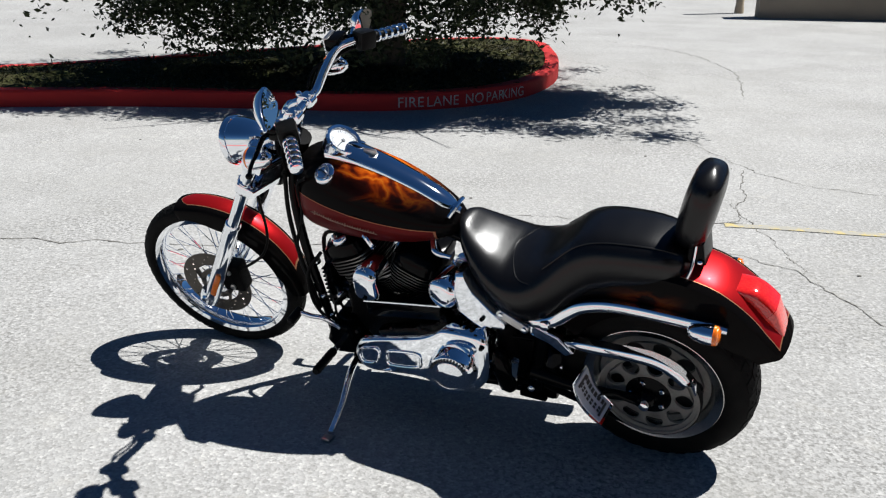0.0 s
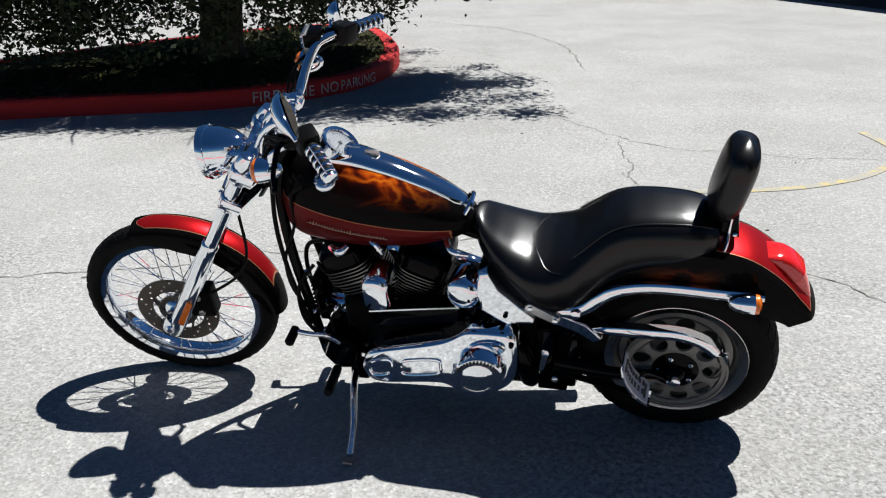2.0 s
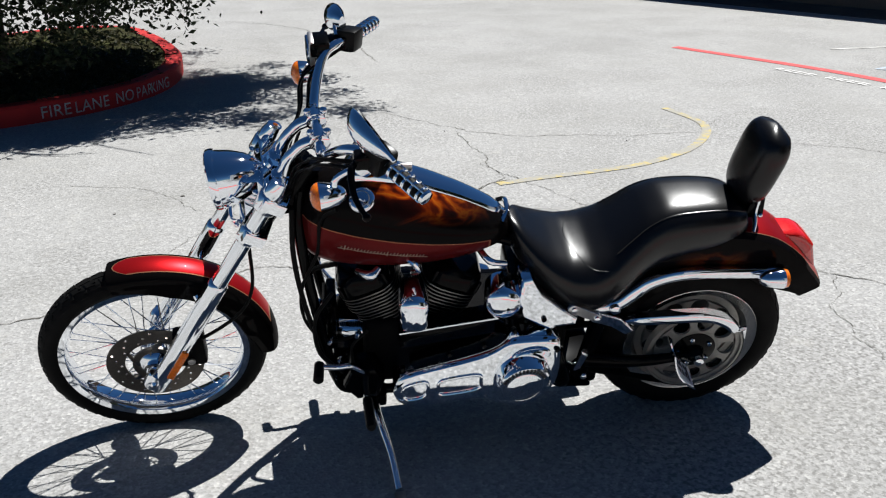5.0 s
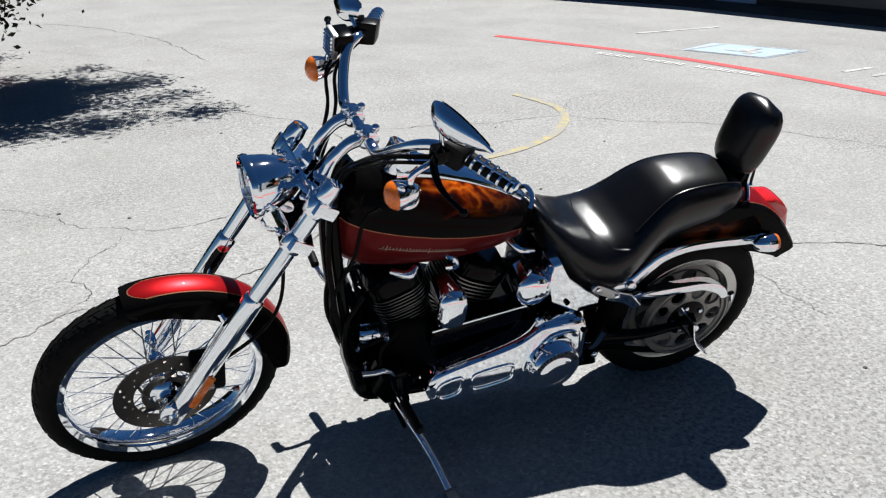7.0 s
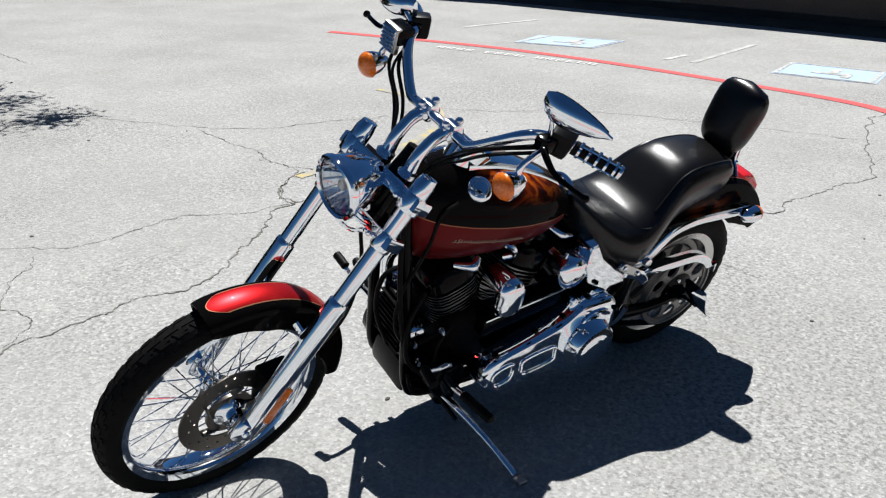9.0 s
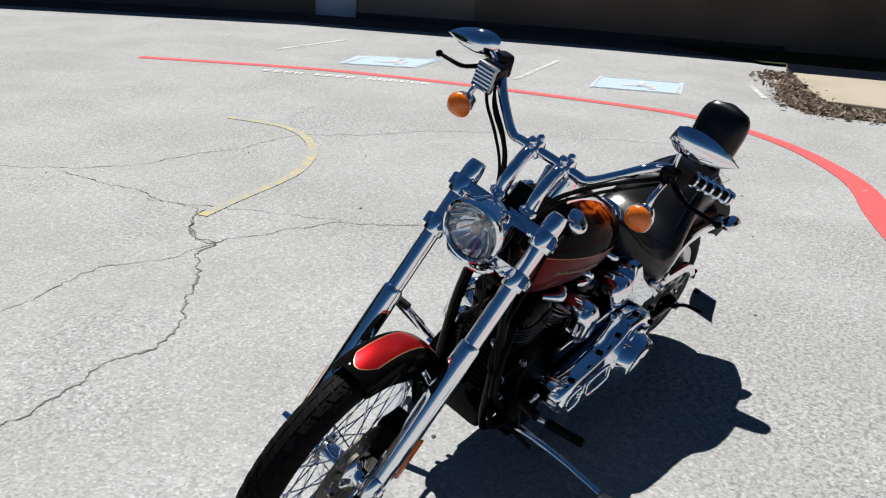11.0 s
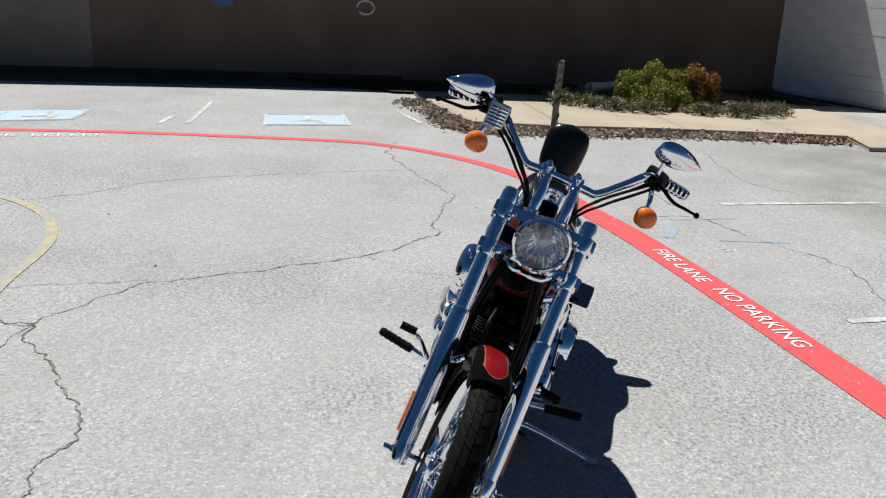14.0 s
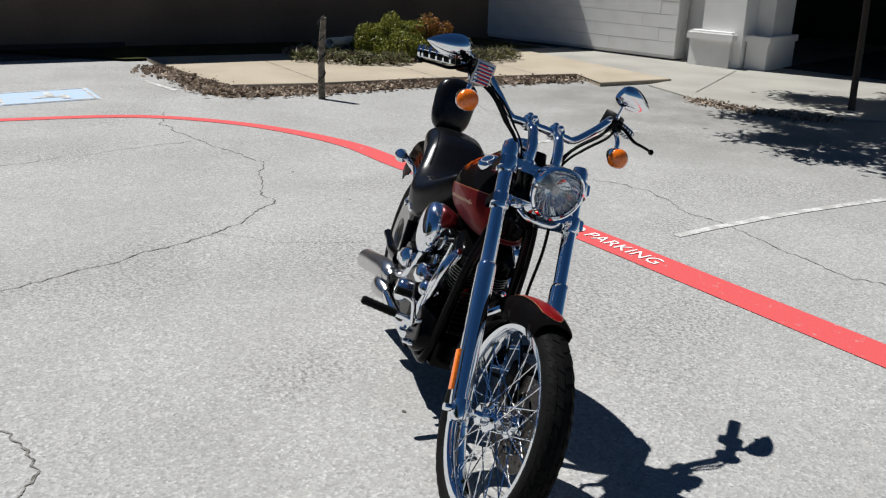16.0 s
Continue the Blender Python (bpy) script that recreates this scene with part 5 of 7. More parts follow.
for s in (-1, 1):
    a, b = Vector((1.046, 0.330 * s, 1.190)), Vector((0.990, 0.422 * s, 1.167))
    ax = (b - a).normalized()
    bm = bmesh.new()
    lathe(bm, [(-0.012, 0.018), (0.108, 0.018), (0.112, 0.012)], a, ax, 20)
    grip = front("grip", bm, GRIPRUB, bar, "black rubber grip with chrome bands")
    for k in range(5):
        bm = bmesh.new()
        hoop(bm, [(0.000 + k * 0.024, 0.0175), (0.0015 + k * 0.024, 0.0210), (0.0075 + k * 0.024, 0.0210), (0.009 + k * 0.024, 0.0175)], a, ax, 20)
        front("grip_band", bm, CHROME, bar)
    for k in range(4):
        q = 2 * math.pi * k / 4 + 0.4
        d, u, v = basis(ax)
        o = (u * math.cos(q) + v * math.sin(q)) * 0.0185
        front("grip_rail", tube(bmesh.new(), [a + o, a + ax * 0.112 + o], 0.0028, 6, 1), CHROME, bar)
    front("grip_end", lathe(bmesh.new(), [(0.110, 0.020), (0.118, 0.019), (0.122, 0.008)], a, ax, 16), CHROME, bar)
    bm = bmesh.new()
    m = Matrix.Translation(a - ax * 0.045) @ ax.to_track_quat("X", "Z").to_matrix().to_4x4()
    block(bm, (-0.030, -0.028, -0.034), (0.030, 0.030, 0.030), 0.012, m)
    sw = front("switch_housing", bm, PLASTIC, bar, "black switch housing")
    bm = bmesh.new()
    block(bm, (-0.010, 0.024, -0.012), (0.010, 0.034, 0.0), 0.003, m)
    front("switch", bm, CHROME, sw)
    # lever
    bm = bmesh.new()
    q = a - ax * 0.055
    tube(bm, [q + Vector((0.040, 0, -0.005)), q + Vector((0.060, 0.028 * s, -0.006)), (1.138, 0.360 * s, 1.172), (1.132, 0.410 * s, 1.165), (1.120, 0.450 * s, 1.158)], [0.010, 0.009, 0.0075, 0.0065, 0.006], 10, 6, 0.75)
    ball(bm, (1.119, 0.454 * s, 1.157), 0.010, u=12, v=8)
    lever = front("clutch_lever" if s > 0 else "brake_lever", bm, BLACK, bar, "black hand lever with slots")
    bm = bmesh.new()
    block(bm, q + Vector((0.005, -0.022, -0.022)), q + Vector((0.052, 0.022, 0.016)), 0.008)
    front("lever_bracket", bm, BLACK, lever)
    # mirror
    bm = bmesh.new()
    c0, c1 = (Vector((1.103, 0.256, 1.328)), Vector((1.018, 0.416, 1.294))) if s > 0 else (Vector((1.122, -0.296, 1.302)), Vector((1.165, -0.446, 1.292)))
    d = (c1 - c0)
    up = Vector((-0.376, 1.923, 1.078)) if s > 0 else Vector((0.05, 0.15, 1))
    up = (up - d * up.dot(d) / d.length_squared).normalized()
    foot = STEER @ set_fork(q + Vector((0.030, 0, 0.018)))
    tube(bm, [foot, foot.lerp(c0 + d * 0.22, 0.55) + Vector((0.012, 0, 0.006)), c0 + d * 0.22 + Vector((0.012, 0, -0.012))], [0.0065, 0.006, 0.0055], 10)
    mir = part("mirror_stem", bm, CHROME, bike, "chrome stem of the handlebar mirror")
    bm = bmesh.new()
    fw = d.cross(up).normalized()
    fw = fw if fw.x > 0 else -fw
    up = fw.cross(d.normalized())
    up = up if up.z > 0 else -up
    loops, face = [], []
    for k in range(13):
        t = k / 12
        w = 0.040 * (max(0, math.sin(math.pi * min(1, (t + 0.04) ** 0.62))) ** 0.62) + 0.0015
        dep = 0.042 * max(0.05, math.sin(math.pi * min(1, (t + 0.03) ** 0.7))) ** 0.8
        o = c0 + d * t
        loops.append([o + up * w * math.cos(aa) + fw * (dep * max(0, math.sin(aa)) + 0.006 * min(0, math.sin(aa))) for aa in (2 * math.pi * j / 18 for j in range(18))])
        face.append((o, w))
    rings(bm, loops)
    part("mirror_shell", bm, CHROME, mir)
    bm = bmesh.new()
    vs = [(bm.verts.new(o + up * w * 0.86 - fw * 0.0075), bm.verts.new(o - up * w * 0.86 - fw * 0.0075)) for o, w in face[1:-1]]
    for p, r in zip(vs, vs[1:]):
        bm.faces.new((p[0], p[1], r[1], r[0]))
    part("mirror_glass", bm, MIRROR, mir)
    # turn signal
    bm = bmesh.new()
    sc = Vector((1.205, 0.290 * s, 1.103))
    lathe(bm, [(-0.060, 0.004), (-0.056, 0.014), (-0.040, 0.027), (-0.015, 0.035), (0.002, 0.0375)], sc, (1, 0, -0.05), 28)
    sig = front("front_turn_signal", bm, CHROME, None, "round amber turn signal in a chrome bullet")
    bm = bmesh.new()
    lathe(bm, [(0.002, 0.0365), (0.006, 0.036), (0.012, 0.033), (0.019, 0.026), (0.024, 0.015), (0.026, 0.002)], sc, (1, 0, -0.05), 28)
    front("lens", bm, AMBER, sig)
    bm = bmesh.new()
    tube(bm, [sc + Vector((-0.03, 0, 0.02)), sc + Vector((-0.045, -0.004 * s, 0.055)), q + Vector((0.02, 0, -0.012))], [0.009, 0.008, 0.009], 10)
    front("signal_stem", bm, CHROME, sig)
    # cables down to the neck
    for dy, dx, cr in ((0.0, 0.0, 0.0048), (0.018, 0.016, 0.0048), (-0.012, 0.026, 0.004)):
        bm = bmesh.new()
        tube(bm, [q + Vector((0.02, dy * s, -0.02)), (1.178 + dx, (0.205 + dy) * s, 1.150), (1.200 + dx, (0.130 + dy) * s, 1.085), (1.235 + dx, (0.085 + dy * 0.5) * s, 1.02), (1.27 + dx * 0.5, 0.060 * s, 0.94), (1.28, 0.05 * s, 0.88)], cr, 8)
        front("control_cable", bm, GRIPRUB, bar, "black control cable")
# brake reservoir on the right
bm = bmesh.new()
block(bm, (1.125, -0.300, 1.185), (1.178, -0.228, 1.232), 0.010)
res = front("brake_reservoir", bm, BLACK, bar, "black fluid reservoir with a chrome ribbed cover")
bm = bmesh.new()
for k in range(6):
    block_z = 1.168 + k * 0.011
    front("cover_rib", tube(bmesh.new(), [(1.181, -0.292, block_z), (1.181, -0.238, block_z)], 0.0045, 6, 1), CHROME, res)
block(bm, (1.165, -0.296, 1.158), (1.179, -0.232, 1.235), 0.004)
front("reservoir_cover", bm, STEEL, res)
# brake hose looping down behind the fork
bm = bmesh.new()
tube(bm, [(1.42, 0.055, 0.835), (1.415, 0.075, 0.75), (1.425, 0.082, 0.62), (1.475, 0.085, 0.53), (1.58, 0.088, 0.46), (1.65, 0.08, 0.43)], 0.0055, 8)
front("brake_hose", bm, GRIPRUB, None, "black brake hose")

SET["front"] = None


# fenders
def fender(name, centre, radius, a0, a1, half, drop, material, label, maker, crown=0.55, tail=None):
    bm = bmesh.new()
    loops = []
    for k in range(49):
        a = radians(a0 + (a1 - a0) * k / 48)
        R = radius(math.degrees(a))
        hw = half(math.degrees(a))
        dp = drop(math.degrees(a))
        ring = []
        for off in (0.0, 0.005):
            prof = []
            for j in range(17):
                t = -1 + 2 * j / 16
                if abs(t) > 0.72:
                    f = (abs(t) - 0.72) / 0.28
                    prof.append((math.copysign(hw, t), R - 0.030 * crown * 2 - dp * f))
                else:
                    q = abs(t) / 0.72
                    prof.append((math.copysign(hw * math.sin(q * math.pi / 2), t), R - 0.030 * crown * 2 * (1 - math.cos(q * math.pi / 2) ** 0.9)))
            prof = [(y * (1 - off / hw), r - off) for y, r in prof]
            ring += prof if off == 0 else prof[::-1]
        loops.append([centre + Vector((math.cos(a) * r, y, math.sin(a) * r)) for y, r in ring])
    rings(bm, loops)
    return maker(name, bm, material, None, label)


FC = Vector((1.749, 0, 0.345))
ease = lambda x, lo, hi: max(0.0, min(1.0, (x - lo) / (hi - lo)))
front_fender = fender("front_fender", FC, lambda a: 0.370 + 0.008 * math.sin(radians(a - 64) * 1.5) + 0.006 * (1 - ease(a, 71, 105)) ** 1.6, 75.0, 184, lambda a: 0.060 - 0.012 * (1 - ease(a, 69, 78)) - 0.008 * ease(a, 165, 184), lambda a: 0.050 * (0.15 + 0.85 * ease(a, 69, 104)) * (1 - 0.7 * ease(a, 165, 184)) + 0.006, FENDER_F, "red and black front fender with a gold pinstripe", lambda n, b, m, p, l: part(n, b, m, bike, l, False, STEER))
for s in (-1, 1):
    bm = bmesh.new()
    tube(bm, [(1.60, 0.066 * s, 0.63), (1.585, 0.090 * s, 0.60), (1.575, 0.112 * s, 0.585)], 0.010, 8, 3)
    part("fender_mount", bm, CHROME, front_fender)

RC = Vector((0.006, 0, 0.350))
rear_fender = fender("rear_fender", RC, lambda a: 0.450 - 0.030 * ease(a, 112, 154) + 0.012 * ease(a, 138, 148), 32, 149.5, lambda a: 0.112 - 0.014 * ease(a, 135, 154), lambda a: 0.135 - 0.075 * ease(a, 122, 149), FENDER_R, "black rear fender with a red crown and gold pinstripe", part if False else (lambda n, b, m, p, l: part(n, b, m, bike, l)), 0.45)
# tail lamp: a raised block on the crown with a sloping lens below
def lamp_skin(a0, a1, heights, w0, w1):
    bm = bmesh.new()
    loops = []
    for k, h in enumerate(heights):
        t = k / (len(heights) - 1)
        a = a0 + (a1 - a0) * t
        R = 0.450 - 0.030 * ease(a, 112, 154) + 0.012 * ease(a, 138, 148)
        n = Vector((math.cos(radians(a)), 0, math.sin(radians(a))))
        o = RC + n * (R - 0.010)
        w = w0 + (w1 - w0) * t
        loops.append([o + Vector((0, math.copysign(abs(math.cos(b)) ** 0.5, math.cos(b)) * w, 0)) + n * (h + 0.004) * max(0, math.sin(b)) ** 0.5 for b in (math.pi * j / 16 for j in range(17))])
    rings(bm, loops)
    return bm


tail = part("tail_lamp", lamp_skin(119, 134, (0.006, 0.020, 0.034, 0.040, 0.043, 0.044, 0.044), 0.046, 0.054), REDLENS, bike, "red glossy tail lamp on the rear fender")
part("lens", lamp_skin(134.2, 145, (0.042, 0.037, 0.030, 0.022, 0.014, 0.006), 0.053, 0.044), mat("bright_red_lens", (0.80, 0.05, 0.035), 0.12, coat=0.8, fine=0.6, fscale=120, second=(0.50, 0.012, 0.012)), tail)
# fender struts
SET["body"] = set_body
STRUT = [(0.470, 0.545), (0.420, 0.527), (0.363, 0.520), (0.310, 0.538), (0.262, 0.580), (0.221, 0.610), (0.150, 0.632), (0.060, 0.638), (-0.060, 0.635), (-0.205, 0.630)]
for s in (-1, 1):
    bm = bmesh.new()
    way = spline([(x, 0, z) for x, z in STRUT], 6)
    loops = []
    n = len(way)
    for i, q in enumerate(way):
        t = (way[min(i + 1, n - 1)] - way[max(i - 1, 0)]).normalized()
        u = Vector((-t.z, 0, t.x))
        h = 0.0185 * min(1.0, (0.35 + i / 5), 0.55 + (n - 1 - i) / 5)
        y = 0.160 - 0.036 * i / n
        loops.append([Vector((q.x, (y + dy) * s, q.z)) + u * du * h for dy, du in ((-0.012, -1), (0.004, -1), (0.010, -0.7), (0.013, 0), (0.010, 0.7), (0.004, 1), (-0.012, 1))])
    rings(bm, loops)
    strut = part("fender_strut", bm, CHROME, bike, "curved chrome fender strut")
    for x, z in ((0.452, 0.543), (0.335, 0.530)):
        part("strut_bolt", lathe(bmesh.new(), [(0, 0.017), (0.010, 0.016), (0.014, 0.008)], (x, 0.166 * s, z), (0, s, 0), 16), CHROME, strut)
    bm = bmesh.new()
    o = Vector((-0.151, 0.166 * s, 0.640))
    lathe(bm, [(0.052, 0.003), (0.046, 0.014), (0.030, 0.024), (0.0, 0.030), (-0.024, 0.031)], o, (1, 0, 0), 24)
    sig = part("rear_turn_signal", bm, CHROME, bike, "chrome bullet rear turn signal with an amber lens")
    bm = bmesh.new()
    lathe(bm, [(-0.024, 0.030), (-0.036, 0.028), (-0.042, 0.016), (-0.044, 0.002)], o, (1, 0, 0), 24)
    part("lens", bm, AMBER, sig)
    bm = bmesh.new()
    tube(bm, [o + Vector((0.005, -0.01 * s, 0.015)), (-0.14, 0.128 * s, 0.632)], 0.011, 10, 1)
    part("signal_stem", bm, CHROME, sig)

# tank
SET["body"] = None
bm = bmesh.new()
TANKST = [(1.302, 0.835, 0.790, 0.745, 0.020), (1.292, 0.885, 0.790, 0.718, 0.058), (1.262, 0.935, 0.794, 0.696, 0.092), (1.21, 0.968, 0.800, 0.682, 0.120), (1.12, 0.980, 0.802, 0.674, 0.138), (1.02, 0.958, 0.800, 0.672, 0.145), (0.92, 0.924, 0.790, 0.676, 0.139), (0.82, 0.880, 0.772, 0.688, 0.120), (0.74, 0.836, 0.760, 0.706, 0.090), (0.690, 0.800, 0.754, 0.722, 0.060), (0.672, 0.772, 0.752, 0.735, 0.020)]
st = np.array(TANKST)
xs = np.interp(np.linspace(0, 1, 49), np.linspace(0, 1, len(st)), st[:, 0])
kern = lambda c: np.array([sum(w * np.interp(x + d, st[::-1, 0], st[::-1, c]) for d, w in ((-0.022, 0.25), (0, 0.5), (0.022, 0.25))) for x in xs])
cols = [xs] + [np.where(np.abs(np.arange(49) - 24) < 21, kern(c), np.interp(xs, st[::-1, 0], st[::-1, c])) for c in (1, 2, 3, 4)]
loops = []
for x, zt, zm, zb, w in zip(*cols):
    ring = []
    for j in range(44):
        a = 2 * math.pi * j / 44
        cy, sz = math.cos(a), math.sin(a)
        y = w * math.copysign(abs(cy) ** (0.92 if sz > 0 else 0.62), cy)
        z = zm + (zt - zm) * abs(sz) ** 1.0 if sz > 0 else zm - (zm - zb) * abs(sz) ** 0.8
        ring.append((x, y, z))
    loops.append(ring)
rings(bm, loops)
tank = part("fuel_tank", bm, TANK, bike, "black fuel tank with airbrushed flames and a maroon panel", m=Matrix.Translation((-0.020, 0, 0.038)))
for s in (-1, 1):
    bm = bmesh.new()
    o, nn = Vector((1.112, 0.096 * s, 0.922)), Vector((0.12, 0.58 * s, 0.80))
    lathe(bm, [(-0.010, 0.036), (0.006, 0.0385), (0.012, 0.037), (0.017, 0.030), (0.020, 0.016), (0.021, 0.002)], o, nn, 32)
    cap = part("fuel_cap", bm, CHROME, tank, "round chrome fuel cap")
    bm = bmesh.new()
    hoop(bm, [(0.016, 0.024), (0.019, 0.024), (0.019, 0.021), (0.016, 0.021)], o, nn, 32)
    part("cap_ring", bm, STEEL, tank)
    # maker's script as plain slanted bars on a thin stroke
    bm = bmesh.new()

    def on_panel(x, zc):
        j = min(range(49), key=lambda q: abs(xs[q] - x))
        zt, zm, zb, w = (c[j] for c in cols[1:])
        sz = max(0.0, min(0.999, (zm - zc) / (zm - zb))) ** 1.25
        return w * (math.sqrt(1 - sz * sz) ** 0.62) + 0.0016
    for i in range(26):
        f = i / 25
        x, zc = 1.176 - 0.232 * f, 0.786 - 0.036 * f
        y, h = on_panel(x, zc), 0.0075 if i in (1, 14) else 0.0026 + 0.0012 * (i % 3)
        rings(bm, [[(x + 0.0022, d * s, zc - h), (x - 0.0004, d * s, zc - h), (x - 0.0044, d * s, zc + h), (x - 0.0018, d * s, zc + h)] for d in (y, y - 0.004)])
    tube(bm, [(x, (on_panel(x, z) - 0.0008) * s, z) for x, z in ((1.186 - 0.0256 * k, 0.7835 - 0.0040 * k) for k in range(11))], 0.0011, 5, 2)
    part("badge_bars", bm, SILVERPRINT, tank, "thin silver script badge drawn as bars")["kind"] = "stuff"
# console
bm = bmesh.new()
loops = []
for k in range(19):
    t = k / 18
    x = 1.125 - 0.445 * t
    zt = float(np.interp(x, st[::-1, 0], st[::-1, 1]))
    w = 0.060 - 0.024 * t - 0.022 * max(0, (t - 0.9) / 0.1)
    h = 0.024 - 0.004 * t
    loops.append([(x, w * math.cos(a) ** 1.0 if True else 0, zt - 0.014 + (h + 0.012) * max(0, math.sin(a)) ** 0.7) for a in (math.pi * j / 14 for j in range(15))])
rings(bm, loops)
console = part("tank_console", bm, CHROME, bike, "chrome console running down the tank", m=Matrix.Translation((-0.016, 0, 0.036)))
bm = bmesh.new()
GN = Vector((-0.60, 0, 0.80))
GC = Vector((1.086, 0, 0.994))
lathe(bm, [(-0.068, 0.050), (-0.03, 0.056), (0.0, 0.0595), (0.006, 0.0605)], GC, GN, 40)
part("gauge_housing", bm, CHROME, console)
bm = bmesh.new()
hoop(bm, [(0.002, 0.061), (0.012, 0.063), (0.018, 0.059), (0.014, 0.050), (0.006, 0.047), (0.002, 0.050)], GC, GN, 40)
part("bezel", bm, CHROME, console)
bm = bmesh.new()
lathe(bm, [(0.0062, 0.0485), (0.0072, 0.0485), (0.0074, 0.001)], GC, GN, 40)
part("dial", bm, DIAL, console, "white speedometer dial")
bm = bmesh.new()
d, u, v = basis(GN)
for k in range(25):
    a = radians(-60 + 300 * k / 24)
    q = u * math.cos(a) + v * math.sin(a)
    tube(bm, [GC + d * 0.0078 + q * (0.033 if k % 3 == 0 else 0.037), GC + d * 0.0078 + q * 0.042], 0.0011, 4, 1)
tube(bm, [GC + d * 0.0085, GC + d * 0.0085 + u * 0.036], 0.0014, 5, 1)
lathe(bm, [(0.0076, 0.007), (0.011, 0.006)], GC, GN, 12)
part("dial_marks", bm, INK, console)["kind"] = "stuff"
bm = bmesh.new()
lathe(bm, [(0.0135, 0.051), (0.0145, 0.001)], GC, GN, 40)
part("gauge_glass", bm, CLEAR, console).visible_shadow = False
bm = bmesh.new()
zc = float(np.interp(0.985, st[::-1, 0], st[::-1, 1]))
lathe(bm, [(0.0, 0.026), (0.014, 0.025), (0.018, 0.020), (0.020, 0.001)], (0.985, 0, zc), (-0.25, 0, 1), 24)
block(bm, (0.962, -0.006, zc + 0.014), (1.008, 0.006, zc + 0.034), 0.004)
part("ignition_switch", bm, STEEL, console)
bm = bmesh.new()
tube(bm, [(0.70, 0.055, 0.80), (0.685, 0.03, 0.822), (0.682, 0, 0.828), (0.685, -0.03, 0.822), (0.70, -0.055, 0.80)], 0.008, 8)
part("console_trim", bm, CHROME, console)


# seat
SET["body"] = set_seat


def smooth_cols(table, n):
    a = np.array(table)
    p = [Vector(r[:3]) for r in table]
    out = []
    m = len(table)
    t = np.linspace(0, m - 1, n)
    for c in range(a.shape[1]):
        y = np.interp(t, range(m), a[:, c])
        k = np.array([0.1, 0.2, 0.4, 0.2, 0.1])
        yy = np.convolve(np.pad(y, 2, mode="edge"), k, "valid")
        yy[0], yy[-1] = y[0], y[-1]
        out.append(yy)
    return out


SEAT = [(0.676, 0.775, 0.750, 0.015), (0.668, 0.792, 0.710, 0.050), (0.645, 0.786, 0.660, 0.090), (0.600, 0.762, 0.612, 0.130), (0.540, 0.742, 0.566, 0.166), (0.470, 0.734, 0.536, 0.188), (0.410, 0.738, 0.522, 0.192), (0.355, 0.764, 0.530, 0.182), (0.305, 0.810, 0.566, 0.164), (0.255, 0.855, 0.622, 0.149), (0.200, 0.880, 0.672, 0.138), (0.120, 0.886, 0.700, 0.132), (0.040, 0.884, 0.712, 0.124), (-0.020, 0.874, 0.722, 0.112), (-0.060, 0.850, 0.735, 0.090), (-0.080, 0.800, 0.750, 0.050)]
cs = smooth_cols(SEAT, 76)
bm = bmesh.new()
loops = []
for i, (x, zt, zb, w) in enumerate(zip(*cs)):
    zm = zb + (zt - zb) * 0.60
    ring = []
    for j in range(40):
        a = 2 * math.pi * j / 40
        cy, sz = math.cos(a), math.sin(a)
        if sz > 0:
            y, z = w * math.copysign(abs(cy) ** 0.62, cy), zm + (zt - zm) * abs(sz) ** 0.95
        else:
            y, z = w * math.copysign(abs(cy) ** 0.35, cy) * (1 - 0.10 * abs(sz)), zm - (zm - zb) * abs(sz) ** 0.75
        ring.append((x, y, z))
    loops.append(ring)
rings(bm, loops)
seat = part("seat", bm, LEATHER, bike, "stepped black vinyl two-up seat")
for s in (-1, 1):
    bm = bmesh.new()
    tube(bm, [Vector((x, y * s, z)) for x, y, z in (loops[i][6] for i in range(36, 70, 4))], 0.0028, 6, 3)
    part("seam", bm, LEATHER, seat)
bm = bmesh.new()
tube(bm, [Vector(loops[33 - round(9 * (1 - abs(j - 10) / 6) ** 0.6)][j]) for j in range(4, 17)], 0.0016, 6, 3)
part("cross_seam", bm, LEATHER, seat)
# backrest
SET["body"] = set_body
bm = bmesh.new()
loops = []
for k in range(17):
    t = -1 + 2 * k / 16
    prof = (1 - abs(t) ** 3.2) ** (1 / 3.2) if abs(t) < 1 else 0.02
    th = 0.050 * max(0.08, prof)
    c = Vector((-0.058 - 0.058 * (t + 1) / 2, -0.018, 0.947 + 0.128 * t))
    w = 0.104 * max(0.10, (1 - abs(t) ** 3.6) ** (1 / 2.6) if abs(t) < 1 else 0.1) * (0.93 + 0.07 * t)
    nn = Vector((1, 0, 0.22)).normalized()
    loops.append([c + Vector((0, w * math.copysign(abs(math.cos(a)) ** 0.6, math.cos(a)), 0)) + nn * th * math.copysign(abs(math.sin(a)) ** 0.8, math.sin(a)) for a in (2 * math.pi * j / 32 for j in range(32))])
rings(bm, loops)
rest = part("backrest", bm, LEATHER, bike, "black padded passenger backrest")
bm = bmesh.new()
for s in (-1, 1):
    tube(bm, [(-0.095, 0.045 * s, 0.90), (-0.088, 0.050 * s, 0.82), (-0.085, 0.075 * s, 0.785), (-0.078, 0.092 * s, 0.765)], [0.012, 0.011, 0.010, 0.010], 10, 6, 0.6)
    ball(bm, (-0.105, 0.055 * s, 0.80), 0.008, u=10, v=8)
part("backrest_bracket", bm, CHROME, rest)
bm = bmesh.new()
slab(bm, [(-0.060, 0.785), (-0.120, 0.785), (-0.112, 0.86), (-0.075, 0.88)], -0.05, 0.05, 0.008)
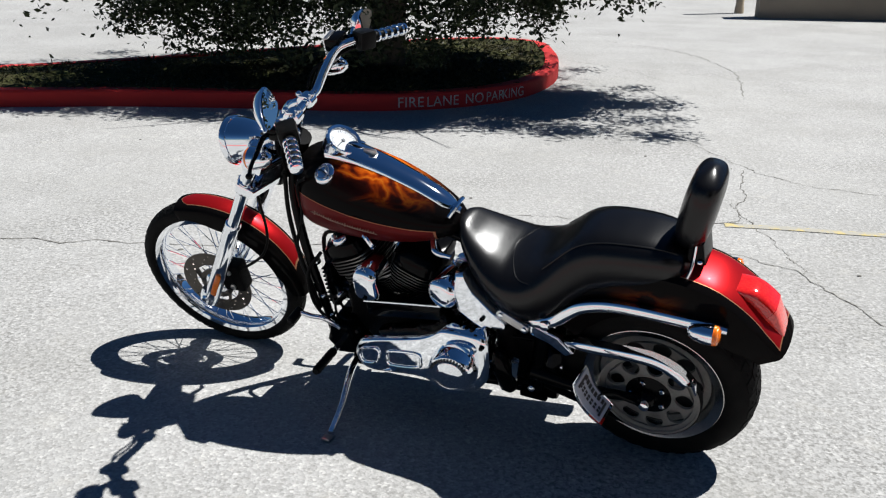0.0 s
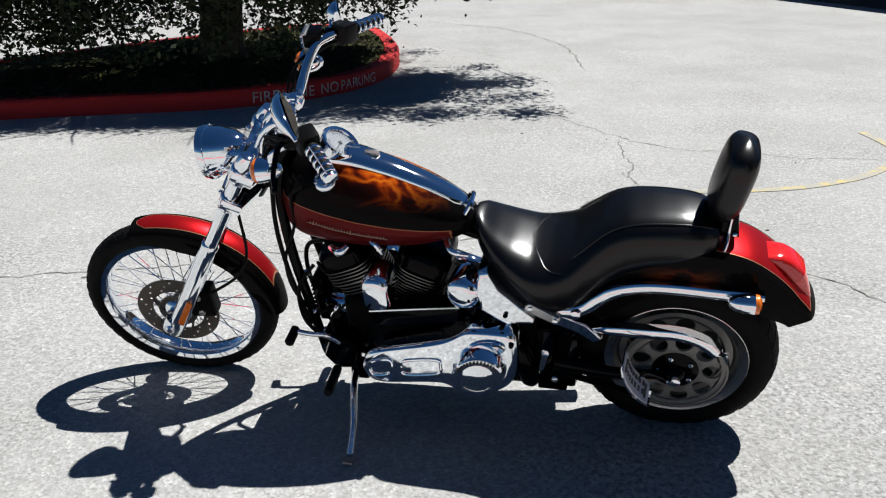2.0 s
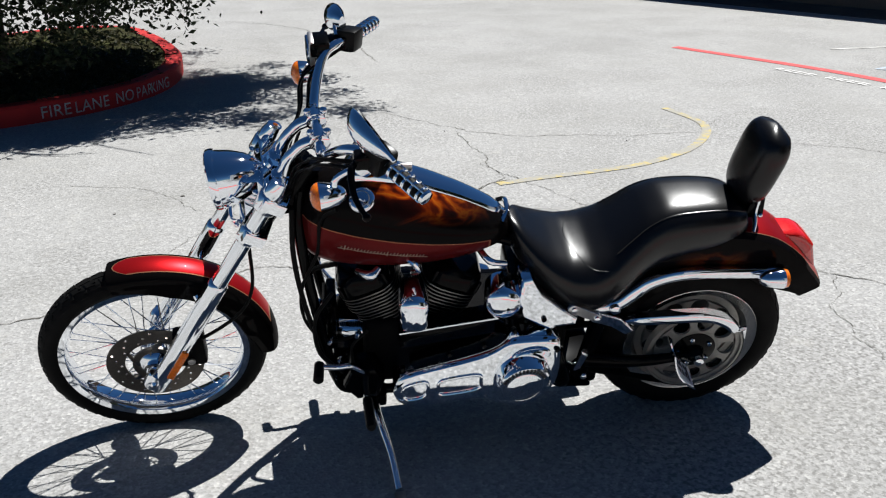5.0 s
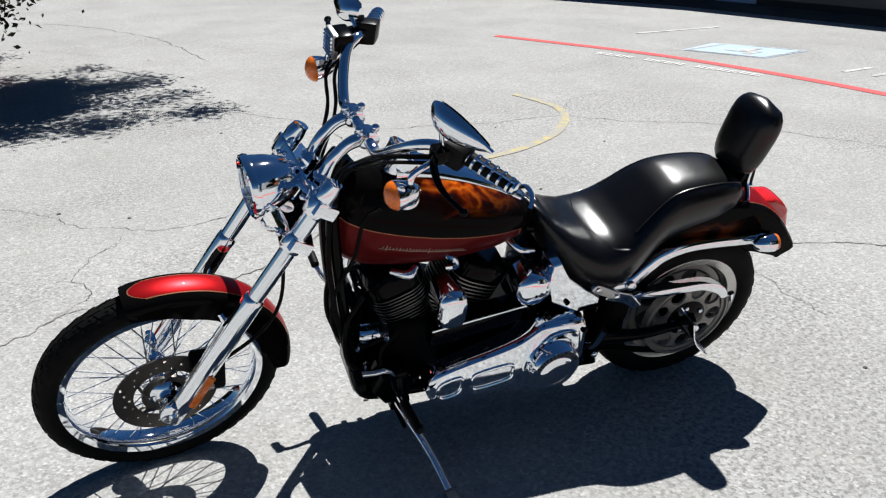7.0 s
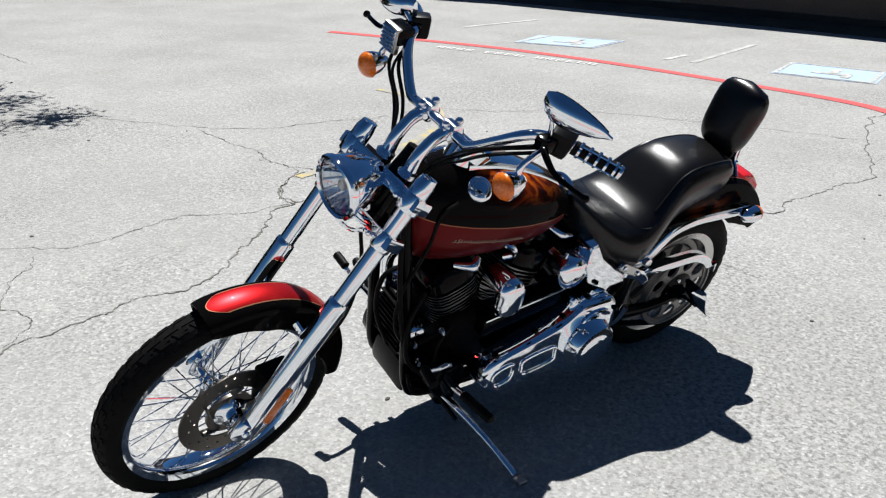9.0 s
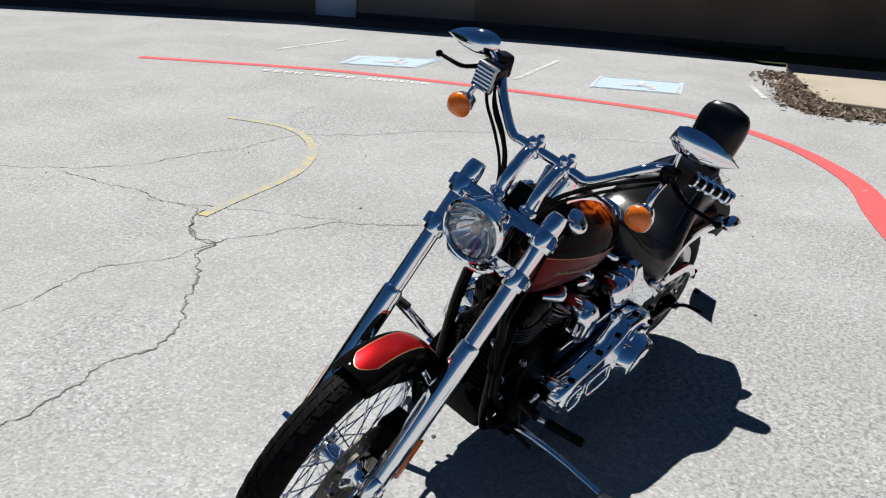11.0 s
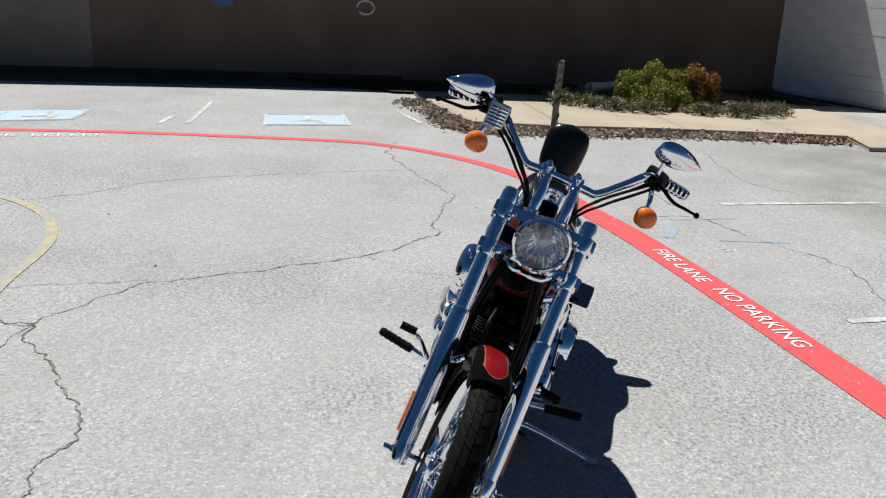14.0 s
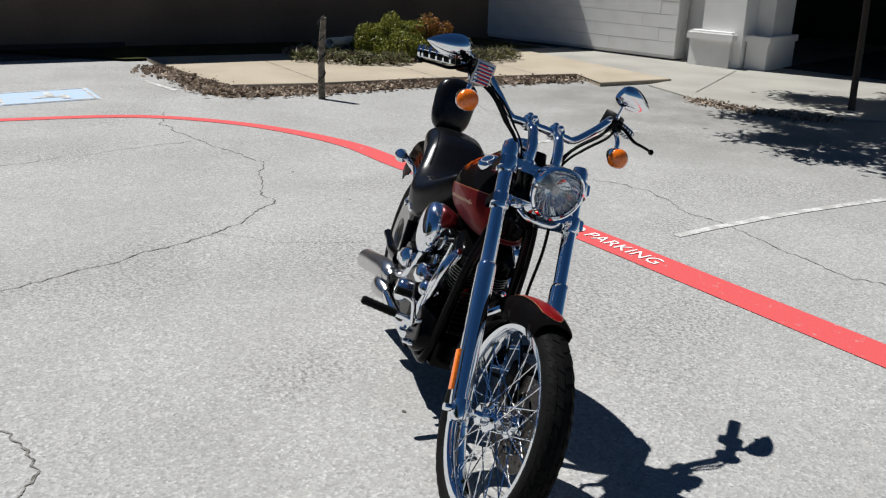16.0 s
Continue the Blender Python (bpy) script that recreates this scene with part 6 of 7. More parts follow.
part("backrest_stay", bm, BLACK, rest)

# frame
bm = bmesh.new()
for s in (-1, 1):
    tube(bm, [(1.275, 0.020 * s, 0.905), (1.285, 0.055 * s, 0.80), (1.268, 0.085 * s, 0.62), (1.235, 0.098 * s, 0.40), (1.205, 0.105 * s, 0.25), (1.150, 0.108 * s, 0.200), (0.95, 0.110 * s, 0.190), (0.60, 0.112 * s, 0.195), (0.42, 0.115 * s, 0.25), (0.37, 0.115 * s, 0.40), (0.40, 0.105 * s, 0.56), (0.52, 0.07 * s, 0.66), (0.70, 0.03 * s, 0.715), (1.15, 0.02 * s, 0.83)], 0.0165, 12)
part("frame", bm, BLACK, bike, "black steel frame tubes")
bm = bmesh.new()
tube(bm, [NECK + AXIS * d for d in (0.03, -0.14)], 0.041, 20, 1)
block(bm, (1.16, -0.028, 0.80), (1.27, 0.028, 0.91), 0.012)
part("steering_head", bm, BLACK, bike)

# engine
engine = part("engine_case", block(bmesh.new(), (0.80, -0.135, 0.225), (1.115, 0.125, 0.47), 0.045, None, 4), WRINKLE, bike, "black crankcase of the v-twin engine")
bm = bmesh.new()
block(bm, (0.46, -0.130, 0.215), (0.82, 0.125, 0.455), 0.035, None, 3)
part("gearbox", bm, WRINKLE, bike, "black gearbox behind the engine")
CR = Vector((0.968, 0, 0.268))
for name, tilt in (("front_cylinder", 22.5), ("rear_cylinder", -22.5)):
    a = radians(tilt)
    up = Vector((math.sin(a), 0, math.cos(a)))
    side = Vector((math.cos(a), 0, -math.sin(a)))

    def oval(h, w, d, e=0.6, n=28):
        return [CR + up * h + side * w * math.copysign(abs(math.cos(b)) ** e, math.cos(b)) + Vector((0, d * math.copysign(abs(math.sin(b)) ** e, math.sin(b)), 0)) for b in (2 * math.pi * j / n for j in range(n))]
    bm = bmesh.new()
    rings(bm, [oval(0.10, 0.056, 0.060, 0.9), oval(0.31, 0.056, 0.060, 0.9)])
    cyl = part(name, bm, WRINKLE, bike, "black finned engine cylinder")
    for k in range(16):
        h = 0.138 + k * 0.0128
        w, d = (0.086, 0.098) if k < 11 else (0.094, 0.114)
        bm = bmesh.new()
        rings(bm, [oval(h, w, d), oval(h + 0.0042, w, d)])
        bm.faces.ensure_lookup_table()
        for f in bm.faces:
            f.material_index = 0 if len(f.verts) > 4 else 1
        part("fin", bm, (WRINKLE, FINEDGE), cyl)
    bm = bmesh.new()
    rings(bm, [oval(0.338, 0.078, 0.105, 0.5), oval(0.345, 0.084, 0.112, 0.5), oval(0.385, 0.082, 0.108, 0.5), oval(0.402, 0.066, 0.09, 0.5)])
    part("rocker_cover", bm, BLACK, cyl, "black rocker cover")
    for w, d in ((0.07, 0.1), (-0.07, 0.1)):
        bm = bmesh.new()
        lathe(bm, [(0.345, 0.006), (0.386, 0.006), (0.389, 0.004)], CR + side * w + Vector((0, d, 0)), up, 10)
        part("cover_bolt", bm, BLACK, cyl)
    for dd in (-0.030, 0.030):
        bm = bmesh.new()
        tube(bm, [CR + up * 0.06 + side * dd + Vector((0, -0.115, 0)), CR + up * 0.34 + side * dd * 1.4 + Vector((0, -0.105, 0))], [0.011, 0.011], 10, 1)
        part("pushrod_tube", bm, CHROME, cyl)
# horn cover
bm = bmesh.new()
loops = []
for y, f, dz in ((0.100, 0.92, 0.0), (0.180, 1.0, 0.0), (0.200, 0.95, -0.002), (0.212, 0.80, -0.004), (0.216, 0.5, -0.006)):
    loops.append([(0.962 + (x - 0.962) * f, y, 0.574 + (z - 0.586) * 0.77 * f + dz) for x, z in closed([(0.925, 0.505), (0.999, 0.505), (1.008, 0.590), (1.006, 0.630), (0.988, 0.658), (0.962, 0.667), (0.936, 0.658), (0.918, 0.630), (0.916, 0.590)], 3)])
rings(bm, loops)
horn = part("horn_cover", bm, CHROME, bike, "domed chrome horn cover between the cylinders")
bm = bmesh.new()
tube(bm, [(0.962, 0.10, 0.70), (0.975, 0.13, 0.722), (0.955, 0.145, 0.715), (0.945, 0.14, 0.688), (0.962, 0.12, 0.668)], 0.009, 8)
part("horn_bracket", bm, CHROME, horn)
# chrome ignition cover and oil tank panel
bm = bmesh.new()
lathe(bm, [(0.08, 0.056), (0.160, 0.058), (0.176, 0.052), (0.186, 0.034), (0.189, 0.002)], (0.676, 0, 0.560), (0.10, 1, 0.05), 32)
part("electrics_cover", bm, CHROME, bike, "round chrome electrics cover under the seat")
bm = bmesh.new()
slab(bm, [(0.640, 0.655), (0.645, 0.590), (0.632, 0.530), (0.583, 0.500), (0.538, 0.478), (0.526, 0.490), (0.461, 0.495), (0.456, 0.515), (0.502, 0.546), (0.580, 0.608), (0.612, 0.662)], 0.10, 0.172, 0.012)
for v in bm.verts:
    v.co.y += 0.012 - 0.22 * (v.co.z - 0.56)
part("oil_tank_cover", bm, CHROME, bike, "chrome side cover of the oil tank")
bm = bmesh.new()
block(bm, (0.40, -0.12, 0.38), (0.66, 0.11, 0.60), 0.03, None, 3)
part("oil_tank", bm, BLACK, bike)
# primary cover
SET["body"] = set_primary


def face_set(z):
    """The cover's face leans in towards its top."""
    return -0.15 * (z - 0.33)


PRIM = [(1.035, 0.345), (1.022, 0.385), (0.99, 0.408), (0.92, 0.418), (0.83, 0.426), (0.755, 0.436), (0.712, 0.450), (0.676, 0.468), (0.645, 0.472), (0.550, 0.460), (0.518, 0.444), (0.505, 0.41), (0.505, 0.32), (0.520, 0.270), (0.560, 0.238), (0.625, 0.226), (0.690, 0.236), (0.74, 0.268), (0.80, 0.278), (0.90, 0.280), (0.98, 0.284), (1.02, 0.305)]
bm = bmesh.new()
slab(bm, closed(PRIM, 3), 0.12, 0.248, 0.022, "y", 4)
for v in bm.verts:
    if v.co.y > 0.2:
        v.co.y += face_set(v.co.z)
primary = part("primary_cover", bm, CHROME, bike, "long chrome primary drive cover")
for x, z in ((1.005, 0.385), (0.86, 0.410), (0.752, 0.421), (0.660, 0.456), (0.552, 0.428), (0.522, 0.36)):
    part("cover_bolt", lathe(bmesh.new(), [(0.236, 0.0085), (0.252, 0.0085), (0.256, 0.006)], (x, face_set(z), z), (0, 1, 0.24), 12), BLACK, primary)
bm = bmesh.new()
lathe(bm, [(0.22, 0.092), (0.258, 0.090), (0.268, 0.085), (0.284, 0.083), (0.290, 0.078), (0.2915, 0.060), (0.2905, 0.056), (0.293, 0.052), (0.297, 0.030), (0.298, 0.002)], (0.628, 0, 0.333), (0, 1, 0), 48)
derby = part("clutch_cover", bm, CHROME, primary, "round chrome clutch cover")
bm = bmesh.new()
for k in range(14):
    a = radians(28 + 124 * k / 13)
    for dr, wd in ((0.069, 0.0055),):
        c = Vector((0.628 - math.cos(a) * dr * -1, 0.2925, 0.333 + math.sin(a) * dr))
        r = Vector((math.cos(a), 0, math.sin(a)))
        t = Vector((-math.sin(a), 0, math.cos(a)))
        rings(bm, [[c + r * i * wd + t * j * 0.0034 + Vector((0, y, 0)) for i, j in ((-1, -1), (1, -1), (1, 1), (-1, 1))] for y in (-0.004, 0.0005)])
part("ring_bars", bm, INK, primary, "dark marks round the clutch cover")["kind"] = "stuff"
bm = bmesh.new()
lathe(bm, [(0.236, 0.004), (0.250, 0.042), (0.262, 0.050), (0.265, 0.046), (0.258, 0.030), (0.256, 0.001)], (0, 0, 0), (0, 1, 0), 32)
bmesh.ops.transform(bm, matrix=Matrix.Translation((0.604, -0.022, 0.408)) @ Matrix.Diagonal((1.25, 1, 0.62, 1)), verts=bm.verts)
part("inspection_dome", bm, CHROME, primary)
for pts in ([(0.880, 0.372), (0.770, 0.372), (0.758, 0.345), (0.770, 0.318), (0.880, 0.318), (0.892, 0.345)], [(0.995, 0.372), (0.935, 0.378), (0.925, 0.350), (0.940, 0.322), (0.990, 0.320), (1.006, 0.345)]):
    bm = bmesh.new()
    o = [Vector((x, 0.249 + face_set(z), z)) for x, z in closed(pts, 4)]
    tube(bm, o + o[:2], 0.0055, 8, 1)
    part("raised_frame", bm, CHROME, primary)
bm = bmesh.new()
block(bm, (0.705, 0.10, 0.445), (1.01, 0.165, 0.520), 0.014)
part("inner_case", bm, BLACK, bike)
bm = bmesh.new()
tube(bm, [(1.01, 0.168, 0.515), (0.85, 0.170, 0.516), (0.70, 0.168, 0.512)], 0.004, 6)
part("shift_rod", bm, CHROME, bike, "thin chrome shift rod")
SET["body"] = set_body
# regulator and cooler at the front of the frame
bm = bmesh.new()
block(bm, (1.195, -0.070, 0.33), (1.225, 0.070, 0.50), 0.006)
regulator = part("regulator", bm, BLACK, bike, "black finned regulator on the down tubes")
for k in range(9):
    part("regulator_fin", block(bmesh.new(), (1.220, -0.068, 0.342 + k * 0.017), (1.238, 0.068, 0.347 + k * 0.017), 0.001), WRINKLE, regulator)
bm = bmesh.new()
block(bm, (1.10, -0.09, 0.20), (1.215, 0.10, 0.30), 0.02)
tube(bm, [(1.20, 0.04, 0.30), (1.225, 0.06, 0.40), (1.20, 0.08, 0.52)], 0.006, 8)
part("engine_mount", bm, BLACK, bike)
bm = bmesh.new()
lathe(bm, [(0, 0.034), (0.075, 0.034), (0.082, 0.028)], (1.115, 0.02, 0.36), (1, 0, 0.05), 24)
part("oil_filter", bm, CHROME, bike, "chrome oil filter at the engine front")
bm = bmesh.new()
tube(bm, [(1.175, 0.115, 0.90), (1.22, 0.11, 0.86), (1.235, 0.10, 0.74), (1.29, 0.10, 0.60), (1.285, 0.10, 0.47), (1.22, 0.11, 0.40), (1.12, 0.12, 0.43)], 0.0055, 8)
tube(bm, [(1.30, 0.06, 0.87), (1.305, 0.085, 0.72), (1.285, 0.105, 0.55), (1.24, 0.12, 0.35)], 0.008, 8)
part("wiring_loom", bm, GRIPRUB, bike, "black cables along the down tube")
bm = bmesh.new()
tube(bm, [(1.125, 0.10, 0.665), (1.085, 0.135, 0.675), (1.06, 0.12, 0.69)], [0.010, 0.016, 0.010], 10)
part("engine_bracket", bm, CHROME, bike)
part("tank_bracket", tube(bmesh.new(), [(0.76, 0.06, 0.70), (0.73, 0.105, 0.685), (0.68, 0.10, 0.67)], [0.010, 0.011, 0.008], 10), CHROME, bike)

# foot controls
SET["body"] = set_controls
bm = bmesh.new()
tube(bm, [(1.10, 0.17, 0.335), (1.155, 0.215, 0.425), (1.20, 0.225, 0.435), (1.255, 0.235, 0.452)], [0.010, 0.009, 0.0085, 0.009], 10)
shifter = part("shift_lever", bm, CHROME, bike, "chrome shift lever with a black toe peg")
bm = bmesh.new()
lathe(bm, [(-0.006, 0.008), (0, 0.015), (0.060, 0.016), (0.066, 0.010)], (1.252, 0.222, 0.450), (0.05, 1, -0.12), 16)
part("toe_peg", bm, GRIPRUB, shifter)
for s in (-1, 1):
    bm = bmesh.new()
    shape = [(1.16, 0.375), (1.085, 0.39), (1.055, 0.33), (1.075, 0.265), (1.145, 0.255), (1.185, 0.31)]
    if s < 0:
        shape = closed([(1.165, 0.36), (1.10, 0.40), (1.02, 0.38), (0.995, 0.30), (1.03, 0.225), (1.13, 0.215), (1.19, 0.28)], 4)
    slab(bm, shape, 0.115 * s, (0.200 if s > 0 else 0.185) * s, 0.014)
    mount = part("control_mount", bm, BLACK, bike, "black forward control mount")
    bm = bmesh.new()
    tube(bm, [(1.118, 0.19 * s, 0.318), (1.112, 0.27 * s, 0.330)], 0.011, 10, 1)
    part("peg_bracket", bm, CHROME, mount)
    bm = bmesh.new()
    a, b = Vector((1.113, 0.262 * s, 0.329)), Vector((1.104, 0.395 * s, 0.347))
    lathe(bm, [(0, 0.010), (0.004, 0.015)] + [(0.010 + k * 0.010, 0.0165 if k % 2 else 0.0145) for k in range(12)] + [(0.133, 0.012)], a, b - a, 18)
    part("foot_peg", bm, GRIPRUB, mount, "black rubber foot peg")
bm = bmesh.new()
tube(bm, [(1.10, -0.19, 0.30), (1.16, -0.215, 0.36), (1.215, -0.245, 0.425), (1.225, -0.285, 0.445)], [0.011, 0.010, 0.009, 0.009], 10)
pedal = part("brake_pedal", bm, CHROME, bike, "chrome brake pedal")
bm = bmesh.new()
tube(bm, [(1.228, -0.262, 0.452), (1.230, -0.318, 0.456)], 0.014, 12, 1)
part("pedal_pad", bm, GRIPRUB, pedal)
bm = bmesh.new()
lathe(bm, [(-0.050, 0.012), (-0.046, 0.026), (-0.010, 0.029), (-0.006, 0.033), (0.006, 0.033), (0.010, 0.029), (0.040, 0.027), (0.050, 0.018), (0.053, 0.003)], (1.085, -0.165, 0.435), (0.55, -0.70, 0.30), 24)
part("brake_cylinder", bm, CHROME, bike, "rounded chrome brake cylinder")
bm = bmesh.new()
lathe(bm, [(0.0, 0.040), (0.030, 0.040), (0.042, 0.034), (0.050, 0.018), (0.052, 0.002)], (0.985, -0.165, 0.455), (0.25, -1, 0.2), 24)
part("lifter_cover", bm, CHROME, bike, "domed chrome lifter cover")
for q in ((1.02, -0.20, 0.24), (1.15, -0.19, 0.25), (1.16, -0.19, 0.34), (1.05, -0.19, 0.365), (1.08, -0.19, 0.225)):
    part("mount_bolt", lathe(bmesh.new(), [(-0.012, 0.010), (0.008, 0.010), (0.011, 0.007), (0.012, 0.001)], q, (0, -1, 0), 10), CHROME, bike)

# side stand
SET["body"] = None
bm = bmesh.new()
tube(bm, [(1.080, 0.135, 0.222), (1.066, 0.235, 0.222), (1.032, 0.37, 0.192), (1.015, 0.482, 0.168)], [0.014, 0.0125, 0.011, 0.012], 12)
stand = part("side_stand", bm, CHROME, bike, "chrome side stand, folded out to the ground")
bm = bmesh.new()
block(bm, (-0.016, -0.020, -0.006), (0.018, 0.016, 0.006), 0.004)
bmesh.ops.transform(bm, matrix=Matrix.Translation((1.012, 0.507, 0.1680)) @ Matrix.Rotation(radians(17.19), 4, "X"), verts=bm.verts)
part("stand_foot", bm, STEEL, stand)
bm = bmesh.new()
block(bm, (1.035, 0.10, 0.185), (1.10, 0.165, 0.235), 0.012)
tube(bm, [(1.09, 0.16, 0.215), (1.075, 0.24, 0.190)], 0.007, 8, 1)
part("stand_bracket", bm, BLACK, stand)

# rear wheel
SET["body"] = set_wheel
bm = bmesh.new()
hoop(bm, [(0.062, 0.196), (0.070, 0.214), (0.076, 0.219), (0.078, 0.215), (0.074, 0.208), (0.066, 0.188), (0.020, 0.166), (-0.020, 0.166), (-0.066, 0.188), (-0.074, 0.208), (-0.078, 0.215), (-0.076, 0.219), (-0.070, 0.214), (-0.062, 0.196)], RA, (0, 1, 0), 80)
rear_wheel = part("rear_wheel", bm, SATIN, bike, "polished disc rear wheel")
bm = bmesh.new()
RT = [(-0.066, 0.205), (-0.080, 0.220), (-0.086, 0.240), (-0.083, 0.264), (-0.072, 0.285), (-0.050, 0.297), (-0.025, 0.303), (0, 0.3045), (0.025, 0.303), (0.050, 0.297), (0.072, 0.285), (0.083, 0.264), (0.086, 0.240), (0.080, 0.220), (0.066, 0.205)]
hoop(bm, RT, RA, (0, 1, 0), 80)
rear_tyre = part("tyre", bm, RUBBER, rear_wheel)
part("tread", tread_blocks(RA, RT, ((-0.072, -0.042), (-0.038, -0.003), (0.003, 0.038), (0.042, 0.072)), 34, 0.003, 0.25), RUBBER, rear_tyre)["kind"] = "stuff"


def holed_disc(bm, o, y0, y1, r0, r1, r2, r3, n, gap):
    """A flat disc between two heights with n oval openings between r1 and r2."""
    for r_in, r_out in ((r0, r1), (r2, r3)):
        hoop(bm, [(y0, r_in), (y1, r_in), (y1, r_out), (y0, r_out)], o, (0, 1, 0), n * 8)
    for i in range(n):
        a = 2 * math.pi * i / n
        loops = []
        for t in (0.0, 0.06, 0.18, 0.35, 0.5, 0.65, 0.82, 0.94, 1.0):
            r = r1 + (r2 - r1) * t
            w = math.pi / n * (1 - gap * math.sqrt(max(0, 1 - (2 * t - 1) ** 2)))
            loops.append([o + Vector((math.cos(a + q) * r, y, math.sin(a + q) * r)) for q, y in ((-w, y0), (-w, y1), (w, y1), (w, y0))])
        rings(bm, loops)


bm = bmesh.new()
holed_disc(bm, RA, 0.028, 0.040, 0.02, 0.075, 0.150, 0.172, 9, 0.72)
part("wheel_disc", bm, PULLEY, rear_wheel)
bm = bmesh.new()
lathe(bm, [(-0.03, 0.17), (0.0, 0.17)], RA, (0, 1, 0), 48)
part("wheel_web", bm, mat("dark_web", (0.05, 0.05, 0.05), 0.5, 0.5, var=0.4), rear_wheel)
bm = bmesh.new()
holed_disc(bm, RA, 0.104, 0.114, 0.03, 0.078, 0.136, 0.152, 9, 0.72)
hoop(bm, [(0.094, 0.150), (0.122, 0.150), (0.122, 0.156), (0.094, 0.156)], RA, (0, 1, 0), 72)
part("belt_pulley", bm, PULLEY, rear_wheel, "polished drive pulley with oval openings")
bm = bmesh.new()
lathe(bm, [(0.03, 0.060), (0.116, 0.070), (0.120, 0.060), (0.126, 0.030), (0.150, 0.024), (0.158, 0.018)], RA, (0, 1, 0), 32)
part("hub", bm, BLACK, rear_wheel)
for k in range(5):
    a = 2 * math.pi * k / 5
    part("hub_bolt", lathe(bmesh.new(), [(0.116, 0.008), (0.127, 0.008), (0.129, 0.006)], RA + Vector((math.cos(a) * 0.052, 0, math.sin(a) * 0.052)), (0, 1, 0), 10), CHROME, rear_wheel)
bm = bmesh.new()
lathe(bm, [(0.150, 0.016), (0.176, 0.015), (0.180, 0.008)], RA, (0, 1, 0), 12)
part("axle_nut", bm, CHROME, rear_wheel)
bm = bmesh.new()
hoop(bm, [(-0.094, 0.085), (-0.089, 0.085), (-0.089, 0.146), (-0.094, 0.146)], RA, (0, 1, 0), 48)
part("brake_disc", bm, STEEL, rear_wheel)
# belt and swing arm
SET["body"] = None
bm = bmesh.new()
pts = [(0.624 + 0.055 * math.cos(a), 0.380 + 0.055 * math.sin(a)) for a in (radians(-80 + 160 * k / 10) for k in range(11))] + [(RA.x + 0.1635 * math.cos(a), RA.z + 0.1635 * math.sin(a)) for a in (radians(80 + 200 * k / 20) for k in range(21))]
o = [Vector((x, 0.108, z)) for x, z in pts]
vs = []
for i, q in enumerate(o):
    t = (o[(i + 1) % len(o)] - o[i - 1]).normalized()
    nn = Vector((-t.z, 0, t.x)) * 0.003
    vs.append([bm.verts.new(q + nn * a + Vector((0, b, 0))) for a, b in ((-1, -0.013), (1, -0.013), (1, 0.013), (-1, 0.013))])
for i in range(len(vs)):
    a, b = vs[i], vs[(i + 1) % len(vs)]
    for k in range(4):
        bm.faces.new((a[k], a[(k + 1) % 4], b[(k + 1) % 4], b[k]))
part("drive_belt", bm, GRIPRUB, bike, "black drive belt")
bm = bmesh.new()
for s in (-1, 1):
    tube(bm, [(0.40, 0.135 * s, 0.33), (0.22, 0.140 * s, 0.308), (0.09, 0.142 * s, 0.318), (0.010, 0.142 * s, 0.322)], [0.030, 0.020, 0.016, 0.020], 12)
    tube(bm, [(0.40, 0.12 * s, 0.24), (0.38, 0.12 * s, 0.36), (0.36, 0.12 * s, 0.50)], 0.026, 12)
part("swing_arm", bm, BLACK, bike, "black swing arm")
SET["body"] = set_body
bm = bmesh.new()
loops = []
for k in range(25):
    way = spline([(0.300, 0, 0.452), (0.240, 0, 0.460), (0.120, 0, 0.467), (0.010, 0, 0.470), (-0.065, 0, 0.445), (-0.105, 0, 0.408), (-0.128, 0, 0.368)], 4)
    q = way[k]
    tt = (way[min(k + 1, 24)] - way[max(k - 1, 0)]).normalized()
    u = Vector((tt.z, 0, -tt.x))
    u = u if u.z < 0 or k > 20 else -u
    h = 0.032 * min(1.0, 0.25 + k / 7, 0.15 + (24 - k) / 6)
    loops.append([q + u * du * h + Vector((0, y, 0)) for du, y in ((0, 0.105), (0, 0.136), (0.25, 0.142), (0.8, 0.142), (1, 0.138), (1, 0.128), (0.2, 0.126), (0.15, 0.105))])
rings(bm, loops)
part("belt_guard", bm, CHROME, bike, "curved chrome belt guard")
# side-mounted plate
plate_top, plate_low = Vector((0.182, 0.288, 0.484)), Vector((0.097, 0.298, 0.360))
pd = (plate_low - plate_top).normalized()
pn = Vector((-0.80, 0.05, 0.59))
pn = (pn - pd * pn.dot(pd)).normalized()
pw = pd.cross(pn)
bm = bmesh.new()
loops = []
for k in range(9):
    t = k / 8
    c = plate_top.lerp(plate_low, t) - pn * 0.020 * math.sin(math.pi * t)
    w = 0.052 * (1 - 0.10 * abs(2 * t - 1) ** 6)
    loops.append([c + pw * a * w + pn * b for a, b in ((-1, -0.002), (1, -0.002), (1, 0.002), (-1, 0.002))])
rings(bm, loops)
plate = part("plate_holder", bm, CHROME, bike, "side-mounted plate with a chrome surround")
bm = bmesh.new()
loops = []
for k in range(9):
    t = 0.06 + 0.88 * k / 8
    c = plate_top.lerp(plate_low, t) - pn * 0.020 * math.sin(math.pi * t)
    loops.append([c + pw * a * 0.044 + pn * b for a, b in ((-1, 0.002), (1, 0.002), (1, 0.0045), (-1, 0.0045))])
rings(bm, loops)
part("plate", bm, PLATEMAT, plate, "pale number plate")
bm = bmesh.new()
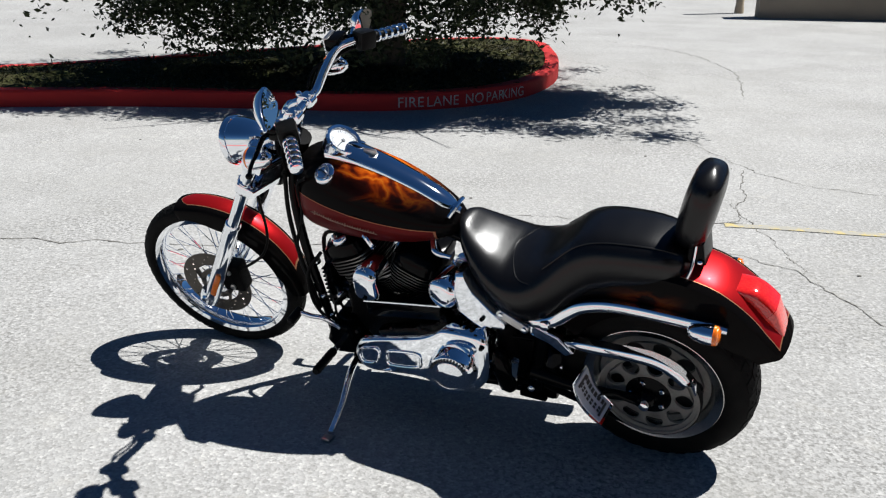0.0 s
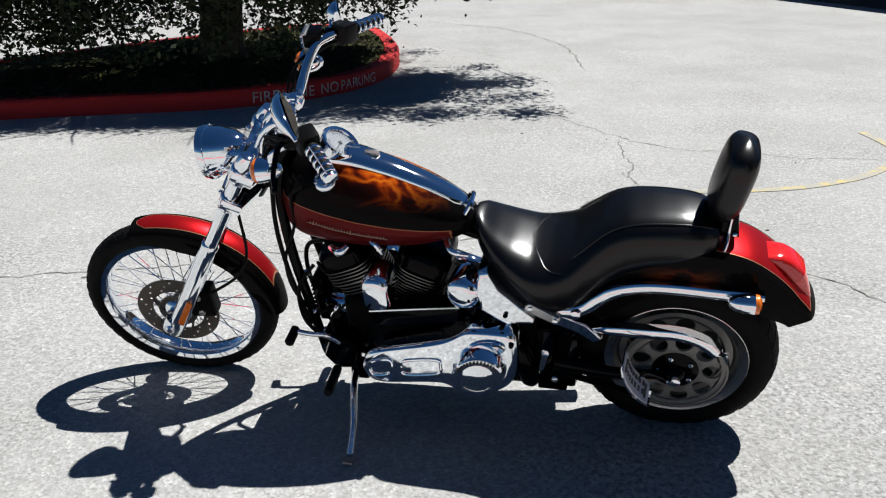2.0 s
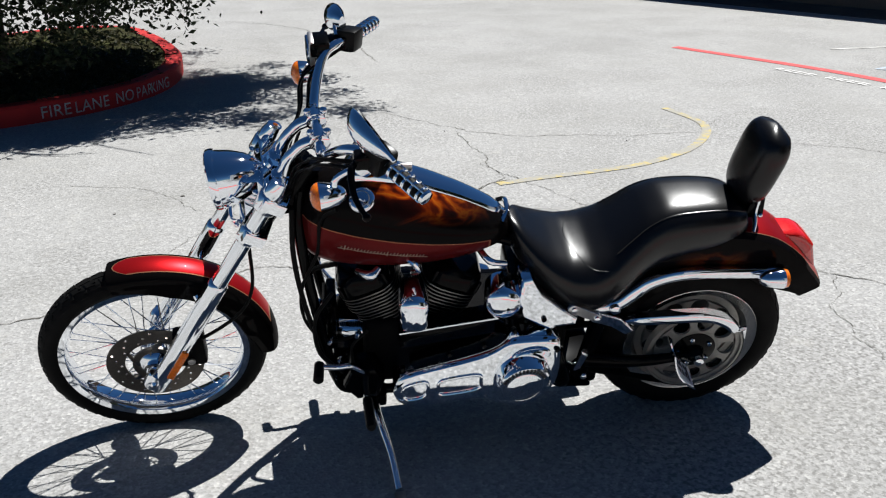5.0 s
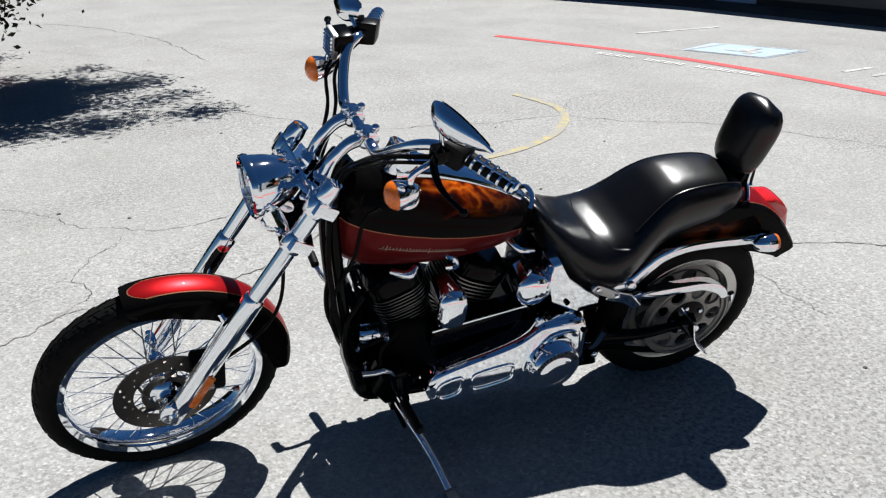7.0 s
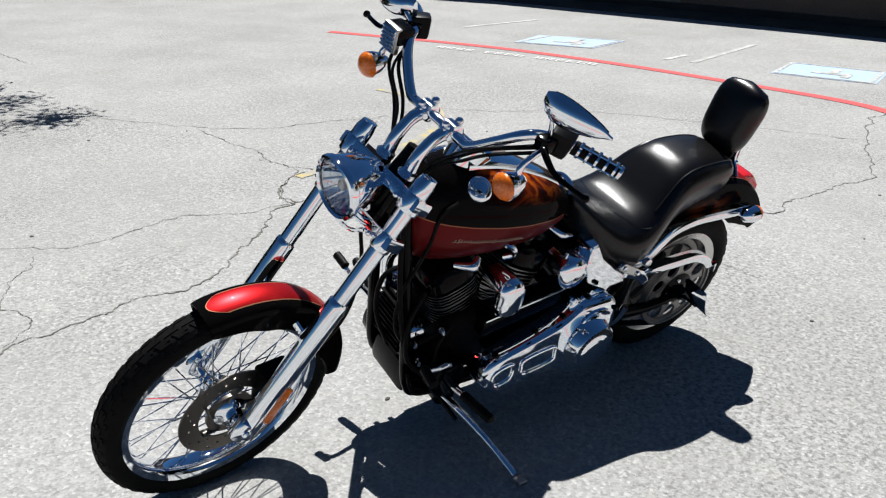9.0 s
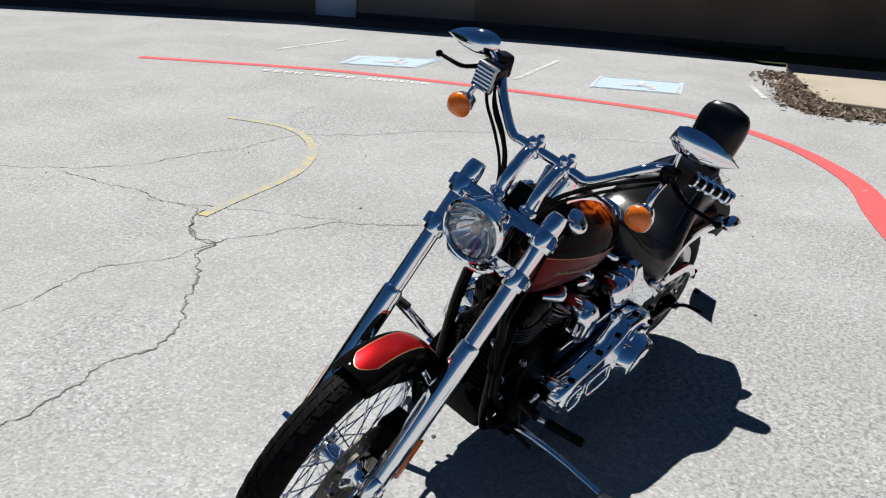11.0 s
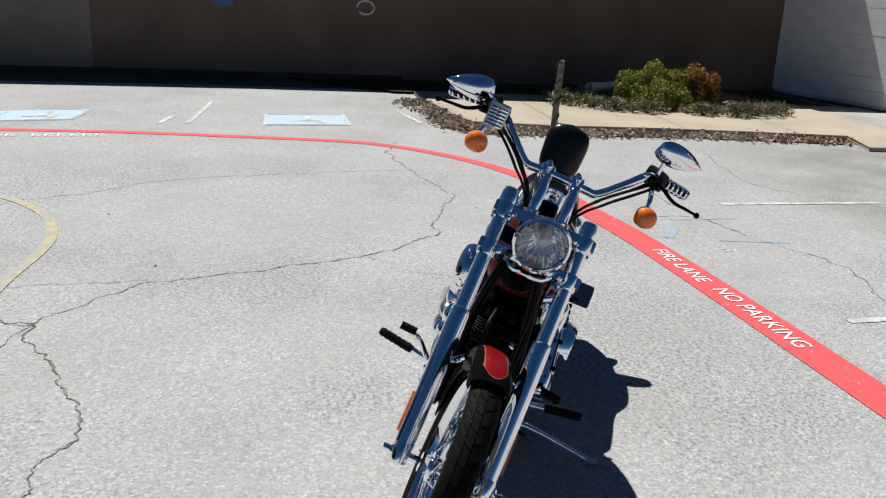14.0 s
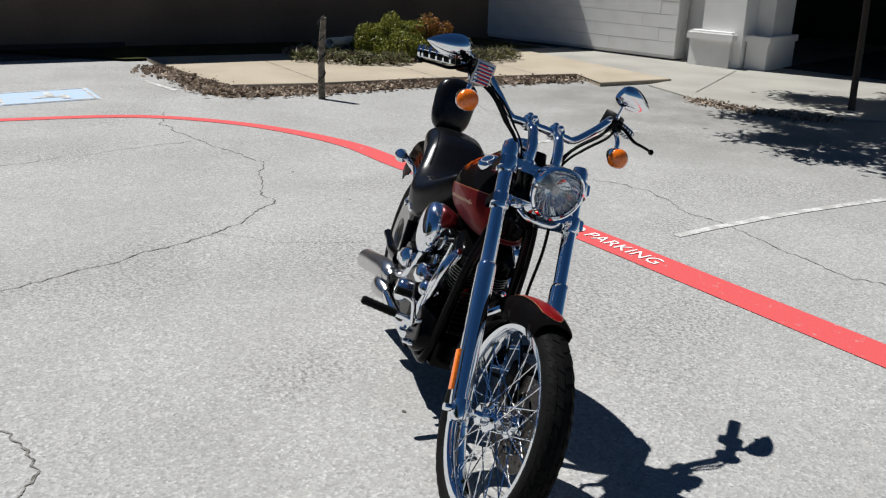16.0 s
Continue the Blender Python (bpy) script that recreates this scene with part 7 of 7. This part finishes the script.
for t, w in ((0.16, 0.030), (0.86, 0.030)):
    c = plate_top.lerp(plate_low, t) - pn * (0.020 * math.sin(math.pi * t) - 0.0052)
    h = 0.004
    rings(bm, [[c + pw * a * w + pd * b * h + pn * d for a, b in ((-1, -1), (1, -1), (1, 1), (-1, 1))] for d in (-0.001, 0.0008)])
for side in (-0.024, 0.004, 0.016):
    for t in np.linspace(0.2, 0.8, 7):
        c = plate_top.lerp(plate_low, t) - pn * (0.020 * math.sin(math.pi * t) - 0.0052) + pw * side
        w, h = (0.009, 0.0055) if side < 0 else (0.004, 0.0045)
        rings(bm, [[c + pw * a * w + pd * b * h + pn * d for a, b in ((-1, -1), (1, -1), (1, 1), (-1, 1))] for d in (-0.001, 0.0008)])
part("plate_bars", bm, INK, plate)["kind"] = "stuff"
bm = bmesh.new()
tube(bm, [plate_top.lerp(plate_low, 0.6) - pn * 0.022, (0.115, 0.22, 0.37), (0.05, 0.165, 0.305)], 0.007, 10)
part("plate_bracket", bm, BLACK, plate)

# rear shock, passenger peg and undercarriage
bm = bmesh.new()
slab(bm, closed([(0.492, 0.552), (0.480, 0.566), (0.462, 0.563), (0.392, 0.527), (0.380, 0.512), (0.388, 0.498), (0.404, 0.500), (0.480, 0.536)], 4), 0.176, 0.190, 0.005)
bracket = part("peg_bracket", bm, SATIN, bike, "short polished bracket of the passenger peg")
for x, z in ((0.473, 0.551), (0.396, 0.512)):
    part("bracket_bolt", lathe(bmesh.new(), [(0.186, 0.010), (0.196, 0.009), (0.198, 0.004)], (x, 0, z), (0, 1, 0), 14), CHROME, bracket)
bm = bmesh.new()
lathe(bm, [(0, 0.020), (0.02, 0.034), (0.14, 0.034), (0.16, 0.020)], (0.47, 0.17, 0.235), (0.35, 0, 1), 20)
part("passenger_peg_mount", bm, BLACK, bike)
bm = bmesh.new()
tube(bm, [(0.455, 0.16, 0.30), (0.44, 0.20, 0.33), (0.425, 0.215, 0.40)], [0.012, 0.011, 0.013], 10)
ball(bm, (0.46, 0.165, 0.275), 0.014, u=12, v=8)
ball(bm, (0.40, 0.165, 0.255), 0.012, u=12, v=8)
part("passenger_peg", bm, CHROME, bike)
bm = bmesh.new()
block(bm, (0.36, 0.10, 0.180), (0.46, 0.140, 0.200), 0.008)
block(bm, (0.33, -0.15, 0.165), (1.02, 0.11, 0.23), 0.02)
part("under_tray", bm, BLACK, bike)
bm = bmesh.new()
slab(bm, [(0.395, 0.505), (0.300, 0.470), (0.250, 0.420), (0.275, 0.405), (0.330, 0.440), (0.40, 0.462)], 0.115, 0.15, 0.008)
part("pivot_cover", bm, CHROME, bike, "chrome swing arm pivot cover")

# right side: air cleaner and exhaust
bm = bmesh.new()
lathe(bm, [(0.10, 0.060), (0.15, 0.078), (0.185, 0.080), (0.205, 0.072), (0.216, 0.050), (0.220, 0.002)], (0.955, 0, 0.600), (0, -1, 0), 36)
bmesh.ops.transform(bm, matrix=Matrix.Translation((0.955, 0, 0.6)) @ Matrix.Diagonal((1.05, 1, 1.25, 1)) @ Matrix.Translation((-0.955, 0, -0.6)), verts=bm.verts)
part("air_cleaner", bm, CHROME, bike, "teardrop chrome air cleaner cover")
bm = bmesh.new()
slab(bm, closed([(1.06, 0.27), (1.08, 0.36), (1.02, 0.44), (0.90, 0.44), (0.84, 0.36), (0.88, 0.26)], 4), -0.12, -0.185, 0.018)
part("cam_cover", bm, BLACK, bike, "black cam cover")
bm = bmesh.new()
slab(bm, closed([(0.80, 0.25), (0.82, 0.40), (0.70, 0.44), (0.56, 0.42), (0.52, 0.30), (0.62, 0.24)], 4), -0.12, -0.160, 0.014)
part("gearbox_cover", bm, BLACK, bike)
for start, low, end in (((1.115, -0.060, 0.600), 0.235, (0.56, -0.205, 0.225)), ((0.800, -0.070, 0.600), 0.300, (0.24, -0.240, 0.225))):
    bm = bmesh.new()
    x0 = start[0]
    tube(bm, [start, (x0 + 0.055, -0.12, 0.575), (x0 + 0.050, -0.150, 0.47), (x0 - 0.05, -0.160, low + 0.05), (x0 - 0.20, -0.178, low), (0.60, -0.200, low)], 0.020, 16)
    pipe = part("exhaust_pipe", bm, CHROME, bike, "chrome exhaust pipe sweeping back")
    bm = bmesh.new()
    tube(bm, [(0.68, -0.196, low), (0.65, -0.199, low), (0.62, -0.203, low), Vector((0.60, -0.206, low)).lerp(end, 0.5), end], [0.022, 0.034, 0.041, 0.043, 0.043], 24, 3)
    part("muffler", bm, SATIN, pipe)
bm = bmesh.new()
lathe(bm, [(0.12, 0.040), (0.205, 0.040), (0.214, 0.034), (0.219, 0.018), (0.220, 0.002)], (0.900, 0, 0.335), (0, -1, 0), 28)
part("timer_cover", bm, CHROME, bike, "round chrome timer cover")
bm = bmesh.new()
lathe(bm, [(-0.06, 0.030), (-0.05, 0.036), (0.06, 0.036), (0.072, 0.028), (0.076, 0.004)], (0.745, -0.180, 0.410), (1, -0.1, 0.25), 24)
part("chrome_canister", bm, CHROME, bike)
# hoses and fittings before the engine
for pts, r in (([(1.20, 0.095, 0.58), (1.255, 0.12, 0.50), (1.25, 0.135, 0.38), (1.18, 0.14, 0.30)], 0.007), ([(1.18, -0.02, 0.60), (1.265, -0.03, 0.56), (1.275, -0.02, 0.44), (1.23, 0.0, 0.33)], 0.008), ([(1.10, 0.13, 0.45), (1.15, 0.145, 0.40), (1.14, 0.15, 0.30)], 0.005), ([(1.22, 0.12, 0.30), (1.19, 0.135, 0.225), (1.10, 0.14, 0.21)], 0.006)):
    part("engine_hose", tube(bmesh.new(), pts, r, 8), GRIPRUB, bike, "black rubber engine hose")
for q, r in (((1.245, 0.075, 0.52), 0.016), ((1.215, 0.118, 0.405), 0.009), ((1.19, 0.125, 0.335), 0.008), ((1.13, 0.128, 0.435), 0.010), ((1.205, 0.120, 0.262), 0.008)):
    part("hose_fitting", lathe(bmesh.new(), [(-0.012, r * 0.8), (-0.006, r), (0.006, r), (0.012, r * 0.6)], q, (0.4, 1, 0), 12), CHROME, bike)
bm = bmesh.new()
lathe(bm, [(0.0, 0.03), (0.07, 0.03), (0.075, 0.024)], (0.93, -0.15, 0.22), (1, 0, 0.1), 18)
part("chrome_fitting", bm, CHROME, bike)
